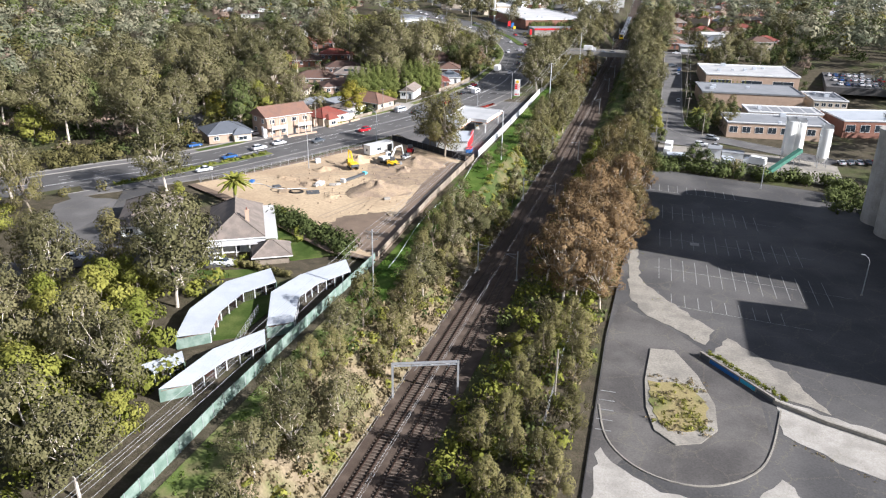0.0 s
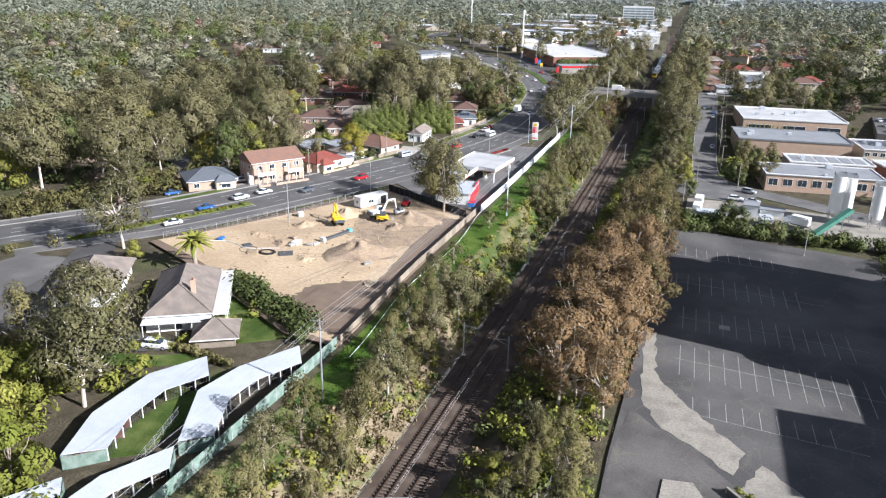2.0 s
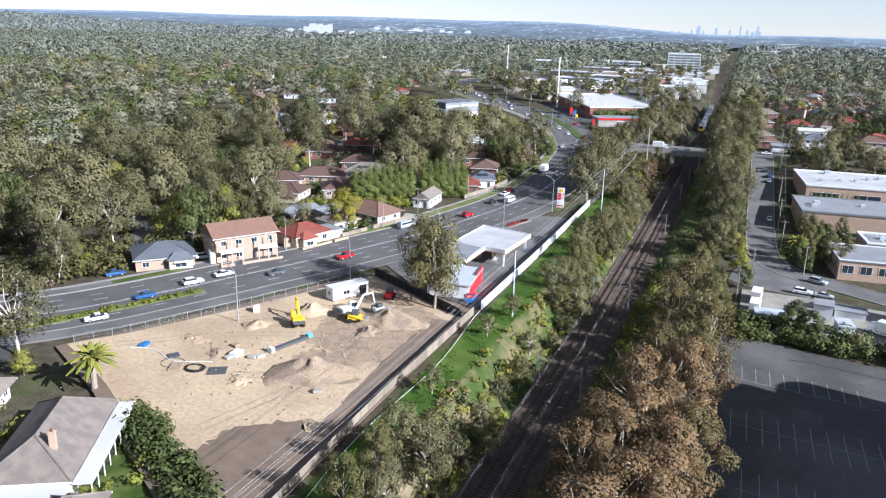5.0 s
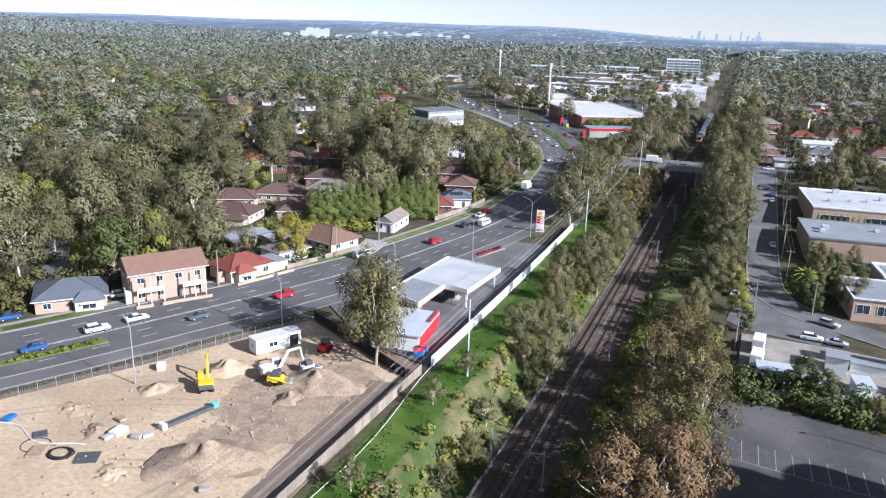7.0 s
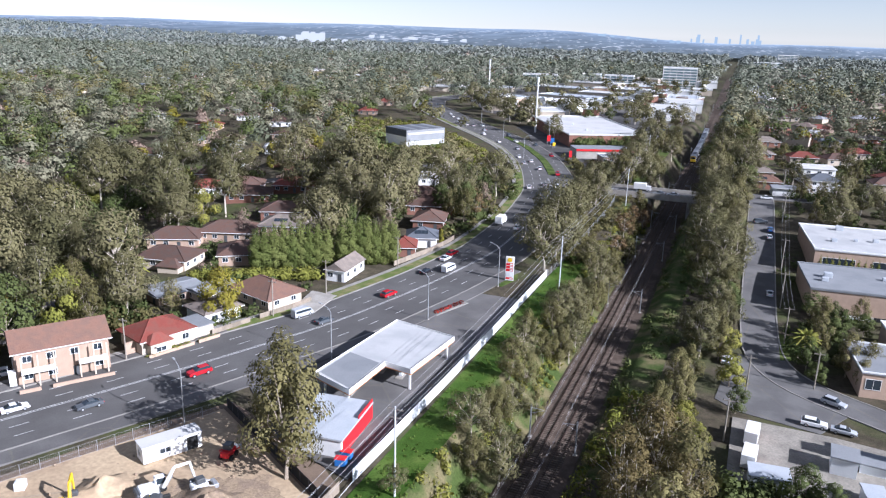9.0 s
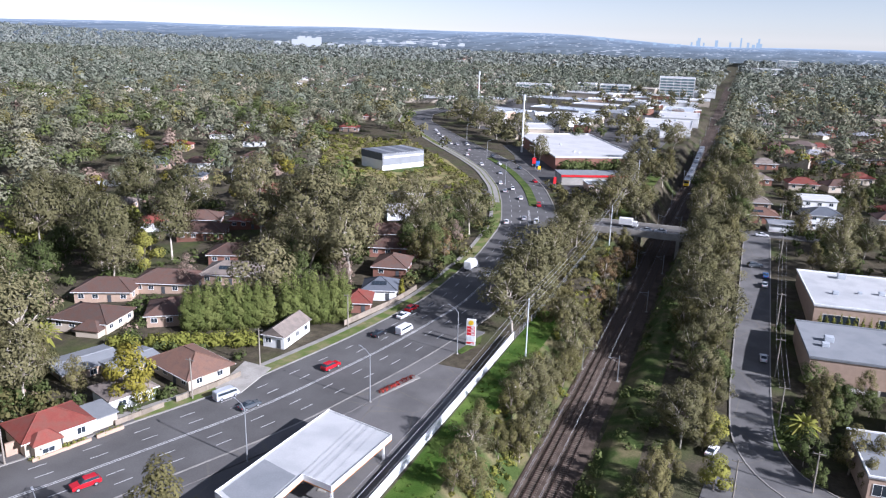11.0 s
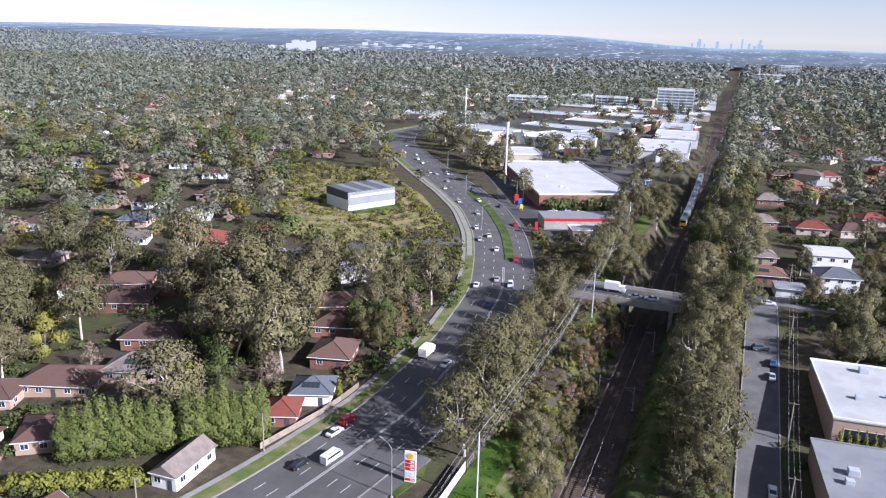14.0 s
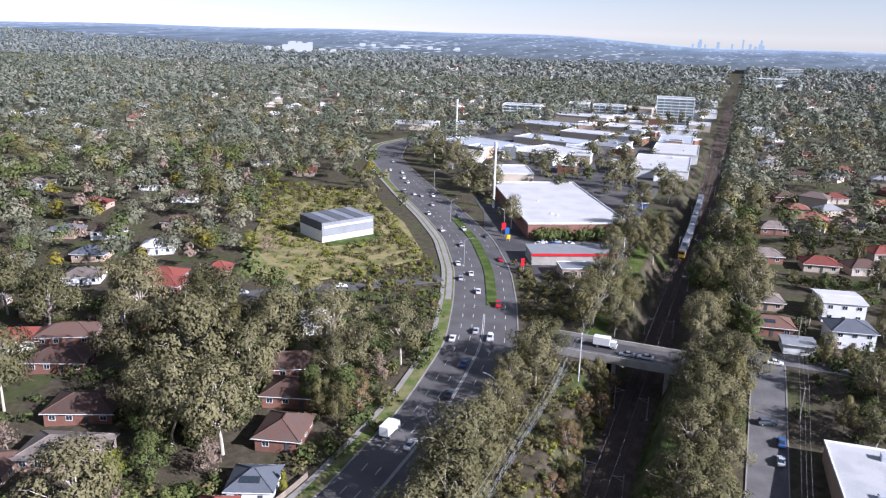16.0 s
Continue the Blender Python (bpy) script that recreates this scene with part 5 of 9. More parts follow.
pan = shed("office_building", 50, 317.5, 6, 27, 13, 6.0, M["paleroof"], M["brick"], "brick office wing with roof panels in a pale frame", "office", z=-9.0, parapet=0.3, plant_boxes=1)
for i in range(6):
    part("roof_panel", boxes((-12.2 + i * 4.1, -9.0 + i * 4.1, -4.6, 4.4, 6.31, 6.4)), M["greyroof"], pan, "grey roof light panel")
shed("factory", 83, 317, 14, 32, 20, 6.0, M["metalroof"], M["redbrick"], "red brick factory with pale sheet roof", "factory", z=-9.0, parapet=0.3, wins=6)
shed("office_building", 70, 347, 6, 13, 20, 6.6, M["greyroof"], M["cream"], "two-storey cream office with a dark window band", "office", z=-8.4, parapet=0.35, wins=5, rows=2, plant_boxes=2)
tagged(sheet("works_car_park", [(74, 366), (80, 412), (112, 410), (104, 366)], 0.16, M["asphalt_old"], thick=3), "asphalt car park behind the works", "car park", kind="structure")
cyp = cypress(5, 8.6, 0.95, 900, M["leaf_bright"], "narrow golden conifer beside the warehouse")
for i in range(9):
    copy_thing(cyp, pose(25 + i * 1.7, 363.9 + 0.15 * i, -7.2, 0, 0, i * 50))
cyp.matrix_world = pose(25 + 9 * 1.7, 365.4, -7.2)

# far side of the bend
sh = shed("storage_shed", -168.2, 508.2, 61, 26, 19, 9.0, M["tile_slate"], M["white"], "large white shed with grey wall bands and dark blue-grey roof", "shed", z=0.6)
part("wall_band", boxes((-13.02, 13.06, -9.6, -9.504, 3.0, 8.9)), M["greyroof"], sh, "grey cladding")
part("wall_band", boxes((-13.1, -13.004, -9.4, 9.5, 5.6, 8.9)), M["tile_slate"], sh, "blue-grey cladding")
part("wall_stripe", boxes((-12, 12.5, -9.66, -9.605, 6.6, 7.5)), M["white"], sh)
for i in range(5):
    part("roller_door", boxes((-11.8 + i * 5.0, -8.2 + i * 5.0, -9.62, -9.51, 0.2, 2.8)), M["whitefence"], sh)
for i in range(6):
    part("roof_sheet", boxes((-12.6 + i * 4.3, -9.2 + i * 4.3, -9.3, 9.3, 9.304, 9.36)), M["greyroof"] if i % 2 else M["tile_slate"], sh)
hl = shed("supermarket_hall", -91, 592, 28, 46, 94, 6.5, M["whiteroof"], M["redbrick"], "large retail hall with brilliant white roof and brick walls", "hall", z=1.0, parapet=0.5, plant_boxes=3)
shed("shop_building", -137, 664, 25, 26, 30, 7.0, M["whiteroof"], M["cream"], "cream shop building with white roof", "shop", z=1.0, parapet=0.5)
p2 = shed("service_station_canopy", -65, 515, 26, 33, 14, 4.6, M["greyroof"], M["concrete"], "service station with grey roof and red fascia", "service station", z=1.0, fascia=M["red"])
shed("service_station_shop", -58, 497, 26, 13, 9, 3.6, M["greyroof"], M["brick"], "small service station shop with grey roof", "shop", z=1.0, parapet=0.3, wins=4)

# town centre: roofs and blocks
tagged(sheet("town_ground", [(-52, 690), (-40, 1200), (-260, 1120), (-235, 790), (-190, 690), (-120, 650)], 0.12, M["asphalt_old"], z=1.0, thick=3), "grey streets and car parks of the town centre", "street", kind="structure")
tagged(sheet("hall_car_park", [(-96, 500), (-50, 470), (-42, 520), (-50, 560), (-48, 690), (-120, 660), (-140, 610), (-122, 575)], 0.13, M["asphalt_old"], z=1.0, thick=3), "asphalt yard round the hall and service station", "yard", kind="structure")
for i, (hx, hy) in enumerate(FAR_HOUSES):
    house(hx, hy, 20 + 17 * (i % 5), 18, 13, 4.2, 3.0, M[("whiteroof", "tile_grey", "tile_brown", "metalroof", "tile_red")[i % 5]], M["cream"], "far suburban house among gum trees", "hip", sides="", door="", group="suburban houses")
TOWN = [(-55, 750, 3, 36, 62, 8, "whiteroof"), (-52, 815, 3, 32, 54, 9, "whiteroof"), (-58, 880, 3, 26, 46, 8, "metalroof"), (-190, 775, -24, 70, 40, 7, "metalroof"), (-135, 762, -24, 40, 46, 8, "whiteroof"),
        (-150, 830, -15, 60, 26, 7, "metalroof"), (-105, 830, -10, 26, 40, 7, "greyroof"), (-130, 890, -10, 50, 26, 7, "whiteroof"), (-180, 930, -10, 60, 30, 8, "metalroof"), (-110, 950, -8, 40, 30, 8, "whiteroof"), (-70, 965, 3, 24, 36, 8, "metalroof"),
        (-165, 1010, -5, 60, 30, 10, "whiteroof"), (-110, 1030, 0, 36, 22, 9, "cream"), (-300, 870, 20, 60, 34, 6, "whiteroof"), (-250, 900, 10, 40, 24, 6, "metalroof"), (-48, 1010, 3, 20, 30, 8, "whiteroof"), (-52, 1150, 3, 26, 40, 9, "whiteroof"), (-90, 1180, 3, 40, 30, 9, "metalroof"), (-60, 1300, 3, 30, 50, 8, "whiteroof"), (8, 1000, 3, 22, 40, 6, "whiteroof"), (5, 1120, 3, 20, 36, 6, "metalroof"), (-130, 1120, -5, 50, 30, 12, "cream")]
for x, y, r, w, d, h, rf in TOWN:
    shed("shop_building", x, y, r, w, d, h * 0.72, M[rf], M["cream"] if d < 35 else M["white"], "town-centre shop building with pale flat roof", "shop", parapet=0.5, plant_boxes=3, group="town centre")

tr_ = random.Random(23)
k = 0
while k < 34:
    x, y = tr_.uniform(-215, -45), tr_.uniform(690, 1150)
    if x < -330 + 0.16 * y + 20 or main_dist(x, y) < 22 or any((x - a) ** 2 + (y - b) ** 2 < (r * 0.8) ** 2 for a, b, r in TOWN_CLEAR):
        continue
    k += 1
    shed("shop_building", x, y, tr_.choice((-20, -12, 4, 10)), tr_.uniform(10, 20), tr_.uniform(9, 18), tr_.uniform(4, 8), M[tr_.choice(("whiteroof", "greyroof", "metalroof", "tile_terracotta", "paleroof", "paleroof"))], M[tr_.choice(("cream", "white", "brick", "redbrick"))], "small town-centre shop with flat roof", "shop", parapet=0.5, plant_boxes=2, group="town centre")

# far suburban houses past counting: walls in one mesh, roofs in another
wv, wf, rv, rf2 = [], [], [], []
for x, y in FAR_ROOFS:
    w, d, h, a = rf_.uniform(5, 8), rf_.uniform(4, 5.5), rf_.choice((3.2, 3.2, 5.8)), rf_.uniform(-0.6, 0.6)
    z, ca, sa = land(x, y), math.cos(a), math.sin(a)
    at = lambda u, v, k: (x + u * ca - v * sa, y + u * sa + v * ca, z + k)
    n0 = len(wv)
    wv += [at(u, v, k) for k in (-2.0, h) for u, v in ((-w, -d), (w, -d), (w, d), (-w, d))]
    wf += [(n0 + i, n0 + (i + 1) % 4, n0 + 4 + (i + 1) % 4, n0 + 4 + i) for i in range(4)]
    n0 = len(rv)
    rv += [at(u, v, h) for u, v in ((-w - 0.6, -d - 0.6), (w + 0.6, -d - 0.6), (w + 0.6, d + 0.6), (-w - 0.6, d + 0.6))] + [at(-w + d, 0, h + 2.4), at(w - d, 0, h + 2.4)]
    rf2 += [(n0, n0 + 1, n0 + 5, n0 + 4), (n0 + 1, n0 + 2, n0 + 5), (n0 + 2, n0 + 3, n0 + 4, n0 + 5), (n0 + 3, n0, n0 + 4)]


def mixedroofs():
    """Roofs in white sheet, terracotta, brown and grey, one colour to each house."""
    m = bpy.data.materials.new("assorted_far_roofs")
    m.use_nodes = True
    n, l = m.node_tree.nodes, m.node_tree.links
    r = n.new("ShaderNodeValToRGB")
    r.color_ramp.interpolation = "CONSTANT"
    cols = ((0.0, (0.55, 0.55, 0.54)), (0.22, (0.24, 0.10, 0.07)), (0.42, (0.16, 0.12, 0.10)), (0.62, (0.26, 0.26, 0.27)), (0.8, (0.42, 0.42, 0.42)), (0.9, (0.30, 0.13, 0.08)))
    r.color_ramp.elements[0].color = (*cols[0][1], 1)
    r.color_ramp.elements[1].position, r.color_ramp.elements[1].color = cols[-1][0], (*cols[-1][1], 1)
    for p, c in cols[1:-1]:
        r.color_ramp.elements.new(p).color = (*c, 1)
    l.new(n.new("ShaderNodeNewGeometry").outputs["Random Per Island"], r.inputs["Fac"])
    l.new(r.outputs["Color"], n["Principled BSDF"].inputs["Base Color"])
    n["Principled BSDF"].inputs["Roughness"].default_value = 0.8
    return m


tagged(link("far_house_walls", wv, wf, M["cream"]), "pale walls of far suburban houses", "houses", kind="stuff")
tagged(link("far_house_roofs", rv, rf2, mixedroofs()), "assorted roofs of far suburban houses", "houses", kind="stuff")


def flats(x, y, rot, w, d, floors, wallm, label, group="apartment blocks"):
    h = floors * 3.1
    top = shed("apartment_building", x, y, rot, w, d, h, M["greyroof"], wallm, label, "apartment building", parapet=0.6, plant_boxes=3, group=group)
    for f in range(floors):
        z0 = f * 3.1
        part("balcony", boxes((-w / 2 - 0.4, w / 2 + 0.4, -d / 2 - 1.4, -d / 2, z0 + 2.9, z0 + 3.1), (-w / 2 - 0.4, w / 2 + 0.4, -d / 2 - 1.4, -d / 2 - 1.25, z0 + 3.1, z0 + 3.7)), M["white"], top)
        part("window_band", boxes((-w / 2 + 0.6, w / 2 - 0.6, -d / 2 - 0.05, -d / 2 - 0.004, z0 + 0.5, z0 + 2.6)), M["tealglass"], top)
        part("window_band", boxes((w / 2 + 0.004, w / 2 + 0.05, -d / 2 + 0.6, d / 2 - 0.6, z0 + 0.6, z0 + 2.5)), M["tealglass"], top)
    for k in range(6):
        a = -w / 2 + w * k / 5
        part("balcony_wall", boxes((a - 0.25, a + 0.25, -d / 2 - 1.4, -d / 2 - 0.06, 0, h)), wallm, top)
    return top


flats(-79, 1075, 6, 38, 26, 8, M["white"], "white eight-storey apartment building with rows of balconies")
flats(-235, 1030, 8, 40, 20, 4, M["white"], "five-storey pale apartment building")
flats(-150, 1085, 4, 34, 18, 4, M["white"], "four-storey white apartment building")
flats(-185, 1090, 4, 22, 18, 4, M["cream"], "four-storey cream apartment building")
flats(70, 2050, 5, 40, 30, 8, M["white"], "far white tower block above the trees")
flats(25, 1850, 5, 60, 30, 4, M["white"], "far white building above the trees")

# grain silos beside the car park, with unseen blocks that cast its long shadows
for i in range(6):
    bm = bmesh.new()
    bmesh.ops.create_cone(bm, cap_ends=True, segments=32, radius1=5.2, radius2=5.2, depth=23.5, matrix=Matrix.Translation((0, 0, 11.75)))
    s = empty("silo", pose(60.4 + 1.0 * i, 203.0 - 9.6 * i, -9.2), "tall blue-grey concrete silo with rounded side", "silo", "silos")
    part("drum", bm, M["concrete"], s, smooth=False)
    bm = bmesh.new()
    bmesh.ops.create_cone(bm, cap_ends=True, segments=32, radius1=5.35, radius2=5.35, depth=0.8, matrix=Matrix.Translation((0, 0, 23.9)))
    part("rim", bm, M["concrete"], s)
# out of view: sized by the shadows that fall across the car park
shed("silo_head_house", 84, 172.5, 0, 12, 45, 45, M["greyroof"], M["concrete"], "tall unseen concrete block added to shade the car park", "industrial building", z=-9)
shed("mill_annex", 84, 105.5, 0, 30, 13, 15, M["greyroof"], M["concrete"], "lower unseen concrete block that steps the car park shadow", "industrial building", z=-9)
shed("mill_building", 84, 123, 0, 30, 22, 26, M["greyroof"], M["concrete"], "wide unseen concrete block inferred from its car park shadow", "industrial building", z=-9)
shed("mill_store", 74, 148, 0, 14, 24, 18, M["greyroof"], M["concrete"], "plain unseen concrete block inferred from its car park shadow", "industrial building", z=-9)

# ---- old car park: markings, turning loop, wall ----
def stripe(bm, x0, y0, x1, y1, w, z):
    d = Vector((x1 - x0, y1 - y0))
    n = Vector((-d.y, d.x)).normalized() * w / 2
    bm.faces.new([bm.verts.new((x0 + n.x, y0 + n.y, z)), bm.verts.new((x0 - n.x, y0 - n.y, z)), bm.verts.new((x1 - n.x, y1 - n.y, z)), bm.verts.new((x1 + n.x, y1 + n.y, z))])


ZP = LOTZ + 0.084
bays = empty("parking_bay_lines", Matrix(), "faded white parking bay lines on asphalt", "parking lines", kind="structure")
for ya, yb, x0, x1, mid in ((212.5, 219.0, 3, 27, False), (188.8, 199.3, 4, 31, True), (168.6, 179.8, 6, 36, True), (149.2, 161.2, 6, 40, True), (137.2, 142.6, 6, 30, False)):
    n = int((x1 - x0) / 2.5)
    for i in range(n + 1):
        x = x0 + i * 2.5
        sk = -0.13 * (x - 10)
        bm = bmesh.new()
        stripe(bm, x, ya + sk, x - 0.1, yb + sk, 0.11, ZP)
        part("bay_line", bm, M["faded_paint"], bays)
    bm = bmesh.new()
    ym = (ya + yb) / 2 if mid else ya
    stripe(bm, x0 - 1, ym - 0.13 * (x0 - 11), x1 + 3, ym - 0.13 * (x1 - 7), 0.10, ZP + 0.002)
    part("row_line", bm, M["faded_paint"], bays)
LOOP = [(-2.6, 60), (-2.6, 101), (-2.5, 122), (-1.0, 136), (3.0, 131.5), (8.0, 127.6), (13.4, 121.2), (18.6, 114.2), (21.3, 107.8), (21.8, 97), (19.8, 90.2), (16.0, 86.0), (11.6, 83.6), (6.2, 84.2), (2.0, 86.8), (0.4, 84.0), (0.4, 60)]
tagged(sheet("loop_road", LOOP, 0.11, M["lot_asphalt"], z=LOTZ), "smooth grey asphalt turning loop", "road", kind="structure")
tagged(ribbon("loop_kerb", rounded([(24, 105), (22.2, 96.5), (20.2, 89.8), (16.2, 85.6), (11.6, 83.2), (6.0, 83.8), (1.8, 86.6), (-1.0, 91), (-2.2, 99)], 1.5, 4), -0.12, 0.12, 0.22, M["lot_concrete"], thick=0.3, h=lambda x, y: LOTZ), "worn concrete kerb round the turning loop", "kerb", kind="structure")
tagged(sheet("concrete_apron", jag([(-1.6, 70), (-1.5, 88.5), (2.0, 84.6), (7, 81.6), (12.5, 81.0), (18.5, 83.4), (22.5, 88.5), (24.5, 84), (24, 70)]), 0.13, M["concrete"], z=LOTZ), "pale weathered concrete apron", "apron", kind="structure")
tagged(sheet("pale_strip", jag([(-0.4, 166), (1.2, 165.5), (2.2, 148.5), (9.9, 136.4), (15.6, 128.8), (14.0, 122.8), (9.6, 127.2), (4.0, 131.5), (0.4, 139.0), (-0.5, 152)]), 0.12, M["lot_concrete"], z=LOTZ), "worn pale concrete strip with weeds", "apron", kind="structure")
tagged(sheet("ramp_slab", jag([(23.2, 108.5), (36.5, 103.5), (52, 98), (52, 88), (31.5, 93.2), (23.6, 98.5)]), 0.12, M["concrete"], z=LOTZ), "pale concrete ramp slab", "ramp", kind="structure")
tagged(sheet("ramp_slab_upper", jag([(14.6, 119.2), (23.2, 109.6), (31.5, 106.2), (26, 117), (18.0, 126.5)]), 0.115, M["lot_concrete"], z=LOTZ), "pale concrete slab", "ramp", kind="structure")
ISL = [(4.9, 118.5), (8.8, 119.0), (12.4, 111.5), (14.6, 103.5), (14.6, 97.0), (12.2, 93.2), (8.8, 91.8), (5.9, 94.5), (4.6, 100), (4.2, 108)]
tagged(sheet("traffic_island", ISL, 0.30, M["lot_concrete"], z=LOTZ), "kerbed concrete island in the turning loop", "traffic island", kind="structure")
tagged(sheet("island_bed", jag([(4.9, 107.5), (10.5, 108.5), (13.4, 103.5), (13.4, 98.2), (11.0, 95.6), (8.0, 94.8), (6.2, 96.8), (5.2, 101)], 1.0, 0.3), 0.36, M["scrub"], z=LOTZ), "weedy planting bed on the island", "planting bed", kind="structure")
wall = empty("retaining_wall", Matrix(), "low retaining wall with faded blue graffiti and weeds", "wall")
bm = bmesh.new()
for (a, b), (c, d) in (((13.0, 118.6), (23.4, 106.8)), ((23.4, 106.8), (30, 103.2)), ((30, 103.2), (42, 98.6))):
    v = Vector((c - a, d - b))
    m = pose((a + c) / 2, (b + d) / 2, LOTZ + 0.3, 0, 0, math.degrees(math.atan2(v.y, v.x))) @ Matrix.Diagonal((v.length, 0.35, 1.5 if c < 24 else 0.9, 1))
    bmesh.ops.create_cube(bm, size=1, matrix=m)
part("coping", bm, M["lot_concrete"], wall)
v = Vector((10.4, -11.8))
for i, (col, u0, u1, z0, z1) in enumerate(((M["blue"], 0.15, 0.55, 0.1, 0.8), (M["darksteel"], 0.02, 0.14, 0.1, 0.9), (mat("cyan_spray", (0.05, 0.35, 0.5), 0.7), 0.57, 0.76, 0.2, 0.85), (M["darksteel"], 0.78, 0.98, 0.1, 0.7))):
    c = Vector((13.0, 118.6)) + v * (u0 + u1) / 2 + Vector((-0.75, -0.66)) * 0.19
    bm = bmesh.new()
    bmesh.ops.create_cube(bm, size=1, matrix=pose(c.x, c.y, LOTZ + (z0 + z1) / 2, 0, 0, math.degrees(math.atan2(v.y, v.x))) @ Matrix.Diagonal((v.length * (u1 - u0), 0.02, z1 - z0, 1)))
    part("graffiti_patch", bm, col, wall)
tagged(part("manhole_slab", boxes((12.8, 14.8, 171.4, 173.2, LOTZ + 0.02, LOTZ + 0.12)), M["concrete"]), "pale concrete slab set in the asphalt", "slab")
for i in range(5):
    tagged(part("side_bay_line", boxes((-2.3, 0.0, 92.5 + i * 2.6, 92.62 + i * 2.6, LOTZ + 0.082, LOTZ + 0.19)), M["faded_paint"]), "short faded bay line beside the trees", "parking line", kind="structure")

# ---- fences ----


def fence(name, pts, hgt, post, panelmat, label, step=2.4, thick=0.06, rails=False, lift=0.0, z=None):
    """Posts with a sheet or paling panel between each pair."""
    top = empty(name, Matrix(), label, "fence")
    line = dens(pts, step)
    box_post = boxes((-0.05, 0.05, -0.05, 0.05, -0.6, hgt + 0.06))
    me = bpy.data.meshes.new("post")
    box_post.to_mesh(me)
    box_post.free()
    me.materials.append(post)
    pm = None
    for a, b in zip(line, line[1:]):
        za = land(a.x, a.y) + lift if z is None else z
        zb = land(b.x, b.y) + lift if z is None else z
        o = new("post", me)
        o.parent = top
        o.matrix_world = pose(a.x, a.y, za)
        v = b - a
        bm = boxes((0.05, v.length - 0.05, -thick / 2, thick / 2, 0.05, hgt))
        if rails:
            box(bm, 0.05, v.length - 0.05, thick / 2 + 0.002, thick / 2 + 0.05, hgt * 0.2, hgt * 0.2 + 0.09)
            box(bm, 0.05, v.length - 0.05, thick / 2 + 0.002, thick / 2 + 0.05, hgt * 0.8, hgt * 0.8 + 0.09)
        p = part("panel", bm, panelmat, top)
        p.matrix_world = Matrix.Translation((a.x, a.y, za)) @ Matrix.Rotation(math.atan2(v.y, v.x), 4, "Z") @ Matrix.Rotation(-math.atan2(zb - za, v.length), 4, "Y")
    return top


def meshfence(name, pts, hgt, label, step=3.0, lift=0.0, dark=False, z=None):
    """Posts and rails with a grid of wires between them."""
    top = empty(name, Matrix(), label, "fence")
    line = dens(pts, step)
    m = M["darksteel"] if dark else M["steel"]
    for a, b in zip(line, line[1:]):
        za = land(a.x, a.y) + lift if z is None else z
        v = b - a
        part("post", rod(bmesh.new(), (a.x, a.y, za - 0.4), (a.x, a.y, za + hgt), 0.045, 0.045, 6), m, top)
        bm = bmesh.new()
        zb = land(b.x, b.y) + lift if z is None else z
        for k in (0.05, 0.5, 1.0):
            rod(bm, (a.x, a.y, za + hgt * k), (b.x, b.y, zb + hgt * k), 0.016, 0.016, 4)
        for k in range(1, 10):
            q = a.lerp(b, k / 10)
            zq = za + (zb - za) * k / 10
            rod(bm, (q.x, q.y, zq + 0.05), (q.x, q.y, zq + hgt), 0.008, 0.008, 3)
        part("wire_panel", bm, m, top)
    return top


fence("green_fence", [(-51.6, 40), (-51.8, 77), (-50.6, 110), (-49.6, 131)], 2.1, M["steel"], M["greenmesh"], "fence hung with pale green shade cloth", 2.6)
fence("paling_fence", [(-49.4, 132), (-49.5, 170), (-48.6, 200), (-48.2, 211)], 1.9, M["paling"], M["paling"], "weathered timber paling fence along the building site", 2.4, rails=True)
fence("white_fence", [(-47.6, 214), (-46.6, 250), (-46.0, 290), (-45.7, 322)], 2.2, M["whitefence"], M["whitefence"], "tall white sheet-metal fence beside the railway land", 2.4)
meshfence("wire_fence", [(-45.6, 323), (-44.2, 351), (-42.6, 400), (-43.5, 421)], 1.9, "rusty chain-wire fence along the railway land", 3.0)
fence("hoarding", [(-78.5, 225.0), (-64, 216.4), (-50.0, 208.0)], 2.0, M["darksteel"], M["black"], "black cloth-covered site hoarding panels", 2.4)
meshfence("site_fence", [(-111, 165.5), (-105, 173.5), (-94, 192.8), (-84, 212.2), (-78.6, 222.8)], 1.9, "temporary wire site fence along the footpath", 2.6, 0.3)
meshfence("belt_fence", [(-9.6, 70), (-9.2, 112), (-7.6, 165)], 1.8, "old wire fence in the tree belt", 3.2)
meshfence("aviary_yard_fence", [(-57.0, 84), (-58.5, 92), (-61.0, 104)], 1.7, "wire fence between the aviaries", 2.4)
fence("front_fence", [(-97.6, 262), (-94.6, 271), (-93.2, 277)], 1.4, M["paling"], M["paling"], "brown paling fence along the footpath", 2.2, rails=True)
fence("front_fence", [(-101.5, 250), (-98.4, 259.5)], 1.3, M["paling"], M["paling"], "brown paling fence along the footpath", 2.2, rails=True)
fence("front_fence", [(-87.5, 312), (-83.5, 330), (-82.0, 345)], 1.5, M["paling"], M["paling"], "grey paling fence along the footpath", 2.4, rails=True)

# ---- aviaries ----


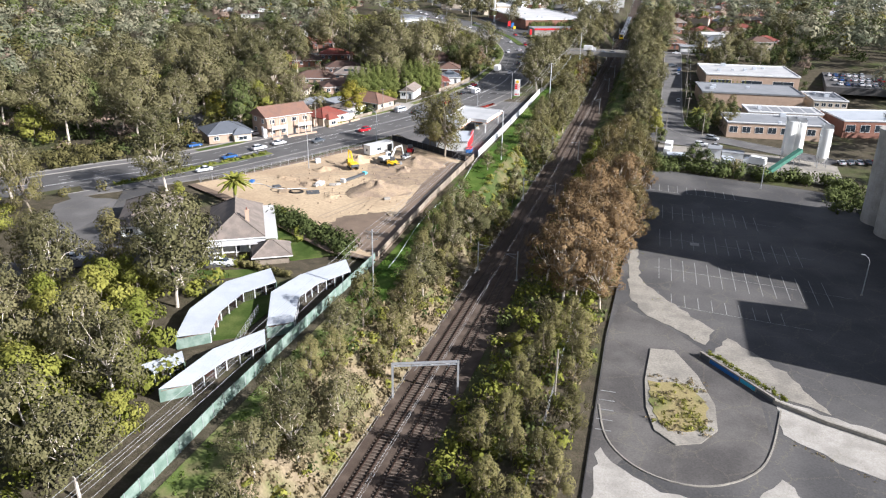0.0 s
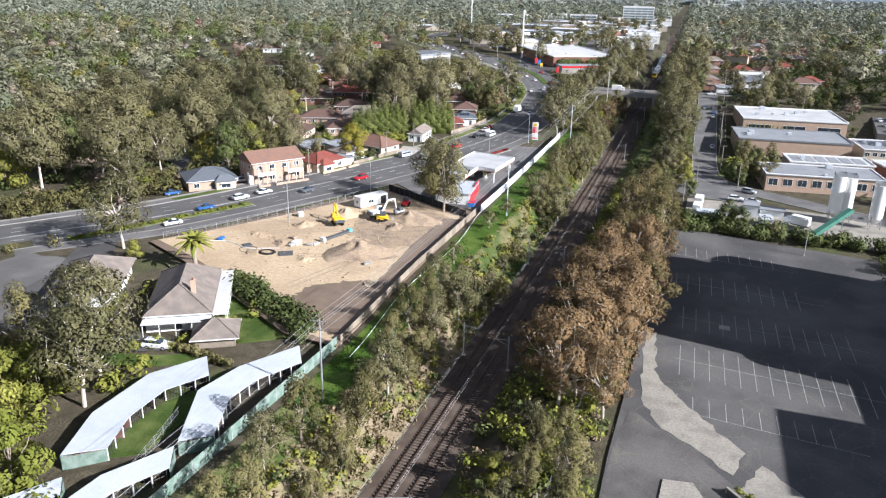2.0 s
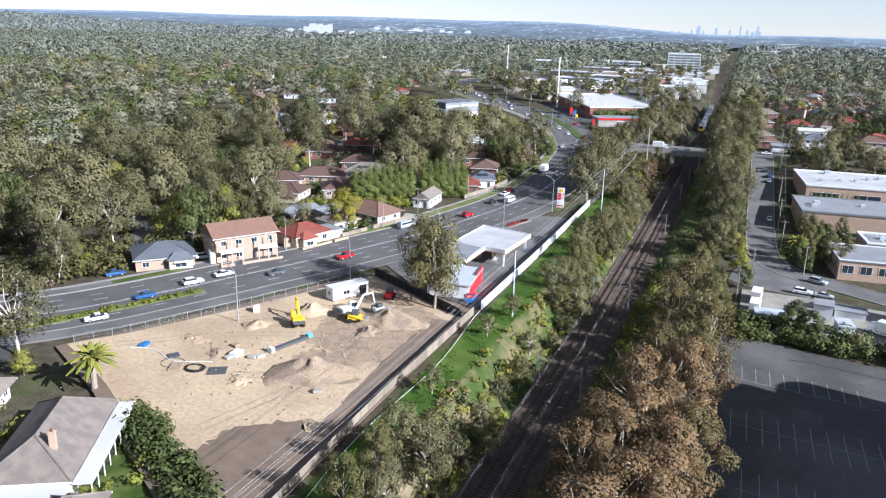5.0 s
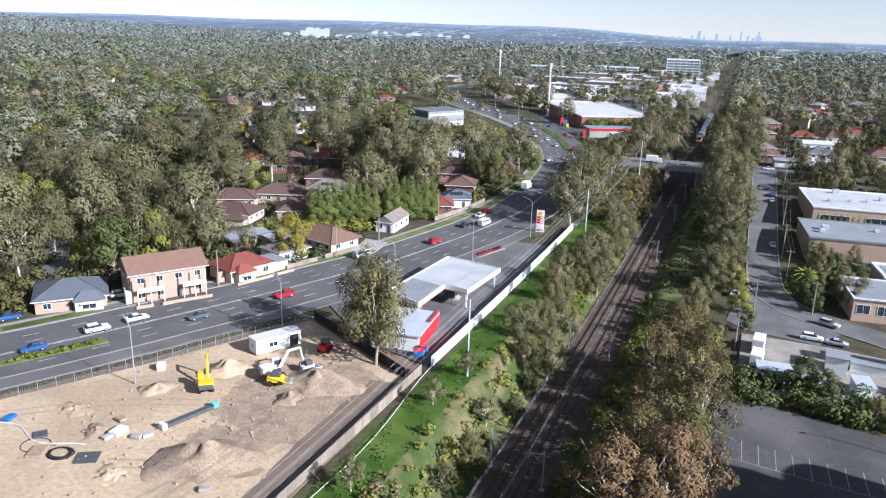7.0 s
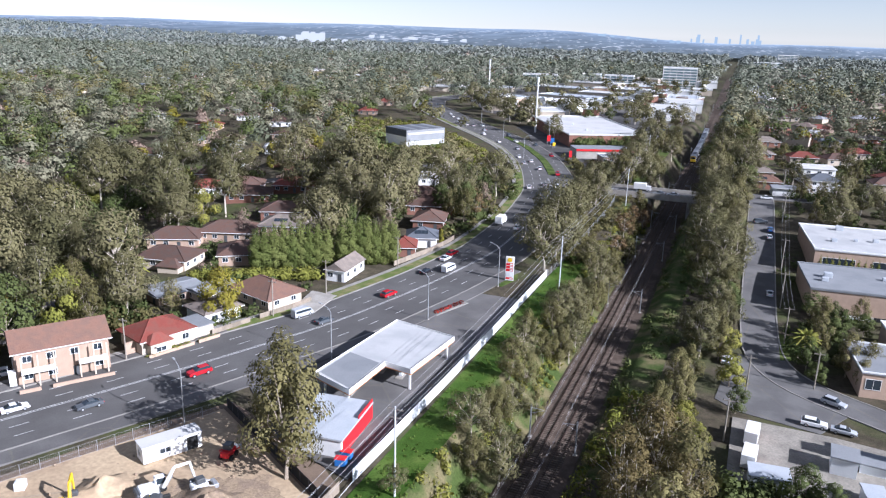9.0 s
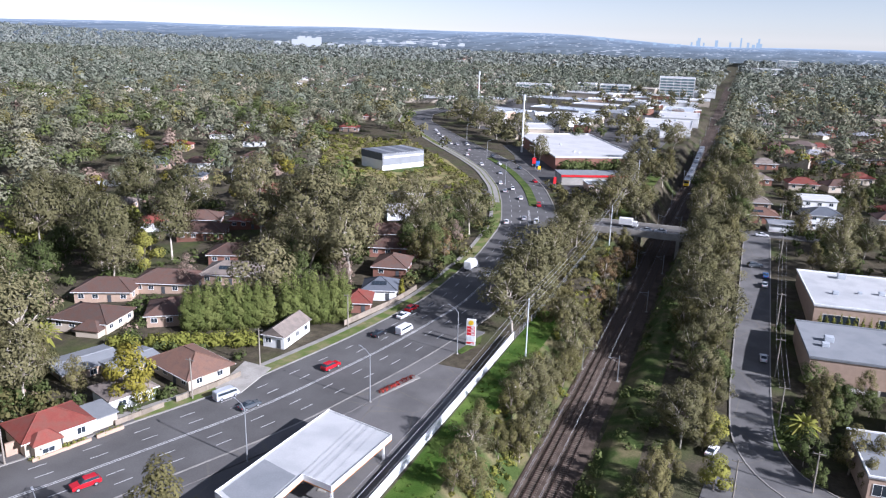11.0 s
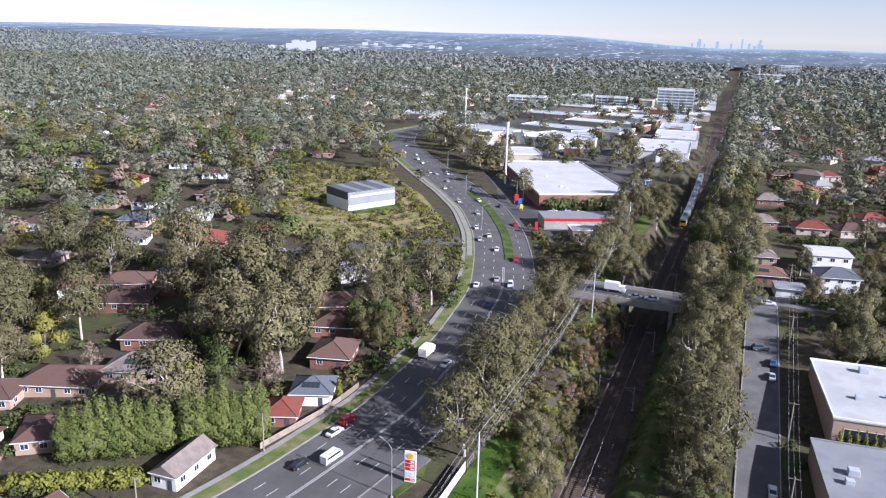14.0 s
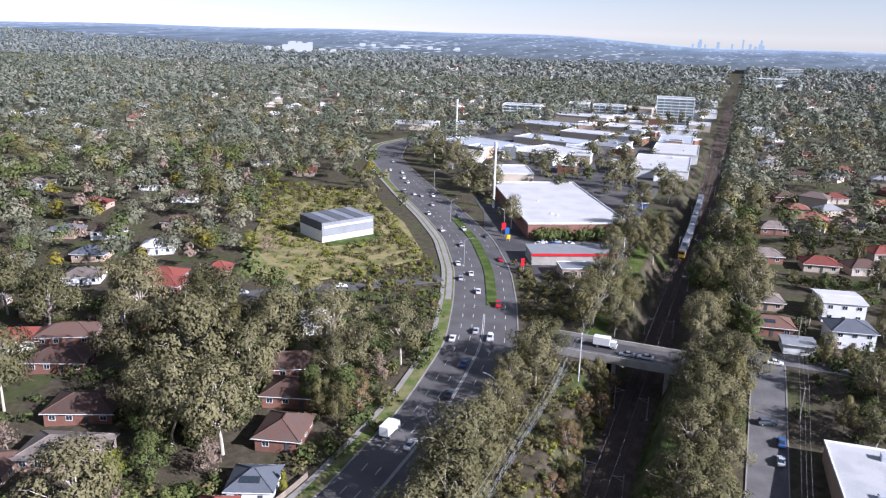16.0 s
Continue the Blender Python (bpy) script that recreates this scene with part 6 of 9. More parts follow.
def aviary(outer, inner, zr, label):
    """A bent row of cages: sheet roof in panels, posts along the open front, a solid back wall and mesh doors."""
    top = empty("aviary", Matrix(), label, "aviary", "aviaries")
    n = len(outer)
    ground = lambda p: land(p[0], p[1]) - 0.3
    for i in range(n - 1):
        o0, o1, i0, i1 = outer[i], outer[i + 1], inner[i], inner[i + 1]
        t = 0.1
        vs = [(*o0, zr + 0.25), (*o1, zr + 0.25), (*i1, zr - 0.15), (*i0, zr - 0.15)]
        vs += [(x, y, z - t) for x, y, z in vs]
        link("roof_sheet", vs, [(3, 2, 1, 0), (4, 5, 6, 7), (0, 1, 5, 4), (1, 2, 6, 5), (2, 3, 7, 6), (3, 0, 4, 7)], M["metalroof"], top)
        O0, O1 = Vector(o0), Vector(o1)
        d = O1 - O0
        nn = Vector((-d.y, d.x)).normalized() * 0.1
        g = ground(o0)
        vs = [(*(O0 - nn), g), (*(O1 - nn), g), (*(O1 + nn), g), (*(O0 + nn), g)]
        vs += [(x, y, zr + 0.08) for x, y, _ in vs]
        link("back_wall", vs, [(0, 1, 5, 4), (1, 2, 6, 5), (2, 3, 7, 6), (3, 0, 4, 7)], M["greenmesh"], top)
        I0, I1 = Vector(i0), Vector(i1)
        k = max(2, int((I1 - I0).length / 1.9))
        for j in range(k):
            p, q = I0.lerp(I1, j / k), I0.lerp(I1, (j + 1) / k)
            part("post", boxes((p.x - 0.07, p.x + 0.07, p.y - 0.07, p.y + 0.07, g, zr - 0.26)), M["white"], top)
            mid = p.lerp(q, 0.5)
            bm = bmesh.new()
            for w in range(1, 5):
                r = p.lerp(q, w / 5)
                rod(bm, (r.x, r.y, g), (r.x, r.y, zr - 0.28), 0.02, 0.02, 4)
            for hh in (0.35, 1.2, 2.0):
                rod(bm, (p.x, p.y, g + hh), (q.x, q.y, g + hh), 0.025, 0.025, 4)
            part("mesh_front", bm, M["darksteel"], top)
            a, b = p.lerp(q, 0.0), Vector(o0).lerp(Vector(o1), j / k)
            if j % 2 == 0:
                v = (b - a) * 0.94
                n2 = Vector((-v.y, v.x)).normalized() * 0.04
                vs = [(*(a - n2), g), (*(a + v - n2), g), (*(a + v + n2), g), (*(a + n2), g)]
                vs += [(x, y, zr - 0.2) for x, y, _ in vs]
                link("partition", vs, [(0, 1, 5, 4), (1, 2, 6, 5), (2, 3, 7, 6), (3, 0, 4, 7)], M["redbrick"], top)
    for a, b in ((outer[0], inner[0]), (outer[-1], inner[-1])):
        A, B = Vector(a), Vector(b)
        nn = Vector((-(B - A).y, (B - A).x)).normalized() * 0.08
        g = ground(a)
        vs = [(*(A - nn), g), (*(B - nn), g), (*(B + nn), g), (*(A + nn), g)]
        vs += [(x, y, zr - 0.2) for x, y, _ in vs]
        link("end_wall", vs, [(0, 1, 5, 4), (1, 2, 6, 5), (2, 3, 7, 6), (3, 0, 4, 7)], M["greenmesh"], top)
    return top


aviary([(-67.1, 88.8), (-70.5, 98.0), (-70.4, 109.6), (-65.6, 117.4)], [(-63.2, 92.4), (-65.6, 99.5), (-65.6, 107.0), (-62.2, 113.0)], -2.4, "curved row of aviary cages under a white sheet roof")
aviary([(-55.3, 96.3), (-60.6, 108.0), (-59.0, 116.3), (-53.7, 125.7)], [(-52.2, 99.6), (-55.4, 108.2), (-54.6, 114.4), (-51.0, 121.4)], -2.4, "curved row of aviary cages under a white sheet roof")
aviary([(-60.8, 75.4), (-59.6, 87.4), (-55.2, 95.3)], [(-57.6, 78.4), (-56.4, 85.6), (-53.2, 91.8)], -2.5, "bent row of aviary cages under a white sheet roof")
aviary([(-67.2, 80.2), (-63.8, 85.6)], [(-64.4, 79.4), (-62.0, 83.4)], -2.6, "short aviary cage with a white sheet roof")
tagged(sheet("aviary_lawn", [(-64.5, 92), (-66.0, 100), (-65.5, 107), (-62, 112), (-59.5, 105), (-60, 95)], 0.10, M["lawn"]), "bright lawn strip between aviaries", "lawn", kind="structure")
tagged(sheet("cottage_lawn", [(-84, 112), (-75, 114.5), (-68, 118.5), (-69, 121.5), (-78, 117.5), (-86, 116.5)], 0.10, M["lawn"]), "lawn in front of the cottage", "lawn", kind="structure")
tagged(sheet("cottage_garden", [(-72, 130), (-66, 126.5), (-58, 132), (-80, 147)], 0.10, M["lawn"]), "shaded garden lawn beside the cottage", "lawn", kind="structure")
tagged(sheet("house_yard", [(-137, 226), (-125, 214), (-119, 236), (-128, 248), (-138, 244)], 0.14, M["concrete"], z=-4.4), "pale concrete yard behind the houses", "yard", kind="structure")
tagged(sheet("driveway", [(-118, 104), (-112, 103), (-98, 116), (-80, 118), (-74, 121), (-76, 123.5), (-100, 122), (-104, 131), (-113, 150), (-122, 163), (-128, 158), (-119, 140), (-117, 120)], 0.12, M["asphalt_old"]), "grey asphalt driveway and side street", "driveway", kind="structure")

# ---- building site ----


def mound(name, x, y, r, h, seed, material, label, z=SITEZ + 0.2, sx=1.0, rot=0):
    rng = np.random.default_rng(seed)
    n, k = 22, 8
    vs = [(0, 0, h)]
    ph = rng.random(4) * 6
    for i in range(1, k + 1):
        u = i / k
        for j in range(n):
            a = 2 * math.pi * j / n
            rr = r * u * (1 + 0.22 * math.sin(2 * a + ph[0]) + 0.12 * math.sin(5 * a + ph[1]) + 0.05 * rng.normal())
            zz = h * (1 - u) ** 1.15 * (1 + 0.25 * math.sin(3 * a + ph[2] + 4 * u)) + 0.10 * rng.normal() * (u < 1)
            vs.append((rr * math.cos(a) * sx, rr * math.sin(a), zz if i < k else -0.3))
    fs = [(0, 1 + j, 1 + (j + 1) % n) for j in range(n)]
    for i in range(k - 1):
        for j in range(n):
            a, b = 1 + i * n + j, 1 + i * n + (j + 1) % n
            fs.append((a, a + n, b + n, b))
    ob = link(name, vs, fs, material, smooth=True)
    ob.matrix_world = pose(x, y, z, 0, 0, rot)
    return tagged(ob, label, "heap")


wk = tagged(sheet("site_track", jag([(-53.5, 134), (-49.9, 134), (-49.3, 206), (-55.0, 204.5), (-55.6, 186), (-54.4, 165)], 2.0, 0.25), 0.27, mat("damp_soil", (0.17, 0.125, 0.09), 0.9, 0.25, 0.4, 4, 0.03), z=SITEZ, thick=0.2), "dark damp soil track along the fence", "track", kind="structure")
for k, pts in enumerate(([(-73, 184), (-60, 180), (-51, 184), (-50.5, 204), (-60, 210), (-69, 205), (-75, 196)], [(-72, 172), (-62, 168), (-56, 173), (-60, 181), (-70, 182)], [(-95, 165), (-80, 160), (-72, 163), (-80, 170), (-93, 173)], [(-66, 141), (-52, 134), (-51, 152), (-58, 158), (-66, 152)])):
    tagged(sheet("churned_soil", jag(pts, 0.9, 0.8), 0.262 + 0.002 * k, M["rubble"] if k < 2 else bpy.data.materials["damp_soil"] if k == 3 else M["sand"], z=SITEZ, thick=0.2), "patch of churned darker soil on the site", "soil", kind="structure")
mound("soil_mound", -62.5, 200.0, 6.2, 2.6, 1, M["rubble"], "broad heap of dug sandy soil", sx=1.2, rot=40)
mound("rubble_mound", -64.6, 172.6, 6.6, 2.9, 2, M["rubble"], "big heap of broken rubble and soil", sx=1.15, rot=30)
mound("sand_mound", -79.5, 197.5, 4.2, 2.0, 3, M["sand"], "pale heap of dug sand", rot=20)
mound("sand_mound", -85.5, 187.0, 3.0, 1.0, 4, M["sand"], "low pale sand heap")
mound("rubble_mound", -64.0, 193.0, 2.8, 1.3, 5, M["rubble"], "small heap of dark rubble")
mound("sand_mound", -84, 172.5, 2.4, 0.7, 6, M["rubble"], "low scrape of soil")
mound("sand_mound", -74, 165, 2.6, 0.5, 7, M["sand"], "low scrape of soil")
mound("sand_mound", -92, 176, 3.0, 0.6, 8, M["sand"], "low rise of loose sand")
rr = random.Random(11)
bm = bmesh.new()
for i in range(260):
    x, y = rr.gauss(-74, 12), rr.gauss(180, 12)
    if not (-100 < x < -53 and 150 < y < 212) or y > 225 + (x + 75) * 1.2 + 30:
        continue
    s = rr.uniform(0.08, 0.35)
    bmesh.ops.create_icosphere(bm, subdivisions=1, radius=s, matrix=pose(x, y, SITEZ + 0.25 + s * 0.2, rr.uniform(0, 90), rr.uniform(0, 90), rr.uniform(0, 90)) @ Matrix.Diagonal((1, 0.7, 0.6, 1)))
tagged(part("site_stones", bm, M["rubble"]), "broken stones strewn over the site", "stones", kind="stuff")

cab = empty("site_cabin", pose(-77.4, 209.3, -3.75, 0, 0, 61), "white portable site cabin with dark openings", "site cabin")
part("body", boxes((-4.6, 4.6, -1.5, 1.5, 0.4, 3.1), bevel=0.06), M["white"], cab)
part("roof", boxes((-4.7, 4.7, -1.6, 1.6, 3.1, 3.22)), M["whiteroof"], cab)
# no opening here: the dark inside is painted as a black panel
part("doorway", boxes((2.2, 3.9, -1.56, -1.504, 0.5, 2.7)), M["black"], cab, "flat black panel painted as the shade inside a doorway")
window(cab, -1.2, -1.5, 1.3, 1.8, 1.0, "S")
window(cab, -4.6, 0.0, 1.3, 1.0, 1.0, "W")
for a in (-4.2, 4.2):
    part("foot", boxes((a - 0.2, a + 0.2, -1.3, 1.3, -0.2, 0.4)), M["darksteel"], cab)


def excavator(x, y, rot, body, label, s=1.0, reach=1.0):
    top = empty("excavator", pose(x, y, SITEZ + 0.27, 0, 0, rot) @ Matrix.Diagonal((s, s, s, 1)), label, "excavator", "site machines")
    for yy in (-1.0, 1.0):
        bm = boxes((-1.7, 1.7, yy - 0.28, yy + 0.28, 0.05, 0.75), bevel=0.18)
        part("track", bm, M["black"], top)
    part("turntable", rod(bmesh.new(), (0, 0, 0.6), (0, 0, 1.0), 0.7, 0.7, 14), M["darksteel"], top)
    part("engine_housing", boxes((-2.1, 0.3, -1.25, 1.25, 1.0, 1.95), bevel=0.15), body, top)
    c = part("cab", boxes((0.1, 1.5, 0.25, 1.25, 1.0, 2.75), bevel=0.1), body, top)
    part("cab_glass", boxes((0.3, 1.53, 0.22, 1.28, 1.75, 2.6)), M["glass"], c)
    part("counterweight", boxes((-2.6, -2.1, -1.2, 1.2, 1.0, 1.8), bevel=0.15), M["darksteel"], top)
    bm = bmesh.new()
    rod(bm, (1.0, -0.4, 1.5), (2.6, -0.4, 4.1), 0.26, 0.24, 6)
    rod(bm, (2.6, -0.4, 4.1), (4.6 * reach, -0.4, 4.2), 0.24, 0.2, 6)
    part("boom", bm, body, top)
    part("stick", rod(bmesh.new(), (4.6 * reach, -0.4, 4.3), (5.2 * reach, -0.4, 1.5), 0.2, 0.15, 6), body, top)
    bm = boxes((4.5 * reach, 5.3 * reach, -0.95, 0.15, 0.6, 1.4), bevel=0.15)
    part("bucket", bm, M["darksteel"], top)
    part("ram", rod(bmesh.new(), (1.4, -0.4, 1.6), (2.3, -0.4, 3.0), 0.09, 0.09, 6), M["steel"], top)
    return top


excavator(-78.2, 190.2, 130, M["yellow"], "yellow tracked excavator on sand")
excavator(-71.0, 199.0, 55, M["white"], "white tracked excavator with raised boom", 1.05)


def loader(x, y, rot, body, label, s=1.0):
    top = empty("skid_loader", pose(x, y, SITEZ + 0.27, 0, 0, rot) @ Matrix.Diagonal((s, s, s, 1)), label, "loader", "site machines")
    part("body", boxes((-1.4, 1.0, -0.7, 0.7, 0.45, 1.4), bevel=0.12), body, top)
    part("cab", boxes((-0.7, 0.6, -0.6, 0.6, 1.4, 2.2), bevel=0.08), M["darksteel"], top)
    part("bucket", boxes((1.7, 2.4, -0.95, 0.95, 0.1, 0.8), bevel=0.1), M["steel"], top)
    for yy in (-0.82, 0.82):
        part("lift_arm", rod(bmesh.new(), (-1.2, yy, 1.5), (1.9, yy, 0.6), 0.09, 0.08, 6), body, top)
        for xx in (-0.9, 0.6):
            part("wheel", rod(bmesh.new(), (xx, yy - 0.14, 0.42), (xx, yy + 0.14, 0.42), 0.42, 0.42, 14), M["black"], top)
    return top


loader(-68.6, 196.6, 20, M["yellow"], "yellow compact roller and loader", 1.15)
loader(-66.4, 203.0, 60, M["whitefence"], "small grey skid-steer site loader")
loader(-68.3, 212.0, 100, M["red"], "small red skid-steer site loader", 1.1)
bk = empty("conveyor_beam", pose(-74.2, 181.5, SITEZ + 0.27, 0, 0, 72), "long blue and grey steel conveyor lying on sand", "conveyor")
part("frame", boxes((-4.4, 4.4, -0.5, 0.5, 0.1, 0.6), bevel=0.05), M["darksteel"], bk)
part("end_box", boxes((-5.0, -4.2, -0.7, 0.7, 0.0, 1.0), bevel=0.06), M["whitefence"], bk)
part("end_box", boxes((3.9, 4.8, -0.6, 0.6, 0.2, 0.9), bevel=0.06), mat("cyan_tarp", (0.12, 0.5, 0.6), 0.6), bk)
for i, (x, y, w, l, h, m, lab) in enumerate([(-80.6, 173.5, 1.6, 2.4, 0.8, "whitefence", "pale pallet of materials"), (-87, 165, 2.2, 3.0, 0.3, "rubble", "grey slab lying on sand"), (-90.5, 168.5, 2.0, 2.0, 0.25, "darksteel", "steel plate lying on sand"), (-83, 176.5, 1.2, 1.4, 0.6, "rubble", "broken block of grey concrete"), (-98.5, 170, 2.0, 1.2, 0.5, "blue", "blue tarpaulin bundle on sand"), (-90.0, 193.0, 1.6, 1.4, 1.2, "whitefence", "white bulk bag beside the fence")]):
    ob = part("site_item", boxes((-w / 2, w / 2, -l / 2, l / 2, 0, h), bevel=min(0.08, h * 0.3)), M[m])
    ob.name = ("pallet", "concrete_slab", "steel_plate", "concrete_block", "tarpaulin_bundle", "bulk_bag")[i]
    ob.matrix_world = pose(x, y, SITEZ + 0.25, 0, 0, 25 * i)
    tagged(ob, lab, "site material")
bm = bmesh.new()
pts = [Vector((-100 + i * 1.6, 168 + 1.2 * math.sin(i * 0.7), SITEZ + 0.34)) for i in range(12)]
limb(bm, pts, 0.09, 0.09, 6)
tagged(part("drain_pipe", bm, M["whitefence"]), "long white drainage pipe lying on sand", "pipe")



def ring(x, y, r, lab, tube=0.10, turns=1):
    """A cable or hose lying in loose coils."""
    rg_ = random.Random(int(r * 100))
    bm = bmesh.new()
    n = 18 * turns
    limb(bm, [(x + math.cos(i * 0.35) * r * (1 - 0.12 * (i // 18)) * rg_.uniform(0.94, 1.06), y + math.sin(i * 0.35) * r * (1 - 0.12 * (i // 18)) * 0.85, SITEZ + 0.30 + 0.10 * (i // 18)) for i in range(n)], tube, tube, 5)
    tagged(part("cable_coil", bm, M["black"]), lab, "cable", "cable coils")


ring(-83.8, 166.0, 1.9, "black cable lying in loose coils on sand", 0.10, 3)
ring(-88.7, 166.2, 2.2, "thin dark hose lying in a wide loop", 0.06)
tray = empty("steel_mesh_stack", pose(-79.5, 166.6, SITEZ + 0.27, 0, 0, 30), "dark stack of steel mesh lying on sand", "steel mesh")
for k in range(9):
    part("bar", boxes((-1.6, 1.6, -1.3 + k * 0.325, -1.22 + k * 0.325, 0.16, 0.24)), M["darksteel"], tray)
part("sheet", boxes((-1.5, 1.5, -1.25, 1.25, 0.0, 0.14)), M["darksteel"], tray)
for x, y, r in ((-77.3, 173.6, 10), (-76.2, 174.6, 60), (-59.9, 167.1, 35), (-81.0, 171.8, 80)):
    o = part("concrete_block", boxes((-0.8, 0.8, -0.5, 0.5, 0, 0.55), bevel=0.08), M["concrete"])
    o.matrix_world = pose(x, y, SITEZ + 0.25, 0, 0, r)
    tagged(o, "broken pale concrete block on the sand", "concrete block", "loose blocks")

# wheel ruts in the sand
ruts = empty("wheel_ruts", Matrix(), "dark wheel ruts pressed into the sand", "ruts", kind="structure")
rtm = mat("rutted_sand", (0.33, 0.26, 0.18), 0.95, 0.3, 0.5, 3, 0.05)
for k, pts in enumerate(([(-104, 168), (-92, 178), (-84, 183), (-76, 186)], [(-70, 150), (-64, 168), (-58, 186), (-56, 200)], [(-88, 162), (-74, 168), (-60, 172), (-55, 186)], [(-96, 184), (-86, 192), (-76, 200)])):
    ln_ = rounded(pts, 2.0, 6)
    for o in (-0.9, 0.9):
        ribbon("rut", ln_, o - 0.22, o + 0.22, 0.256, rtm, ruts, h=lambda x, y: SITEZ)

# ---- petrol station ----
tagged(sheet("forecourt", [(-79.5, 233), (-69, 258), (-61.2, 285), (-55.6, 312), (-52.5, 332), (-46.6, 332), (-46.9, 290), (-47.4, 250), (-48.6, 214), (-64, 219)], 0.20, M["asphalt_loop"], z=-3.62, thick=0.4), "worn grey forecourt paving", "forecourt", kind="structure")
can = empty("station_canopy", Matrix(), "white L-shaped petrol station canopy on columns", "canopy")
CAN = [(-66.9, 235.2), (-64.4, 264.7), (-49.9, 261.4), (-51.6, 243.6), (-57.4, 244.6), (-57.9, 231.7)]
o = sheet("roof_slab", CAN, 0, M["paleroof"], can, z=1.0, thick=0.75)
o = sheet("roof_grey", [(-66.3, 236.0), (-65.5, 246.0), (-58.2, 244.0), (-58.5, 232.6)], 0.006, M["greyroof"], can, z=1.0, thick=0.004)
for k in range(len(CAN)):
    a, b = Vector(CAN[k]), Vector(CAN[(k + 1) % len(CAN)])
    v = b - a
    bm = boxes((0, v.length, -0.05, 0.05, 0.2, 1.25))
    p = part("fascia", bm, M["white"], can)
    p.matrix_world = Matrix.Translation((a.x, a.y, 0)) @ Matrix.Rotation(math.atan2(v.y, v.x), 4, "Z")
    bm = boxes((0, v.length, -0.06, 0.06, 0.02, 0.19))
    p = part("trim_stripe", bm, mat("orange_trim", (0.55, 0.22, 0.06), 0.6) if k == 0 else bpy.data.materials["orange_trim"], can)
    p.matrix_world = Matrix.Translation((a.x, a.y, 0)) @ Matrix.Rotation(math.atan2(v.y, v.x), 4, "Z")
for x, y in ((-58.6, 232.6), (-65.6, 236.6), (-52.2, 244.6), (-51.0, 260.4), (-63.6, 263.2), (-64.6, 250), (-57.5, 252)):
    part("column", boxes((x - 0.18, x + 0.18, y - 0.18, y + 0.18, -3.5, 0.24)), M["white"], can)
for x, y in ((-56, 249), (-60.5, 249.8), (-55.4, 257), (-60, 257.8), (-61.5, 239)):
    pm_ = empty("petrol_pump", pose(x, y, -3.42, 0, 0, 6), "white and yellow petrol pump under the canopy", "petrol pump", "petrol pumps")
    part("island", boxes((-0.7, 0.7, -1.6, 1.6, 0, 0.18)), M["concrete"], pm_)
    part("cabinet", boxes((-0.32, 0.32, -0.5, 0.5, 0.18, 1.9), bevel=0.05), M["whitefence"], pm_)
    part("band", boxes((-0.34, 0.34, -0.52, 0.52, 1.2, 1.5)), M["yellow"], pm_)
ks = shed("station_shop", -57.6, 224.6, 6, 9.6, 13.0, 3.0, M["metalroof"], M["white"], "low station shop with zinc sheet roof and red side wall", "shop", z=-3.45, wins=0)
part("red_panel", boxes((4.83, 4.95, -6.0, 0.4, 0.2, 2.9), (4.83, 4.95, 0.4, 6.6, 0.2, 3.9)), M["red"], ks, "bright red wall panel")
bn = empty("waste_bin", pose(-51.4, 219.0, -3.4, 0, 0, 5), "blue waste bin with a red lid", "bin")
part("tub", boxes((-0.9, 0.9, -0.6, 0.6, 0.1, 1.3), bevel=0.1), M["blue"], bn)
part("lid", boxes((-0.95, 0.95, -0.65, 0.65, 1.3, 1.42), bevel=0.04), M["red"], bn)
bn2 = copy_thing(bn, pose(-51.2, 216.8, -3.4, 0, 0, 12))
bed = empty("planter_island", pose(-61.0, 287.5, -3.5, 0, 0, -19), "kerbed planter with red flowering shrubs", "planter")
part("kerb_ring", boxes((-1.1, 1.1, -6, 6, 0, 0.2), bevel=0.05), M["kerb"], bed)
rg = np.random.default_rng(3)
v, f = leaves(rg, [(0, -5 + i * 1.2, 0.5, 0.7, 0.45) for i in range(9)], 700, 0.28)
new("flowers", leafmesh("flowers", v, f, leafmat("red_flowers", (0.10, 0.08, 0.03), (0.35, 0.03, 0.03)))).parent = bed
sg = empty("price_sign", pose(-54.0, 313.6, -3.4, 0, 0, 8), "tall white fuel price sign with red and yellow panels", "sign")
part("panel", boxes((-1.15, 1.15, -0.22, 0.22, 0.3, 7.0), bevel=0.06), M["white"], sg)
part("emblem", rod(bmesh.new(), (0, -0.30, 6.1), (0, -0.22, 6.1), 0.62, 0.62, 18), M["yellow"], sg)
for z0, z1, m in ((4.6, 5.2, "red"), (3.75, 4.45, "red"), (2.95, 3.6, "red"), (1.5, 2.6, "whitefence"), (0.7, 1.2, "red")):
    part("price_bar", boxes((-0.95, 0.95, -0.26, -0.225, z0, z1)), M[m], sg)
    part("price_bar", boxes((0.1, 0.8, -0.29, -0.262, z0 + 0.15, z1 - 0.15)), M["white"], sg)
tagged(sheet("sign_island", [(-57.0, 309), (-54.5, 308.2), (-52.4, 316), (-53.6, 321), (-55.0, 318)], 0.42, M["lawn"], z=-3.6), "small grassed island round the sign", "island", kind="structure")

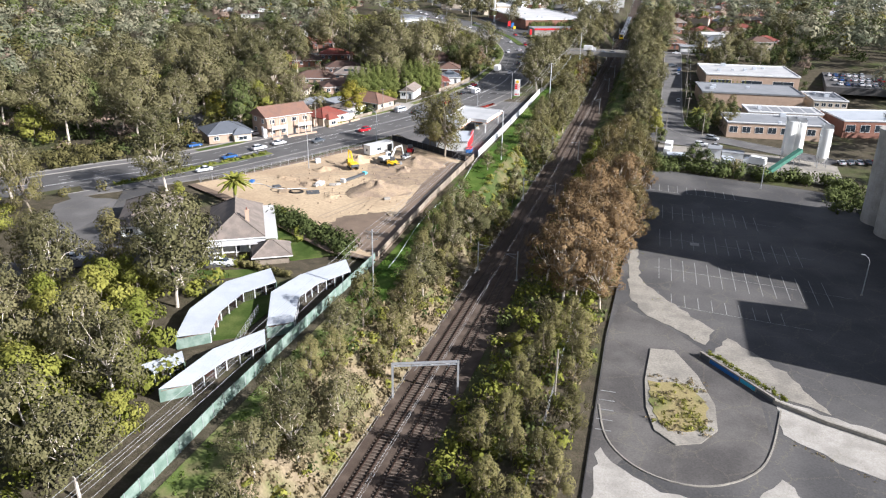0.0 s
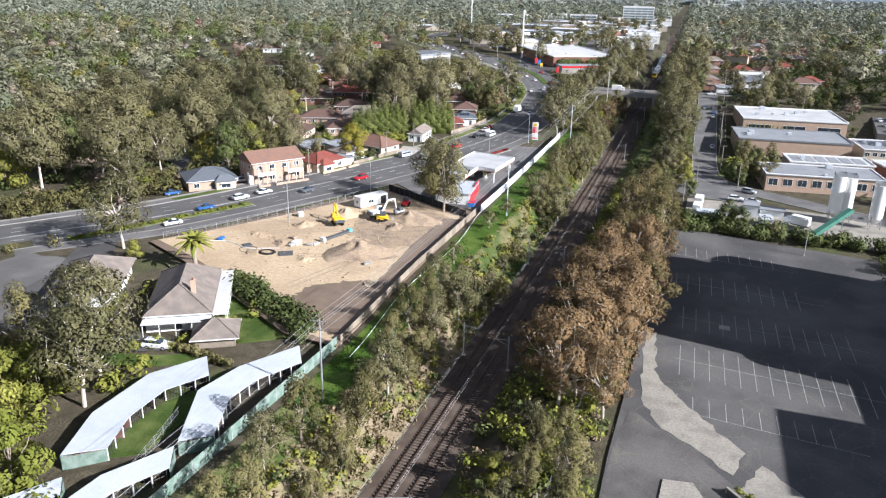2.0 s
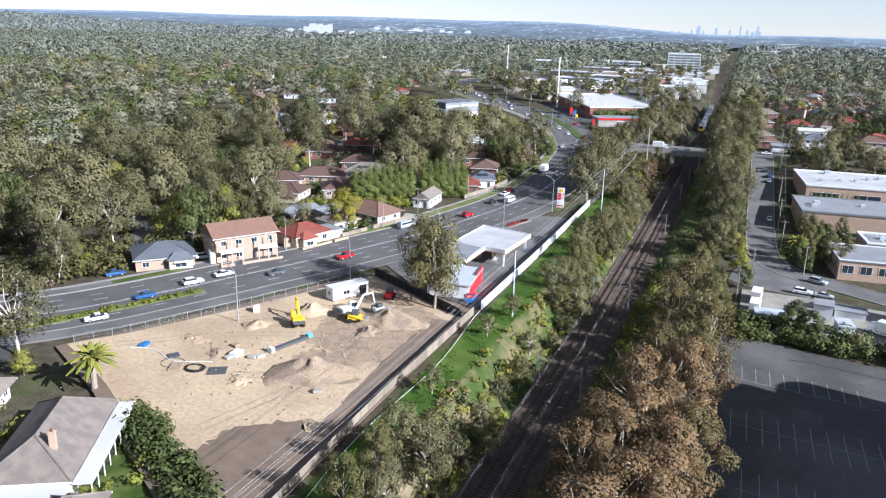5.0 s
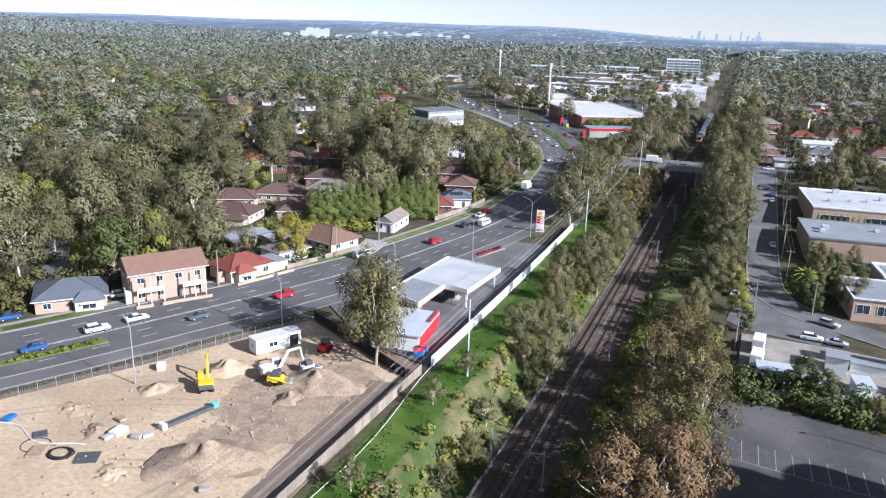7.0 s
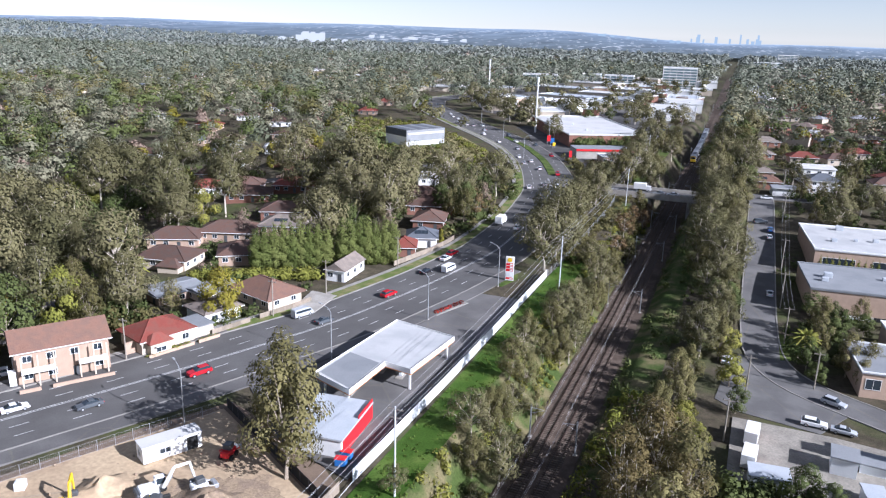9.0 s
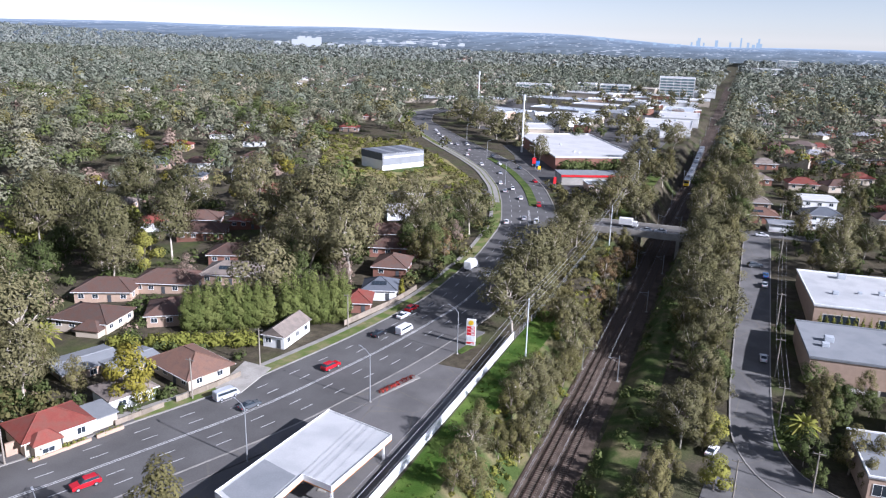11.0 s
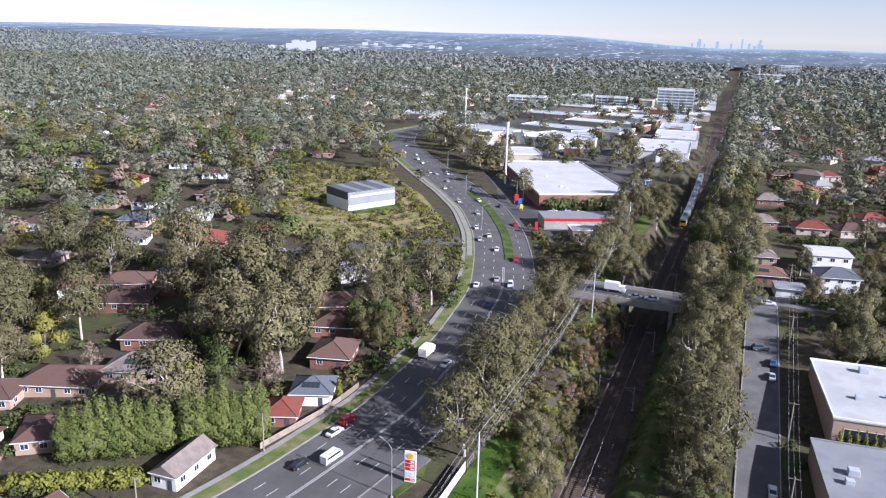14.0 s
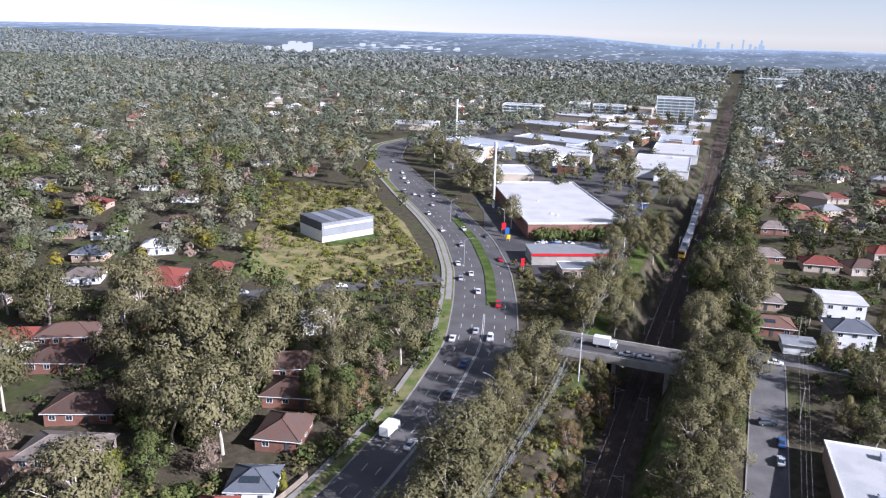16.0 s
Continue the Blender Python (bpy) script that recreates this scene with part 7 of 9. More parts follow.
# ---- yard behind the car park ----
tagged(sheet("yard_slab", [(4.0, 241), (4.6, 270), (22, 269.5), (44, 266), (60, 258), (58, 234), (34, 239)], 0.14, M["lot_concrete"], z=-8.95), "pale concrete yard of a batching plant", "yard", kind="structure")
for i, (x, y, h) in enumerate(((44.6, 259.0, 13.5), (47.6, 260.6, 13.0), (54.6, 255.8, 12.5))):
    s = empty("cement_silo", pose(x, y, -8.8), "slim white steel cement silo on legs", "silo", "cement silos")
    bm = bmesh.new()
    bmesh.ops.create_cone(bm, cap_ends=True, segments=24, radius1=1.75, radius2=1.75, depth=h - 3, matrix=Matrix.Translation((0, 0, 3 + (h - 3) / 2)))
    bmesh.ops.create_cone(bm, cap_ends=True, segments=24, radius1=0.4, radius2=1.75, depth=1.6, matrix=Matrix.Translation((0, 0, 2.2)))
    part("drum", bm, M["white"], s)
    part("top_rail", boxes((-1.5, 1.5, -1.5, -1.42, h, h + 1.0), (-1.5, 1.5, 1.42, 1.5, h, h + 1.0), (-1.5, -1.42, -1.4, 1.4, h, h + 1.0), (1.42, 1.5, -1.4, 1.4, h, h + 1.0)), M["steel"], s)
    for a, b in ((-1.3, -1.3), (1.3, -1.3), (1.3, 1.3), (-1.3, 1.3)):
        part("leg", boxes((a - 0.12, a + 0.12, b - 0.12, b + 0.12, -0.2, 3.6)), M["steel"], s)
cv = empty("green_conveyor", Matrix(), "inclined green covered conveyor", "conveyor")
bm = bmesh.new()
d = Vector((11.5, 12.0, 6.0))
bmesh.ops.create_cube(bm, size=1, matrix=Matrix.Translation((40.5, 240, -4.6)) @ d.to_track_quat("X", "Z").to_matrix().to_4x4() @ Matrix.Diagonal((d.length, 1.5, 1.1, 1)))
part("housing", bm, mat("dark_green_sheet", (0.05, 0.15, 0.11), 0.6), cv)
for k in (0.15, 0.5, 0.85):
    q = Vector((40.5, 240, -4.6)) + d * (k - 0.5)
    part("trestle", boxes((q.x - 0.1, q.x + 0.1, q.y - 0.1, q.y + 0.1, -9, q.z - 0.5)), M["steel"], cv)
for x, y, r, w, d_, h, m in ((10.5, 247.5, 4, 6, 4, 2.4, "metalroof"), (22.5, 258, -5, 4.0, 4.4, 3.0, "greyroof"), (28.5, 260, -5, 6.5, 4.0, 1.6, "greyroof"), (26, 248, 8, 3, 5, 2.2, "metalroof")):
    shed("yard_shed", x, y, r, w, d_, h, M[m], M["whitefence"], "small sheet-metal yard shed", "shed", z=-8.8, group="yard sheds")
tagged(sheet("verge_lawn", [(13.9, 303), (13.9, 330), (21, 330), (19.5, 306)], 0.16, M["lawn"], z=-9.1), "small front lawn beside the side street", "lawn", kind="structure")
tagged(sheet("crossover", [(13.9, 331), (13.9, 336), (21, 335.5), (21, 330.5)], 0.17, M["concrete"], z=-8.6), "concrete driveway crossover", "driveway", kind="structure")

# ---- poles, lamps, masts and wires ----


def pole(x, y, h, label, material="timberpole", arms=(1.1,), r=0.17, z=None, group="power poles", rot=0):
    z = land(x, y) if z is None else z
    top = empty("power_pole", pose(x, y, z, 0, 0, rot), label, "power pole", group)
    part("shaft", rod(bmesh.new(), (0, 0, -0.8), (0, 0, h), r, r * 0.7, 10), M[material], top)
    for i, w in enumerate(arms):
        zz = h - 0.5 - i * 1.3
        arm = part("crossarm", boxes((-w, w, -0.07, 0.07, zz, zz + 0.14)), M["timberpole"], top)
        for k in (-0.9, 0.0, 0.9):
            part("insulator", rod(bmesh.new(), (k * w, 0, zz + 0.14), (k * w, 0, zz + 0.36), 0.06, 0.05, 6), M["darksteel"], arm)
    return top


def lamp(x, y, rot, h=11.5, reach=2.6, label="tall grey street lamp with a long bent arm", z=None):
    z = land(x, y) if z is None else z
    top = empty("street_lamp", pose(x, y, z, 0, 0, rot), label, "street lamp", "street lamps")
    part("pole", rod(bmesh.new(), (0, 0, -0.5), (0, 0, h - 1.2), 0.13, 0.08, 10), M["steel"], top)
    bm = bmesh.new()
    limb(bm, [(0, 0, h - 1.2), (reach * 0.35, 0, h - 0.45), (reach, 0, h)], 0.08, 0.05, 6)
    part("arm", bm, M["steel"], top)
    part("lantern", boxes((reach - 0.1, reach + 0.75, -0.17, 0.17, h - 0.08, h + 0.1), bevel=0.05), M["steel"], top)
    part("base", boxes((-0.22, 0.22, -0.22, 0.22, -0.4, 0.25)), M["concrete"], top)
    return top


WP = [(-43.9, 114.6, 13.5), (-40.4, 213.2, 14.5), (-40.2, 313.3, 14.5), (-38.0, 409.8, 14.0), (-42.9, 511.5, 13.5)]
for x, y, h in WP:
    pole(x, y, h, "tall pale power pole on the railway bank", "whitefence" if y > 200 else "steel", (1.2, 1.0), 0.16)
for x, y in ((-95.8, 264.6), (-92.7, 283.2), (-86.0, 311.2), (-108.5, 232.5)):
    pole(x, y, 9.0, "grey timber power pole on the footpath", arms=(1.0,))
for x, y, h in ((6.7, 279.7, 9.5), (3.3, 260.1, 8.5), (20.1, 290.2, 8.5), (14.6, 337.1, 10.0), (15.2, 365, 10), (16.2, 410, 10), (17.2, 455, 10), (15.0, 314, 9.5)):
    pole(x, y, h, "grey timber power pole beside the side street", arms=(1.1,))
for x, y in ((-7.2, 146.3), (-9.0, 100)):
    pole(x, y, 8.0, "grey timber pole in the tree belt", arms=())
lamp(-80.6, 216.4, 150)
lamp(-90.0, 186.8, 150)
lamp(-72.0, 250.0, 165)
lamp(-62.8, 278.3, 160)
lamp(-55.3, 308.0, 160)
lamp(-53.0, 383, 175)
lamp(-53.5, 345, 175)
lamp(-100.5, 489, 20)
lamp(-131, 552, 30)
lamp(-168, 620, 30)
lamp(-102, 545, 200)
lamp(33.5, 224.0, 200, 9.5, 1.2, "leaning floodlight pole beside the car park", z=-8.8)
lamp(45.1, 153.3, 160, 8.5, 1.0, "floodlight pole in the car park", z=-8.7)
for x, y, h in ((-122, 590, 34), (-220, 790, 36)):
    ms = empty("phone_mast", pose(x, y, 1.0), "tall slim white phone mast", "mast", "phone masts")
    part("shaft", rod(bmesh.new(), (0, 0, -1), (0, 0, h), 0.65, 0.45, 12), M["white"], ms)
    part("antenna_ring", rod(bmesh.new(), (0, 0, h - 3), (0, 0, h), 0.9, 0.9, 12), M["whitefence"], ms)


def wires(name, a, b, offs, sag, label, r=0.02):
    top = empty(name, Matrix(), label, "wires")
    A, B = Vector(a), Vector(b)
    d = (B - A)
    n = Vector((d.y, -d.x, 0)).normalized()
    for o, dz in offs:
        bm = bmesh.new()
        pts = []
        for i in range(13):
            u = i / 12
            p = A.lerp(B, u) + n * o + Vector((0, 0, dz - 4 * sag * u * (1 - u)))
            pts.append(p)
        limb(bm, pts, r, r, 4)
        part("wire", bm, M["wire"], top)
    return top


tops = [(x, y, land(x, y) + h) for x, y, h in WP]
tops = [(-48.0, 20, 9.0)] + tops
for a, b in zip(tops, tops[1:]):
    wires("overhead_wires", a, b, ((-1.08, -0.1), (0, -0.1), (1.08, -0.1), (-0.9, -1.4), (0.9, -1.4)), 1.1, "bundle of overhead power lines along the bank", 0.022)
wl = [(15.0, 314, 0), (14.6, 337.1, 0), (15.2, 365, 0), (16.2, 410, 0), (17.2, 455, 0)]
wl = [(x, y, land(x, y) + 9.4) for x, y, _ in wl]
for a, b in zip(wl, wl[1:]):
    wires("overhead_wires", a, b, ((-1.0, 0), (0, 0), (1.0, 0)), 0.5, "overhead power lines along the side street")

# railway masts, gantry, contact wires


def mast(y, side, label="slim steel railway mast with a bracket arm"):
    x, z = railx(y) + side * 4.6, lerp(y, RAIL_Z)
    top = empty("railway_mast", pose(x, y, z), label, "railway mast", "railway masts")
    part("post", boxes((-0.11, 0.11, -0.11, 0.11, -0.5, 6.8)), M["steel"], top)
    bm = bmesh.new()
    rod(bm, (0, 0, 6.2), (-side * 2.6, 0, 6.0), 0.05, 0.05, 6)
    rod(bm, (0, 0, 5.0), (-side * 2.4, 0, 6.0), 0.04, 0.04, 6)
    part("bracket", bm, M["steel"], top)
    part("footing", boxes((-0.35, 0.35, -0.35, 0.35, -0.5, 0.3)), M["concrete"], top)


for i, y in enumerate((145, 196, 247, 325, 374, 412)):
    mast(y, 1)
    mast(y + 3, -1)
for y in (470, 520, 575, 640, 700, 770, 840):
    mast(y, 1)
    mast(y, -1)
gz = lerp(97, RAIL_Z)
gt = empty("signal_gantry", pose(railx(97) - 0.1, 97, gz, 0, 0, 21), "grey steel portal gantry over both tracks", "gantry")
for s, hh in ((-5.0, 6.4), (5.2, 6.4)):
    part("leg", boxes((s - 0.16, s + 0.16, -0.16, 0.16, -0.5, hh)), M["steel"], gt)
part("beam", boxes((-5.0, 5.2, -0.14, 0.14, 6.1, 6.4), (-5.0, 5.2, -0.14, 0.14, 5.75, 5.85)), M["steel"], gt)
bm = bmesh.new()
for k in range(8):
    a, b = -4.9 + k * 1.26, -4.9 + (k + 1) * 1.26
    rod(bm, (a, 0, 5.8 if k % 2 else 6.2), (b, 0, 6.2 if k % 2 else 5.8), 0.05, 0.05, 5)
part("lattice", bm, M["steel"], gt)
for a in (-1.0, 2.4, 4.0):
    part("dropper", rod(bmesh.new(), (a, 0, 5.8), (a - 0.6, 0, 4.9), 0.05, 0.05, 5), M["steel"], gt)
cw = empty("contact_wires", Matrix(), "overhead contact and catenary wires above the tracks", "wires")
for off in (-2.0, 2.0):
    for zz in (5.4, 6.2):
        bm = bmesh.new()
        pts = [(railx(y) + off, y, lerp(y, RAIL_Z) + zz - (0.35 * math.sin(math.pi * ((y - 20) % 50) / 50) if zz > 6 else 0)) for y in range(20, 600, 10)]
        limb(bm, pts, 0.016, 0.016, 3)
        part("wire", bm, M["wire"], cw)
bp_ = empty("cable_pipe", Matrix(), "white cable pipe along the grassy bank", "pipe")
bm = bmesh.new()
limb(bm, [(-46.6 + 0.8 * math.sin(y * 0.11), y, land(-46.6, y) + 0.5) for y in range(128, 226, 5)], 0.045, 0.045, 5)
part("pipe", bm, M["whitefence"], bp_)

# passenger train standing on the far track
for i in range(6):
    y0 = 560 + i * 20.6
    yc = y0 + 10
    tr = empty("train_carriage", pose(railx(yc) - 2.0, yc, lerp(yc, RAIL_Z) + 0.45, math.degrees(math.atan((lerp(y0 + 20, RAIL_Z) - lerp(y0, RAIL_Z)) / 20)), 0, math.degrees(-math.atan((railx(y0 + 20) - railx(y0)) / 20))), "silver double-deck train carriage" + (" with a yellow cab front" if i == 0 else ""), "train carriage", "train")
    part("body", boxes((-1.5, 1.5, -10, 10, 0.9, 4.2), bevel=0.25), M["steel"], tr)
    part("window_strip", boxes((-1.53, 1.53, -8.5, 8.5, 1.4, 1.95)), M["glass"], tr)
    part("window_strip", boxes((-1.53, 1.53, -8.5, 8.5, 2.9, 3.45)), M["glass"], tr)
    for b in (-7, 7):
        part("bogie", boxes((-1.2, 1.2, b - 1.4, b + 1.4, 0.05, 0.9)), M["black"], tr)
    part("roof_unit", boxes((-0.9, 0.9, -3, 3, 4.2, 4.45), bevel=0.1), M["greyroof"], tr)
    if i == 0:
        part("cab_front", boxes((-1.45, 1.45, -10.2, -9.95, 0.9, 3.9), bevel=0.1), M["yellow"], tr)
        part("windscreen", boxes((-1.2, 1.2, -10.26, -10.204, 2.4, 3.4)), M["glass"], tr)

# ---- vehicles ----


def profile_body(bm, prof, hw, inset=0.06):
    """A body from a side profile (x, z), with slightly tucked sides."""
    n = len(prof)
    zs = [z for _, z in prof]
    zmin, zmax = min(zs), max(zs)
    L = [bm.verts.new((x, -hw + inset * abs(2 * (z - zmin) / (zmax - zmin) - 0.8), z)) for x, z in prof]
    R = [bm.verts.new((x, hw - inset * abs(2 * (z - zmin) / (zmax - zmin) - 0.8), z)) for x, z in prof]
    bm.faces.new(L[::-1])
    bm.faces.new(R)
    for i in range(n):
        j = (i + 1) % n
        bm.faces.new((L[i], L[j], R[j], R[i]))
    bmesh.ops.recalc_face_normals(bm, faces=bm.faces)
    es = [e for e in bm.edges if abs(e.verts[0].co.y - e.verts[1].co.y) < 0.3]
    bmesh.ops.bevel(bm, geom=es, offset=0.05, segments=1, affect="EDGES")
    return bm


def wheels(top, xs_, hw, r=0.33):
    for x in xs_:
        for s in (-1, 1):
            w = part("wheel", rod(bmesh.new(), (x, s * (hw - 0.2), r), (x, s * (hw + 0.01), r), r, r, 14), M["black"], top)
            part("rim", rod(bmesh.new(), (x, s * (hw - 0.02), r), (x, s * (hw + 0.025), r), r * 0.6, r * 0.6, 10), M["steel"], w)


def lights(top, xf, xr, z, hw):
    for s in (-1, 1):
        part("headlight", boxes((xf - 0.12, xf + 0.02, s * hw * 0.72 - 0.16, s * hw * 0.72 + 0.16, z, z + 0.14), bevel=0.02), M["glass"], top)
        part("tail_light", boxes((xr - 0.02, xr + 0.1, s * hw * 0.75 - 0.13, s * hw * 0.75 + 0.13, z + 0.05, z + 0.22), bevel=0.02), M["red"], top)


def car(col, kind):
    paint = M["carpaint"][col]
    if kind == "van":
        lab, L, hw, H = col + " passenger van with a long dark window band", 5.2, 0.95, 2.1
        body = [(-2.6, 0.3), (2.5, 0.3), (2.62, 0.55), (2.55, 1.0), (1.75, 1.95), (1.5, 2.08), (-2.45, 2.1), (-2.6, 1.9)]
        glass = [(-2.3, 1.2), (2.15, 1.2), (1.72, 1.82), (-2.3, 1.82)]
        ws = (-1.55, 1.6)
    elif kind == "suv":
        lab, L, hw, H = col + " sport utility car", 4.7, 0.93, 1.7
        body = [(-2.3, 0.35), (2.25, 0.35), (2.35, 0.6), (2.25, 0.95), (1.0, 1.08), (-2.3, 1.1), (-2.36, 0.7)]
        glass = [(-2.2, 1.04), (1.02, 1.04), (0.35, 1.60), (-1.9, 1.62)]
        ws = (-1.4, 1.42)
    else:
        lab, L, hw, H = col + " saloon car", 4.5, 0.88, 1.45
        body = [(-2.2, 0.3), (2.15, 0.3), (2.25, 0.5), (2.15, 0.74), (1.05, 0.92), (-1.6, 0.96), (-2.22, 0.9), (-2.27, 0.6)]
        glass = [(-1.75, 0.9), (1.12, 0.88), (0.35, 1.37), (-0.95, 1.39)]
        ws = (-1.32, 1.35)
    top = empty("van" if kind == "van" else "car", Matrix(), lab + " on asphalt", "van" if kind == "van" else "car", "vehicles")
    part("body", profile_body(bmesh.new(), body, hw), paint, top)
    part("window_glass", profile_body(bmesh.new(), glass, hw - (0.10 if kind != "van" else -0.012), 0.16 if kind != "van" else 0.05), M["glass"], top)
    if kind != "van":
        a, b = glass[3], glass[2]
        part("roof", boxes((a[0] + 0.12, b[0] - 0.12, -hw + 0.24, hw - 0.24, a[1] - 0.02, a[1] + 0.06), bevel=0.03), paint, top)
        for s in (-1, 1):
            part("mirror", boxes((0.75, 0.92, s * (hw + 0.08) - 0.09, s * (hw + 0.08) + 0.09, 0.92, 1.06), bevel=0.03), paint, top)
    else:
        part("windscreen", profile_body(bmesh.new(), [(2.2, 1.1), (2.52, 1.1), (1.84, 1.9), (1.6, 1.9)], hw - 0.1), M["glass"], top)
        part("roof_rack", boxes((-1.8, 0.8, -0.7, -0.62, 2.12, 2.2), (-1.8, 0.8, 0.62, 0.7, 2.12, 2.2)), M["steel"], top)
    wheels(top, ws, hw, 0.36 if kind != "car" else 0.32)
    lights(top, body[2][0], body[-1][0], 0.62, hw)
    return top


def truck(col="white"):
    top = empty("truck", Matrix(), "white box truck on asphalt", "truck", "vehicles")
    part("cargo_box", boxes((-3.6, 1.2, -1.15, 1.15, 0.95, 3.3), bevel=0.05), M["white"], top)
    part("cab", profile_body(bmesh.new(), [(1.35, 0.5), (3.1, 0.5), (3.2, 1.1), (2.95, 2.3), (1.35, 2.35)], 1.05), M["carpaint"][col], top)
    part("windscreen", profile_body(bmesh.new(), [(2.4, 1.45), (3.16, 1.45), (3.02, 2.15), (2.4, 2.15)], 0.98), M["glass"], top)
    part("chassis", boxes((-3.5, 1.3, -0.5, 0.5, 0.5, 0.92)), M["darksteel"], top)
    wheels(top, (-2.3, 2.2), 1.05, 0.45)
    return top


FLEET = {}


def park(kind, col, x, y, rot, z):
    k = (kind, col)
    m = pose(x, y, z, 0, 0, rot)
    if k not in FLEET:
        FLEET[k] = truck(col) if kind == "truck" else car(col, kind)
        FLEET[k].matrix_world = m
        return FLEET[k]
    return copy_thing(FLEET[k], m)


def drive(kind, col, x, y):
    """A vehicle on the main road, headed as its lane runs."""
    i = min(range(1, len(MAIN) - 1), key=lambda k: (MAIN[k].x - x) ** 2 + (MAIN[k].y - y) ** 2)
    d = (MAIN[i + 1] - MAIN[i - 1]).normalized()
    off = (Vector((x, y)) - MAIN[i]).dot(Vector((d.y, -d.x)))
    a = math.degrees(math.atan2(d.y, d.x)) + (0 if off < 0 else 180)
    off = max(-9, min(9, off))
    lane = min((-8.6, -5.2, -1.9, 1.9, 5.2, 8.6), key=lambda v: abs(v - off))
    off = off * 0.5 + lane * 0.5
    p = Vector((x, y)) - MAIN[i]
    q = MAIN[i] + d * p.dot(d) + Vector((d.y, -d.x)) * off
    park(kind, col, q.x, q.y, a, land(MAIN[i].x, MAIN[i].y) + 0.155)


for k, c, x, y in (("van", "silver", -89.4, 267.5), ("car", "grey", -82.5, 266.0), ("suv", "red", -78.0, 288.6), ("car", "black", -77, 309.8), ("van", "white", -71.8, 314.3), ("car", "white", -75.6, 323.4), ("suv", "red", -78.5, 329.4), ("truck", "white", -72.6, 367.2), ("car", "white", -66, 364.0),
                   ("car", "grey", -66, 389), ("car", "white", -78.3, 420), ("car", "silver", -74, 428), ("suv", "white", -67.5, 425), ("car", "blue", -69.3, 406), ("car", "white", -85.5, 462), ("suv", "red", -75.1, 452),
                   ("car", "silver", -111, 515), ("car", "white", -104, 489), ("car", "white", -93.5, 480), ("car", "silver", -95.5, 473), ("car", "grey", -106, 533), ("car", "white", -131, 532), ("car", "white", -146, 561), ("car", "white", -171, 600), ("suv", "white", -179, 603), ("car", "silver", -166, 597), ("car", "white", -161, 600), ("suv", "grey", -131, 562), ("car", "red", -88.7, 502),
                   ("car", "grey", -100.5, 215.3), ("suv", "red", -92, 233.6), ("car", "white", -110.5, 209), ("car", "blue", -117, 190), ("suv", "white", -112.5, 201), ("car", "white", -112, 173), ("car", "white", -215, 660), ("car", "silver", -228, 690), ("car", "white", -205, 655), ("suv", "white", -196, 640), ("car", "grey", -240, 715), ("car", "white", -188, 628), ("car", "silver", -152, 580), ("car", "white", -120, 540)):
    drive(k, c, x, y)
park("truck", "white", -34.7, 431.0, 0, BRIDGE_Z + 0.01)
park("car", "silver", -28.1, 427.6, 180, BRIDGE_Z + 0.01)
park("car", "white", -23.0, 427.8, 180, BRIDGE_Z + 0.01)
for k, c, x, y, r in (("car", "white", 12.0, 345.0, 90), ("car", "blue", 12.2, 399.8, 90), ("suv", "grey", 9.0, 407, 20), ("car", "silver", 12.0, 392.5, 90), ("car", "white", 11.1, 440, 5), ("suv", "silver", 23.3, 283.7, -28), ("car", "white", 2.6, 297, 75)):
    park(k, c, x, y, r, land(9.3, y) + 0.14)
park("suv", "white", 19.0, 272.7, -5, -8.92)
park("car", "silver", 24.0, 272.0, -8, -8.92)
park("truck", "red", 8.0, 262.0, 84, -8.8)
park("truck", "red", 7.6, 253.5, 84, -8.8)
park("truck", "white", 34.0, 250.0, 150, -8.8)
for i in range(5):
    park("car", ("white", "silver", "white", "grey", "red")[i], 62 + i * 2.8, 262 + i * 1.0, 95, -8.9)
park("suv", "white", -77.6, 120.4, 10, land(-77, 120) + 0.13)
park("car", "black", -83.0, 119.6, 15, land(-83, 119.6) + 0.13)
park("car", "white", -107.3, 113.9, 10, land(-107, 114) + 0.13)
park("suv", "white", -124.0, 218.5, 55, -3.9)
park("car", "blue", -134.0, 199.0, 60, -3.9)
for i in range(7):
    park("car" if i % 2 else "suv", ("white", "silver", "blue", "white", "grey", "white", "red")[i], -50 + 2.8 * (i % 4), 716 - 7 * (i // 4), 92, land(-50, 712) + 0.15)
for x, y, c in ((-160, 428, "white"), (-131, 446, "white"), (-172, 410, "silver")):
    park("car", c, x, y, 40, land(x, y) + 0.2)

for i in range(22):
    park(("car", "suv")[i % 3 == 0], ("white", "silver", "grey", "red", "white", "blue", "black", "white")[i * 5 % 8], 80.5 + (i % 8) * 2.9, 372 + (i // 8) * 13.5 + (i % 8) * 0.4, 96, max(land(a, b) for a, b in ((74, 366), (80, 412), (112, 410), (104, 366))) + 0.165)
cr_ = random.Random(77)
for i in range(26):
    x, y = (-82 + i % 4 * 6.0 + cr_.uniform(0, 1), 531 + i // 4 * 3.4) if i < 12 else (-58 + (i - 12) % 2 * 7, 590 + (i - 12) // 2 * 9.5)
    park("car", cr_.choice(("white", "silver", "white", "grey", "red", "black", "blue")), x, y, 28 + cr_.choice((0, 180)), 1.2)
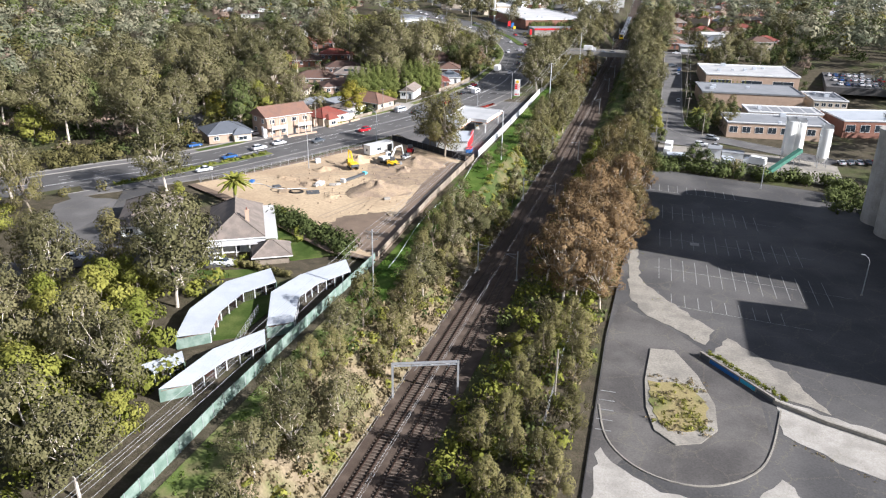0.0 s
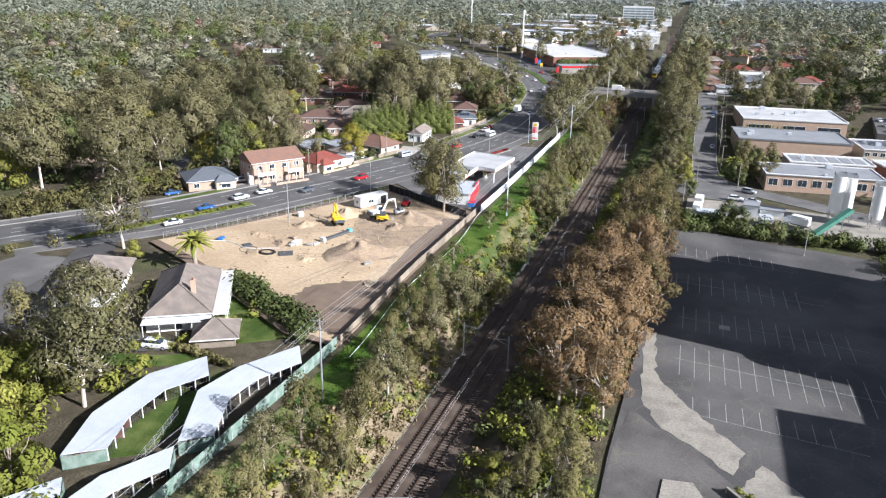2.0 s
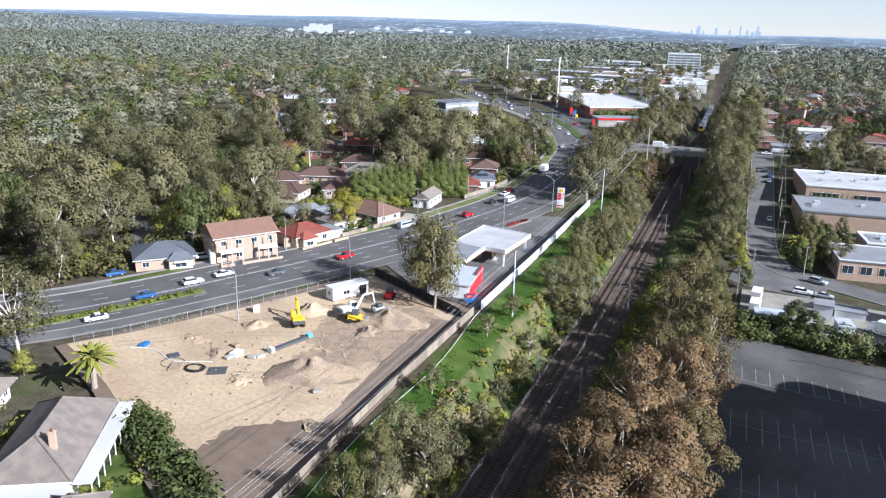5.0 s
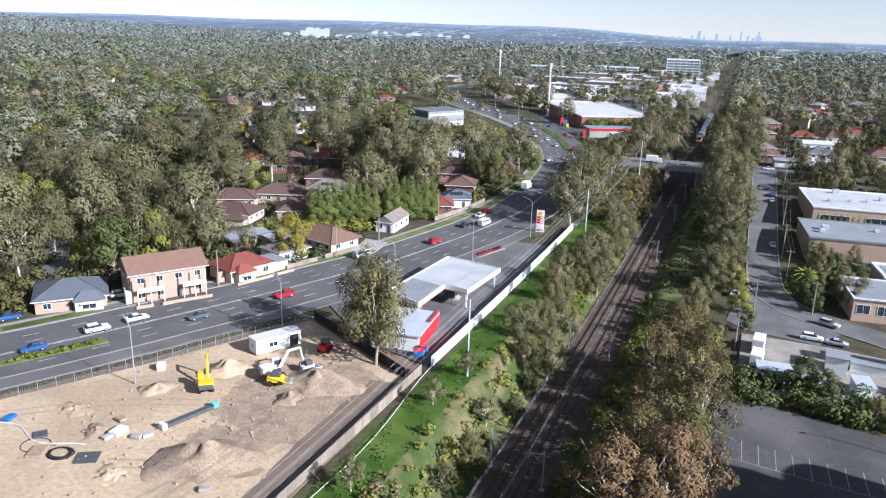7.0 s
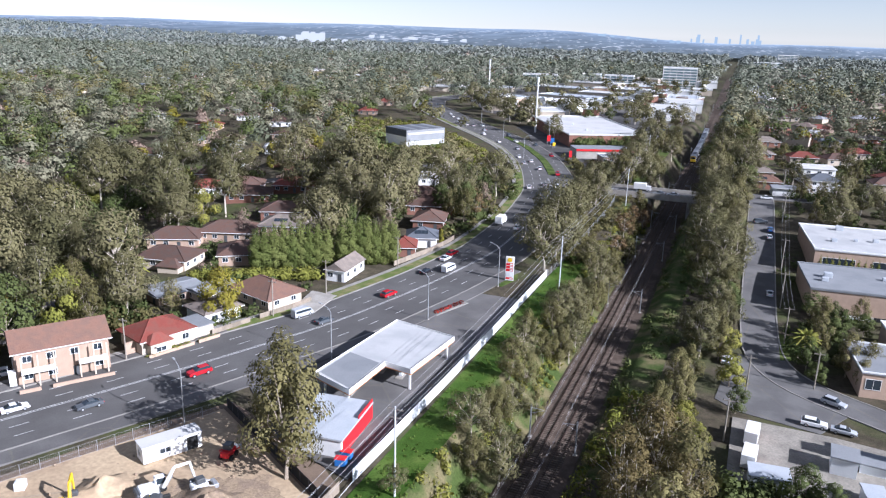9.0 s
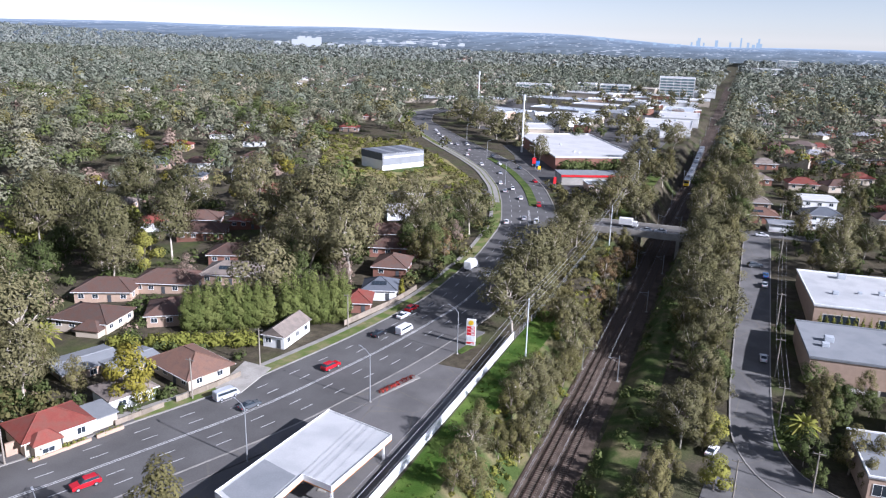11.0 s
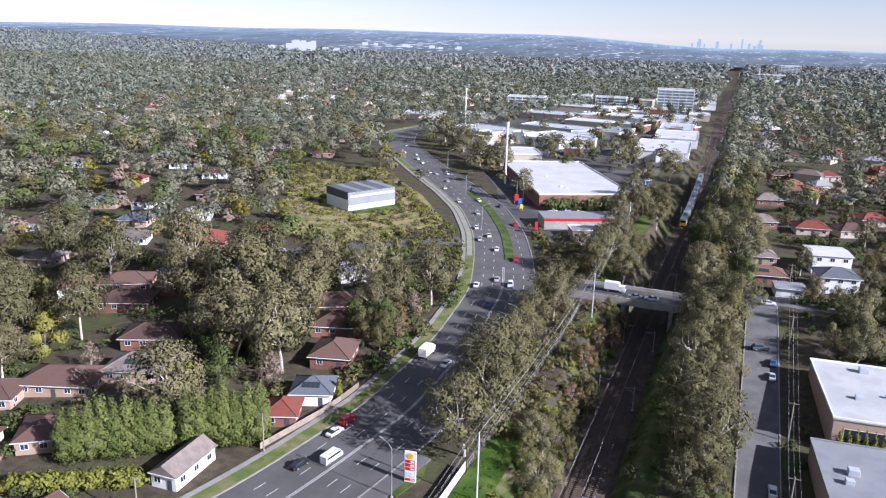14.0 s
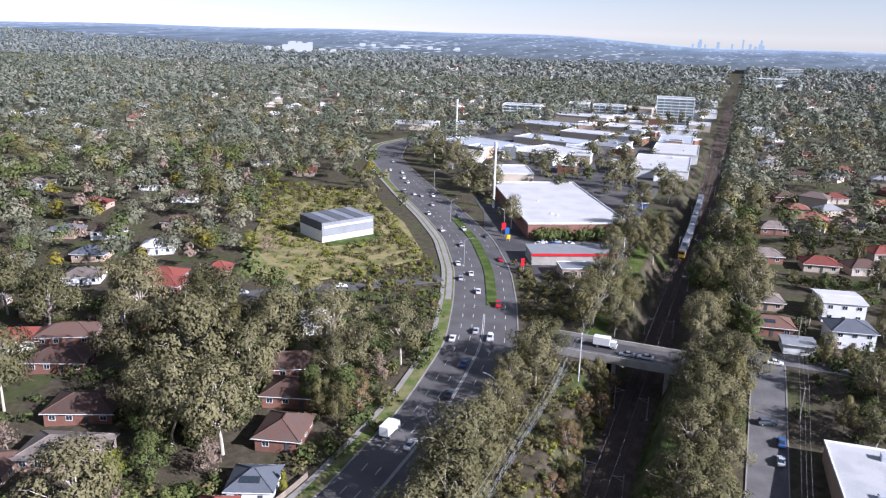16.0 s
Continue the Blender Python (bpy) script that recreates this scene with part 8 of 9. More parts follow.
for x, y, m_, w, h in ((-98, 537, "blue", 2.0, 4.5), (-101.5, 543, "red", 2.0, 5.0), (-95.5, 531, "yellow", 1.6, 3.0), (-78, 493, "red", 1.4, 5.0)):
    sg = empty("advertising_sign", pose(x, y, 1.1, 0, 0, 25), "tall coloured roadside advertising sign", "sign", "roadside signs")
    part("panel", boxes((-w / 2, w / 2, -0.2, 0.2, h * 0.35, h), bevel=0.06), M[m_], sg)
    part("leg", boxes((-w / 2 + 0.1, -w / 2 + 0.3, -0.12, 0.12, -0.4, h * 0.35)), M["steel"], sg)
    part("leg", boxes((w / 2 - 0.3, w / 2 - 0.1, -0.12, 0.12, -0.4, h * 0.35)), M["steel"], sg)

# ---- low planting ----
SCR = [(-172, 449), (-205, 500), (-238, 566), (-205, 603), (-150, 540), (-118, 492), (-138, 455), (-149, 443)]
tagged(sheet("scrub_ground", SCR, 0.14, M["scrub"], z=1.0, thick=3), "dry grassy waste ground round the shed", "waste ground", kind="structure")
tagged(sheet("shed_lawn", [(-160, 489), (-150, 500), (-146, 515), (-152, 520), (-166, 491)], 0.19, M["lawn"], z=1.0, thick=0.5), "mown grass beside the shed", "lawn", kind="structure")
LANE = rounded([(-190, 395), (-174, 408), (-159, 427), (-131, 446), (-103, 471)], 4)
tagged(ribbon("road_lane", LANE, -4, 4, 0.35, M["asphalt"], thick=0.6), "asphalt side road below the shed", "road", kind="structure")
tagged(ribbon("bank_grass", [Vector((railx(y), y)) for y in np.arange(112, 346, 4.0)], -20.4, -13.3, 0.09, M["lush"], cols=3, h=lambda x, y: land(x - 17, y)), "lush grass strip on the railway bank", "grass", kind="structure")
tagged(ribbon("bank_verge", [Vector((railx(y), y)) for y in np.arange(48, 113, 4.0)], -20.4, -13.3, 0.09, M["verge"], cols=3, h=lambda x, y: land(x - 17, y)), "dull patchy grass on the railway bank", "grass", kind="structure")
sd = list(np.linspace(-13.7, -5.3, 10))
for nm, y0, y1, m_, lab in (("bank_slope", 46, 170, M["straw"], "sunlit dry grassy side of the cutting"), ("bank_slope_green", 169, 348, M["bank_green"], "patchy green and brown side of the cutting")):
    sy = list(np.arange(y0, y1, 3.0))
    tagged(link(nm, [(railx(y) + d, y, land(railx(y) + d, y) + 0.07) for y in sy for d in sd], [(j * 10 + i, j * 10 + i + 1, j * 10 + i + 11, j * 10 + i + 10) for j in range(len(sy) - 1) for i in range(9)], m_, smooth=True), lab, "bank", kind="structure")
tagged(sheet("site_margin", [(-113, 163), (-94, 153), (-60, 131.5), (-49.2, 130), (-48.9, 212), (-58, 219), (-79, 227), (-87, 213), (-96, 193), (-107, 173)], 0.09, bpy.data.materials["damp_soil"], thick=0.2), "dark damp soil round the building site", "soil", kind="structure")
tagged(sheet("cottage_parking", jag([(-117, 117), (-103, 121), (-107, 134), (-114, 144), (-122, 149), (-136, 148), (-133, 134)], 3.0, 0.9), 0.135, M["asphalt_loop"]), "worn asphalt parking court beside the cottages", "car park", kind="structure")
tagged(sheet("front_drive", [(-94.5, 270), (-97, 283.5), (-89.5, 283), (-88.5, 270.5)], 0.29, M["concrete"], thick=0.4), "pale concrete driveway beside the house", "driveway", kind="structure")
tagged(sheet("back_street", [(-143, 214), (-137, 228), (-140, 248), (-141, 268), (-147, 268), (-150, 246), (-156, 240), (-172, 246), (-174, 240), (-157, 230), (-152, 212)], 0.12, M["asphalt_loop"]), "quiet grey side street behind the houses", "road", kind="structure")
ed = list(np.linspace(6.4, 15.0, 9))
ey = list(np.arange(238, 421, 3.0))
tagged(link("east_grass", [(railx(y) + d, y, land(railx(y) + d, y) + 0.07) for y in ey for d in ed], [(j * 9 + i, j * 9 + i + 1, j * 9 + i + 10, j * 9 + i + 9) for j in range(len(ey) - 1) for i in range(8)], M["bank_green"], smooth=True), "patchy grass and leaf litter beside the cutting", "grass", kind="structure")
tagged(ribbon("north_grass", [Vector((railx(y), y)) for y in np.arange(438, 560, 4.0)], -20.0, -13.6, 0.09, M["lawn"], cols=3, h=lambda x, y: land(x - 17, y)), "grass strip beyond the bridge", "grass", kind="structure")


def clumped(name, spots, quads, size, hgt, rad, seed, material, label, category="shrubs", lift=0.0):
    """Low bushes and tussocks in one mesh."""
    rng = np.random.default_rng(seed)
    vs, ns = [], []
    for x, y, s in spots:
        z = land(x, y) + lift
        cl = [(x + rng.normal() * rad * 0.35, y + rng.normal() * rad * 0.35, z + hgt * s * (0.3 + 0.4 * rng.random()), rad * s * 0.6, hgt * s * 0.45) for _ in range(3)]
        v, soft = leaves(rng, cl, quads, size * (0.7 + 0.5 * s), 0.1)
        vs.append(v)
        ns.append(soft)
    return tagged(new(name, leafmesh(name, np.concatenate(vs), np.concatenate(ns), material)), label, category, kind="stuff")


def spots(n, seed, fx, y0, y1, s0=0.6, s1=1.3, keep=None):
    r = random.Random(seed)
    out = []
    while len(out) < n:
        y = r.uniform(y0, y1)
        x = fx(r, y)
        if keep is None or keep(x, y):
            out.append((x, y, r.uniform(s0, s1)))
    return out


bank = lambda a, b: (lambda r, y: railx(y) + r.uniform(a, b))
clumped("bank_dry_grass", spots(900, 1, bank(-13.6, -5.4), 50, 180), 26, 0.38, 0.8, 1.1, 1, M["leaf_dry"], "dry straw-coloured tussocks on the cutting side", "grass")
clumped("bank_shrubs", spots(330, 2, bank(-13.0, -5.8), 50, 420, 0.5, 1.25), 60, 0.42, 1.6, 1.5, 2, M["leaf_bright"], "yellow-green scrub on the cutting side")
clumped("bank_dark_shrubs", spots(90, 3, bank(-12.5, -6.5), 50, 420, 0.5, 1.2), 60, 0.42, 1.8, 1.4, 3, M["leaf_dark"], "dark green bushes on the bank")
clumped("belt_straw", spots(500, 44, bank(6.5, 23.0), 45, 270, 0.6, 1.3, lambda x, y: x < -3.6), 26, 0.34, 0.9, 1.2, 44, M["leaf_dry"], "dry straw-coloured grass in the tree belt", "grass")
clumped("belt_undergrowth", spots(520, 4, bank(6.5, 23.0), 45, 270, 0.6, 1.6, lambda x, y: x < -3.6), 60, 0.42, 1.8, 1.6, 4, M["leaf_bright"], "yellow-green undergrowth in the tree belt")
clumped("belt_dark_undergrowth", spots(240, 5, bank(6.5, 24.0), 45, 430, 0.6, 1.6, lambda x, y: x < -3.6 or (y > 300 and x < 2)), 60, 0.42, 1.8, 1.6, 5, M["leaf_dark"], "dark undergrowth in the tree belt")
clumped("site_garden_shrubs", spots(90, 6, lambda r, y: r.uniform(-82, -56), 130, 150, 0.8, 1.8, lambda x, y: 3 < (y - 131) - (-54 - x) * 0.62 + 5 < 9), 90, 0.4, 2.0, 1.6, 6, M["leaf_dark"], "dark garden hedge below the site")
clumped("bend_shrubs", spots(150, 51, lambda r, y: r.uniform(-88, -42), 442, 500, 0.7, 1.5, lambda x, y: main_dist(x, y) > 13 and (x + 65) ** 2 + (y - 513) ** 2 > 400 and x < railx(y) - 14), 60, 0.5, 2.0, 1.9, 51, M["leaf_olive"], "olive shrubs beside the bend")
clumped("suburb_shrubs", spots(260, 52, lambda r, y: r.uniform(15, 110), 440, 660, 0.8, 1.9, lambda x, y: not built(x, y, 1.0)), 60, 0.6, 2.6, 2.2, 52, M["leaf_dark"], "dark garden shrubs between the houses")
clumped("suburb_pale_shrubs", spots(110, 53, lambda r, y: r.uniform(15, 110), 440, 660, 0.8, 1.7, lambda x, y: not built(x, y, 1.0)), 60, 0.6, 2.6, 2.2, 53, M["leaf_olive"], "olive garden shrubs between the houses")
clumped("parking_shrubs", [(-128 + math.cos(i * 0.6) * 14.5, 133 + math.sin(i * 0.6) * 21, 0.7 + 0.06 * (i * 7 % 11)) for i in range(3, 10)] + [(-112 + i * 1.9, 141.5 + 1.5 * (i % 2), 0.8) for i in range(6)], 90, 0.42, 2.2, 1.9, 54, M["leaf_olive"], "shrubs round the parking court")
clumped("cottage_shrubs", [(-83 + math.cos(i * 2.4) * (11.5 + 2.5 * ((i * 37) % 10) / 10), 134 + math.sin(i * 2.4) * (14.5 + 2.0 * ((i * 53) % 10) / 10), 0.6 + 0.05 * ((i * 29) % 14)) for i in range(34)], 110, 0.38, 2.2, 1.7, 46, M["leaf_bright"], "garden shrubs round the cottages")
clumped("hut_hedge", [(-74.5 + i * 0.55, 121.2 - i * 0.10, 0.9) for i in range(22)], 80, 0.32, 1.7, 1.1, 47, M["leaf_olive"], "clipped hedge in front of the hut", "hedge")
clumped("aviary_shrubs", spots(160, 7, lambda r, y: r.uniform(-100, -62), 40, 84, 0.8, 2.0), 90, 0.45, 2.0, 2.0, 7, M["leaf_bright"], "dense green shrubs behind the aviaries")
clumped("aviary_bright_shrubs", spots(120, 8, lambda r, y: r.uniform(-110, -70), 40, 112, 0.8, 1.9, lambda x, y: not built(x, y)), 90, 0.45, 2.2, 2.0, 8, M["leaf_bright"], "yellow-green garden shrubs")
clumped("yard_hedge", spots(70, 9, lambda r, y: r.uniform(4, 58), 233, 244, 1.0, 1.7, lambda x, y: y > 240 - 0.22 * (x - 4) - 6 and y < 245 - 0.25 * (x - 4) + 2), 130, 0.45, 2.6, 2.2, 9, M["leaf_dark"], "overgrown hedge between car park and yard")
clumped("scrub_bushes", spots(620, 10, lambda r, y: -168 - (y - 505) * 0.75 + r.uniform(-38, 40), 446, 596, 0.6, 1.4, lambda x, y: (x + 168) ** 2 + (y - 508) ** 2 > 300 and main_dist(x, y) > 15.5), 40, 0.6, 1.5, 1.9, 10, M["leaf_olive"], "olive scrub round the shed")
clumped("scrub_green", spots(260, 61, lambda r, y: -168 - (y - 505) * 0.75 + r.uniform(-38, 40), 446, 596, 0.6, 1.5, lambda x, y: (x + 168) ** 2 + (y - 508) ** 2 > 320 and main_dist(x, y) > 16.5), 46, 0.6, 1.9, 1.9, 61, M["leaf_bright"], "yellow-green scrub round the shed")
clumped("scrub_dry", spots(300, 11, lambda r, y: -168 - (y - 505) * 0.75 + r.uniform(-38, 40), 446, 596, 0.6, 1.2, lambda x, y: (x + 168) ** 2 + (y - 508) ** 2 > 280 and main_dist(x, y) > 19), 26, 0.5, 0.9, 1.6, 11, M["leaf_dry"], "dry tall grass round the shed", "grass")
clumped("island_weeds", [(x, y, s) for x, y, s in spots(46, 12, lambda r, y: r.uniform(5.4, 13), 95.5, 107.5, 0.4, 0.8)], 40, 0.25, 0.9, 1.0, 12, M["leaf_bright"], "weeds on the traffic island", lift=0.4)
clumped("island_dry_weeds", spots(40, 22, lambda r, y: r.uniform(5.0, 13.4), 94.5, 110, 0.4, 0.8), 30, 0.25, 0.8, 1.0, 22, M["leaf_dry"], "dry weeds on the traffic island", "grass", lift=0.4)
clumped("wall_weeds", [(14.2 + i * 0.27, 118.9 - i * 0.305, 0.6 + 0.05 * (i * 7 % 9)) for i in range(40)], 40, 0.24, 0.7, 0.8, 24, M["leaf_bright"], "weeds along the top of the retaining wall", "weeds", lift=1.0)
clumped("ramp_weeds", [(24.2 + i * 0.7, 97.4 - i * 0.42, 0.4 + 0.04 * (i * 5 % 9)) for i in range(22)], 24, 0.22, 0.5, 0.7, 25, M["leaf_dry"], "dry weeds along the foot of the ramp", "weeds", lift=0.1)
clumped("strip_weeds", spots(40, 23, lambda r, y: 1.0 + max(0, 148 - y) * 0.55 + r.uniform(-1.6, 1.6), 124, 166, 0.3, 0.6), 16, 0.2, 0.5, 0.8, 23, M["leaf_bright"], "weeds in the cracked concrete strip", "grass", lift=0.15)
tagged(ribbon("median_bed", rounded([(-131.4, 158), (-119.6, 178.5), (-108.0, 198.6)], 2.0), -1.1, 1.1, 0.34, M["verge"], thick=0.4), "narrow kerbed planting bed in the road", "median", kind="structure")
clumped("median_plants", spots(150, 13, lambda r, y: -119.6 + (y - 178.5) * 0.577 + r.uniform(-0.8, 0.8), 158, 198.3, 0.5, 0.9), 40, 0.3, 1.0, 0.9, 13, M["leaf_bright"], "low plants on the road median", lift=0.3)
ca_, sa_ = math.cos(radians(69.9)), math.sin(radians(69.9))
clumped("wall_hedge", [(-109.4 + u * ca_ + 6.1 * sa_, 242.4 + u * sa_ - 6.1 * ca_, 0.8) for u in np.arange(-5.2, 10.2, 0.8) if not 4.2 < u < 5.8], 60, 0.26, 1.1, 0.9, 65, M["leaf_bright"], "clipped green hedge behind the low garden wall", "hedge")
clumped("front_garden_shrubs", spots(120, 14, lambda r, y: r.uniform(-150, -98), 235, 330, 0.8, 1.6, lambda x, y: not built(x, y, 1.5)), 90, 0.45, 2.2, 1.8, 14, M["leaf_dark"], "dark garden shrubs between the houses")
clumped("garden_hedge", spots(60, 15, lambda r, y: -128 + (y - 278) * 1.9 + r.uniform(-2, 2), 278, 292, 1.0, 1.5), 120, 0.45, 2.4, 1.9, 15, M["leaf_bright"], "leafy green hedge behind the houses")
clumped("east_garden_shrubs", spots(120, 16, lambda r, y: r.uniform(15, 75), 290, 460, 0.8, 1.6, lambda x, y: not built(x, y, 1.5) and not (19 < x < 64 and 335 < y < 402)), 90, 0.45, 2.2, 1.8, 16, M["leaf_dark"], "dark garden shrubs beside the side street")
clumped("wood_edge_shrubs", spots(150, 45, lambda r, y: -158 + (y - 165) * 0.58 + r.uniform(-26, 3), 165, 250, 0.8, 1.8, lambda x, y: not built(x, y, 1.0)), 80, 0.55, 2.4, 2.2, 45, M["leaf_olive"], "shrubs along the edge of the wood")
clumped("wood_undergrowth", spots(380, 62, lambda r, y: r.uniform(-245, -122), 185, 410, 0.7, 1.7, lambda x, y: not built(x, y, 1.0)), 56, 0.6, 2.4, 2.3, 62, M["leaf_dark"], "dark undergrowth below the gum trees")
clumped("wood_dry_undergrowth", spots(200, 63, lambda r, y: r.uniform(-245, -122), 185, 410, 0.6, 1.4, lambda x, y: not built(x, y, 1.0)), 46, 0.55, 1.8, 2.2, 63, M["leaf_bare"], "bare twiggy shrubs below the gum trees")
clumped("strip_undergrowth", spots(240, 64, lambda r, y: r.uniform(-53, -38), 336, 420, 0.6, 1.4, lambda x, y: main_dist(x, y) > 13.5), 50, 0.42, 1.7, 1.6, 64, M["leaf_olive"], "olive scrub between the road and the cutting")
clumped("roadside_undergrowth", spots(170, 33, lambda r, y: r.uniform(-140, -78), 300, 455, 0.8, 1.7, lambda x, y: not built(x, y, 1.0)), 70, 0.6, 2.6, 2.2, 33, M["leaf_dark"], "dark undergrowth below the roadside trees")
clumped("roadside_olive_shrubs", spots(60, 34, lambda r, y: r.uniform(-140, -78), 300, 455, 0.8, 1.6, lambda x, y: not built(x, y, 1.0)), 70, 0.6, 2.6, 2.2, 34, M["leaf_olive"], "olive shrubs below the roadside trees")
# cypress row
cy = [cypress(21 + i, 14.5, 2.5, 5200, M["leaf_hedge"], "dense green cypress clipped into a tall row") for i in range(2)]
for i in range(17):
    if i == 9:
        continue
    x, y = -120.0 + i * 1.9, 292.5 + i * 1.41 + trng.uniform(-0.5, 0.5)
    m = pose(x, y, land(x, y) - 0.5, 0, 0, i * 67) @ Matrix.Diagonal((1, 1, trng.uniform(0.85, 1.08), 1))
    if i < 2:
        cy[i].matrix_world = m
    else:
        copy_thing(cy[i % 2], m @ Matrix.Diagonal((1, 1, 1 / cy[i % 2].scale.z, 1)))
yc_ = cypress(30, 5.5, 0.9, 700, M["leaf_yellow"], "slim golden cypress by the fence")
yc_.matrix_world = pose(-83.8, 338.5, land(-83.8, 338.5))
slim = cypress(33, 5.0, 0.75, 700, M["leaf_dark"], "slim dark cypress in a back garden")
for x, y in ((-128.5, 246.8), (-127.3, 247.3), (-126.0, 248.0), (-124.5, 248.7)):
    copy_thing(slim, pose(x, y, land(x, y), 0, 0, x * 31))
slim.matrix_world = pose(-130.2, 246.0, land(-130.2, 246.0))
pl = palm(1)
pl.matrix_world = pose(-93.8, 153.5, -4.4)
copy_thing(pl, pose(18.6, 306, -9.0, 0, 0, 40) @ Matrix.Diagonal((0.85, 0.85, 0.85, 1)))
copy_thing(pl, pose(-140, 268, -4.6, 0, 0, 140))
hd = clumped("silo_hedge", spots(40, 17, lambda r, y: r.uniform(50, 60), 206, 236, 1.0, 1.7), 120, 0.45, 2.4, 2.0, 17, M["leaf_dark"], "dark bushes at the foot of the silos")

# ---- distance ----


# glowing far ground: haze is painted in as colour, paler and bluer outward
def hazemat():
    m = bpy.data.materials.new("painted_haze_distance")
    m.use_nodes = True
    n, l = m.node_tree.nodes, m.node_tree.links
    n.remove(n["Principled BSDF"])
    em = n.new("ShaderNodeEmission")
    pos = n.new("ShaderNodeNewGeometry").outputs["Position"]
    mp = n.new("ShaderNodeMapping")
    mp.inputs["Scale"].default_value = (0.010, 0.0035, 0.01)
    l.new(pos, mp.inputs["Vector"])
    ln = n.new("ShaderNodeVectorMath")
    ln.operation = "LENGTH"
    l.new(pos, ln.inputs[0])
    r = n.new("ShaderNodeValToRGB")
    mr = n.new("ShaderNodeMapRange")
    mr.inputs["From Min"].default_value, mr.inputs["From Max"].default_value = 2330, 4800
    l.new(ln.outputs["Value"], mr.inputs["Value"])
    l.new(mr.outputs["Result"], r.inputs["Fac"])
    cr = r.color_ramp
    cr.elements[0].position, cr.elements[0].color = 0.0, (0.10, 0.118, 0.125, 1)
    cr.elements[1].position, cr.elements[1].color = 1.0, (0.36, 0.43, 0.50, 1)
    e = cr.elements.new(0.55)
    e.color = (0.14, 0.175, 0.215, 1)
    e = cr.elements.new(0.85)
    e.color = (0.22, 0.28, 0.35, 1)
    nz = n.new("ShaderNodeTexNoise")
    nz.inputs["Scale"].default_value, nz.inputs["Detail"].default_value = 1.2, 8
    l.new(mp.outputs["Vector"], nz.inputs["Vector"])
    vr = n.new("ShaderNodeMapRange")
    vr.inputs["From Min"].default_value, vr.inputs["From Max"].default_value = 0.3, 0.7
    vr.inputs["To Min"].default_value, vr.inputs["To Max"].default_value = 0.75, 1.22
    l.new(nz.outputs["Fac"], vr.inputs["Value"])
    sc = n.new("ShaderNodeVectorMath")
    sc.operation = "SCALE"
    l.new(r.outputs["Color"], sc.inputs[0])
    l.new(vr.outputs["Result"], sc.inputs["Scale"])
    vo = n.new("ShaderNodeTexVoronoi")
    vo.inputs["Scale"].default_value = 3.4
    l.new(mp.outputs["Vector"], vo.inputs["Vector"])
    n3 = n.new("ShaderNodeTexNoise")
    n3.inputs["Scale"].default_value = 0.35
    l.new(mp.outputs["Vector"], n3.inputs["Vector"])
    sub = n.new("ShaderNodeMath")
    sub.operation = "MULTIPLY_ADD"
    l.new(n3.outputs["Fac"], sub.inputs[0])
    sub.inputs[1].default_value = -0.9
    l.new(vo.outputs["Distance"], sub.inputs[2])
    sp = n.new("ShaderNodeMapRange")
    sp.inputs["From Min"].default_value, sp.inputs["From Max"].default_value = -0.30, -0.20
    sp.inputs["To Min"].default_value, sp.inputs["To Max"].default_value = 0.75, 0.0
    l.new(sub.outputs[0], sp.inputs["Value"])
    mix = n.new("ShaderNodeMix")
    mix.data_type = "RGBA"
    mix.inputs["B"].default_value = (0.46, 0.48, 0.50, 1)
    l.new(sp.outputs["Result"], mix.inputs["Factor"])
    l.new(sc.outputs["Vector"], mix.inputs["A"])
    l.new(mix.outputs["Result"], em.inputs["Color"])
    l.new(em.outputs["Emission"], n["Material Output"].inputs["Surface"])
    return m


def glowmat(name, col):
    m = bpy.data.materials.new(name)
    m.use_nodes = True
    n = m.node_tree.nodes
    n.remove(n["Principled BSDF"])
    em = n.new("ShaderNodeEmission")
    em.inputs["Color"].default_value = (*col, 1)
    m.node_tree.links.new(em.outputs["Emission"], n["Material Output"].inputs["Surface"])
    return m


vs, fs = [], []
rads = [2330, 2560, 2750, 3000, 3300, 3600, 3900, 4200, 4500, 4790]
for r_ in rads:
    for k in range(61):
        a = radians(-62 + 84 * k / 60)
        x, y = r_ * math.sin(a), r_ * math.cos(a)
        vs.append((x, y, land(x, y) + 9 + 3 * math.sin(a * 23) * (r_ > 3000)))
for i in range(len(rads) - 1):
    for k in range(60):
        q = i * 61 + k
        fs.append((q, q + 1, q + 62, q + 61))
tagged(link("backdrop", vs, fs, hazemat(), smooth=True), "distant suburbs and woodland in painted blue haze", "distance", kind="structure")
# tower colours glow, with the pale blue of haze painted in
pale, blue = glowmat("haze_painted_white_towers", (0.42, 0.44, 0.45)), glowmat("haze_painted_blue_towers", (0.23, 0.30, 0.36))
rk = random.Random(5)
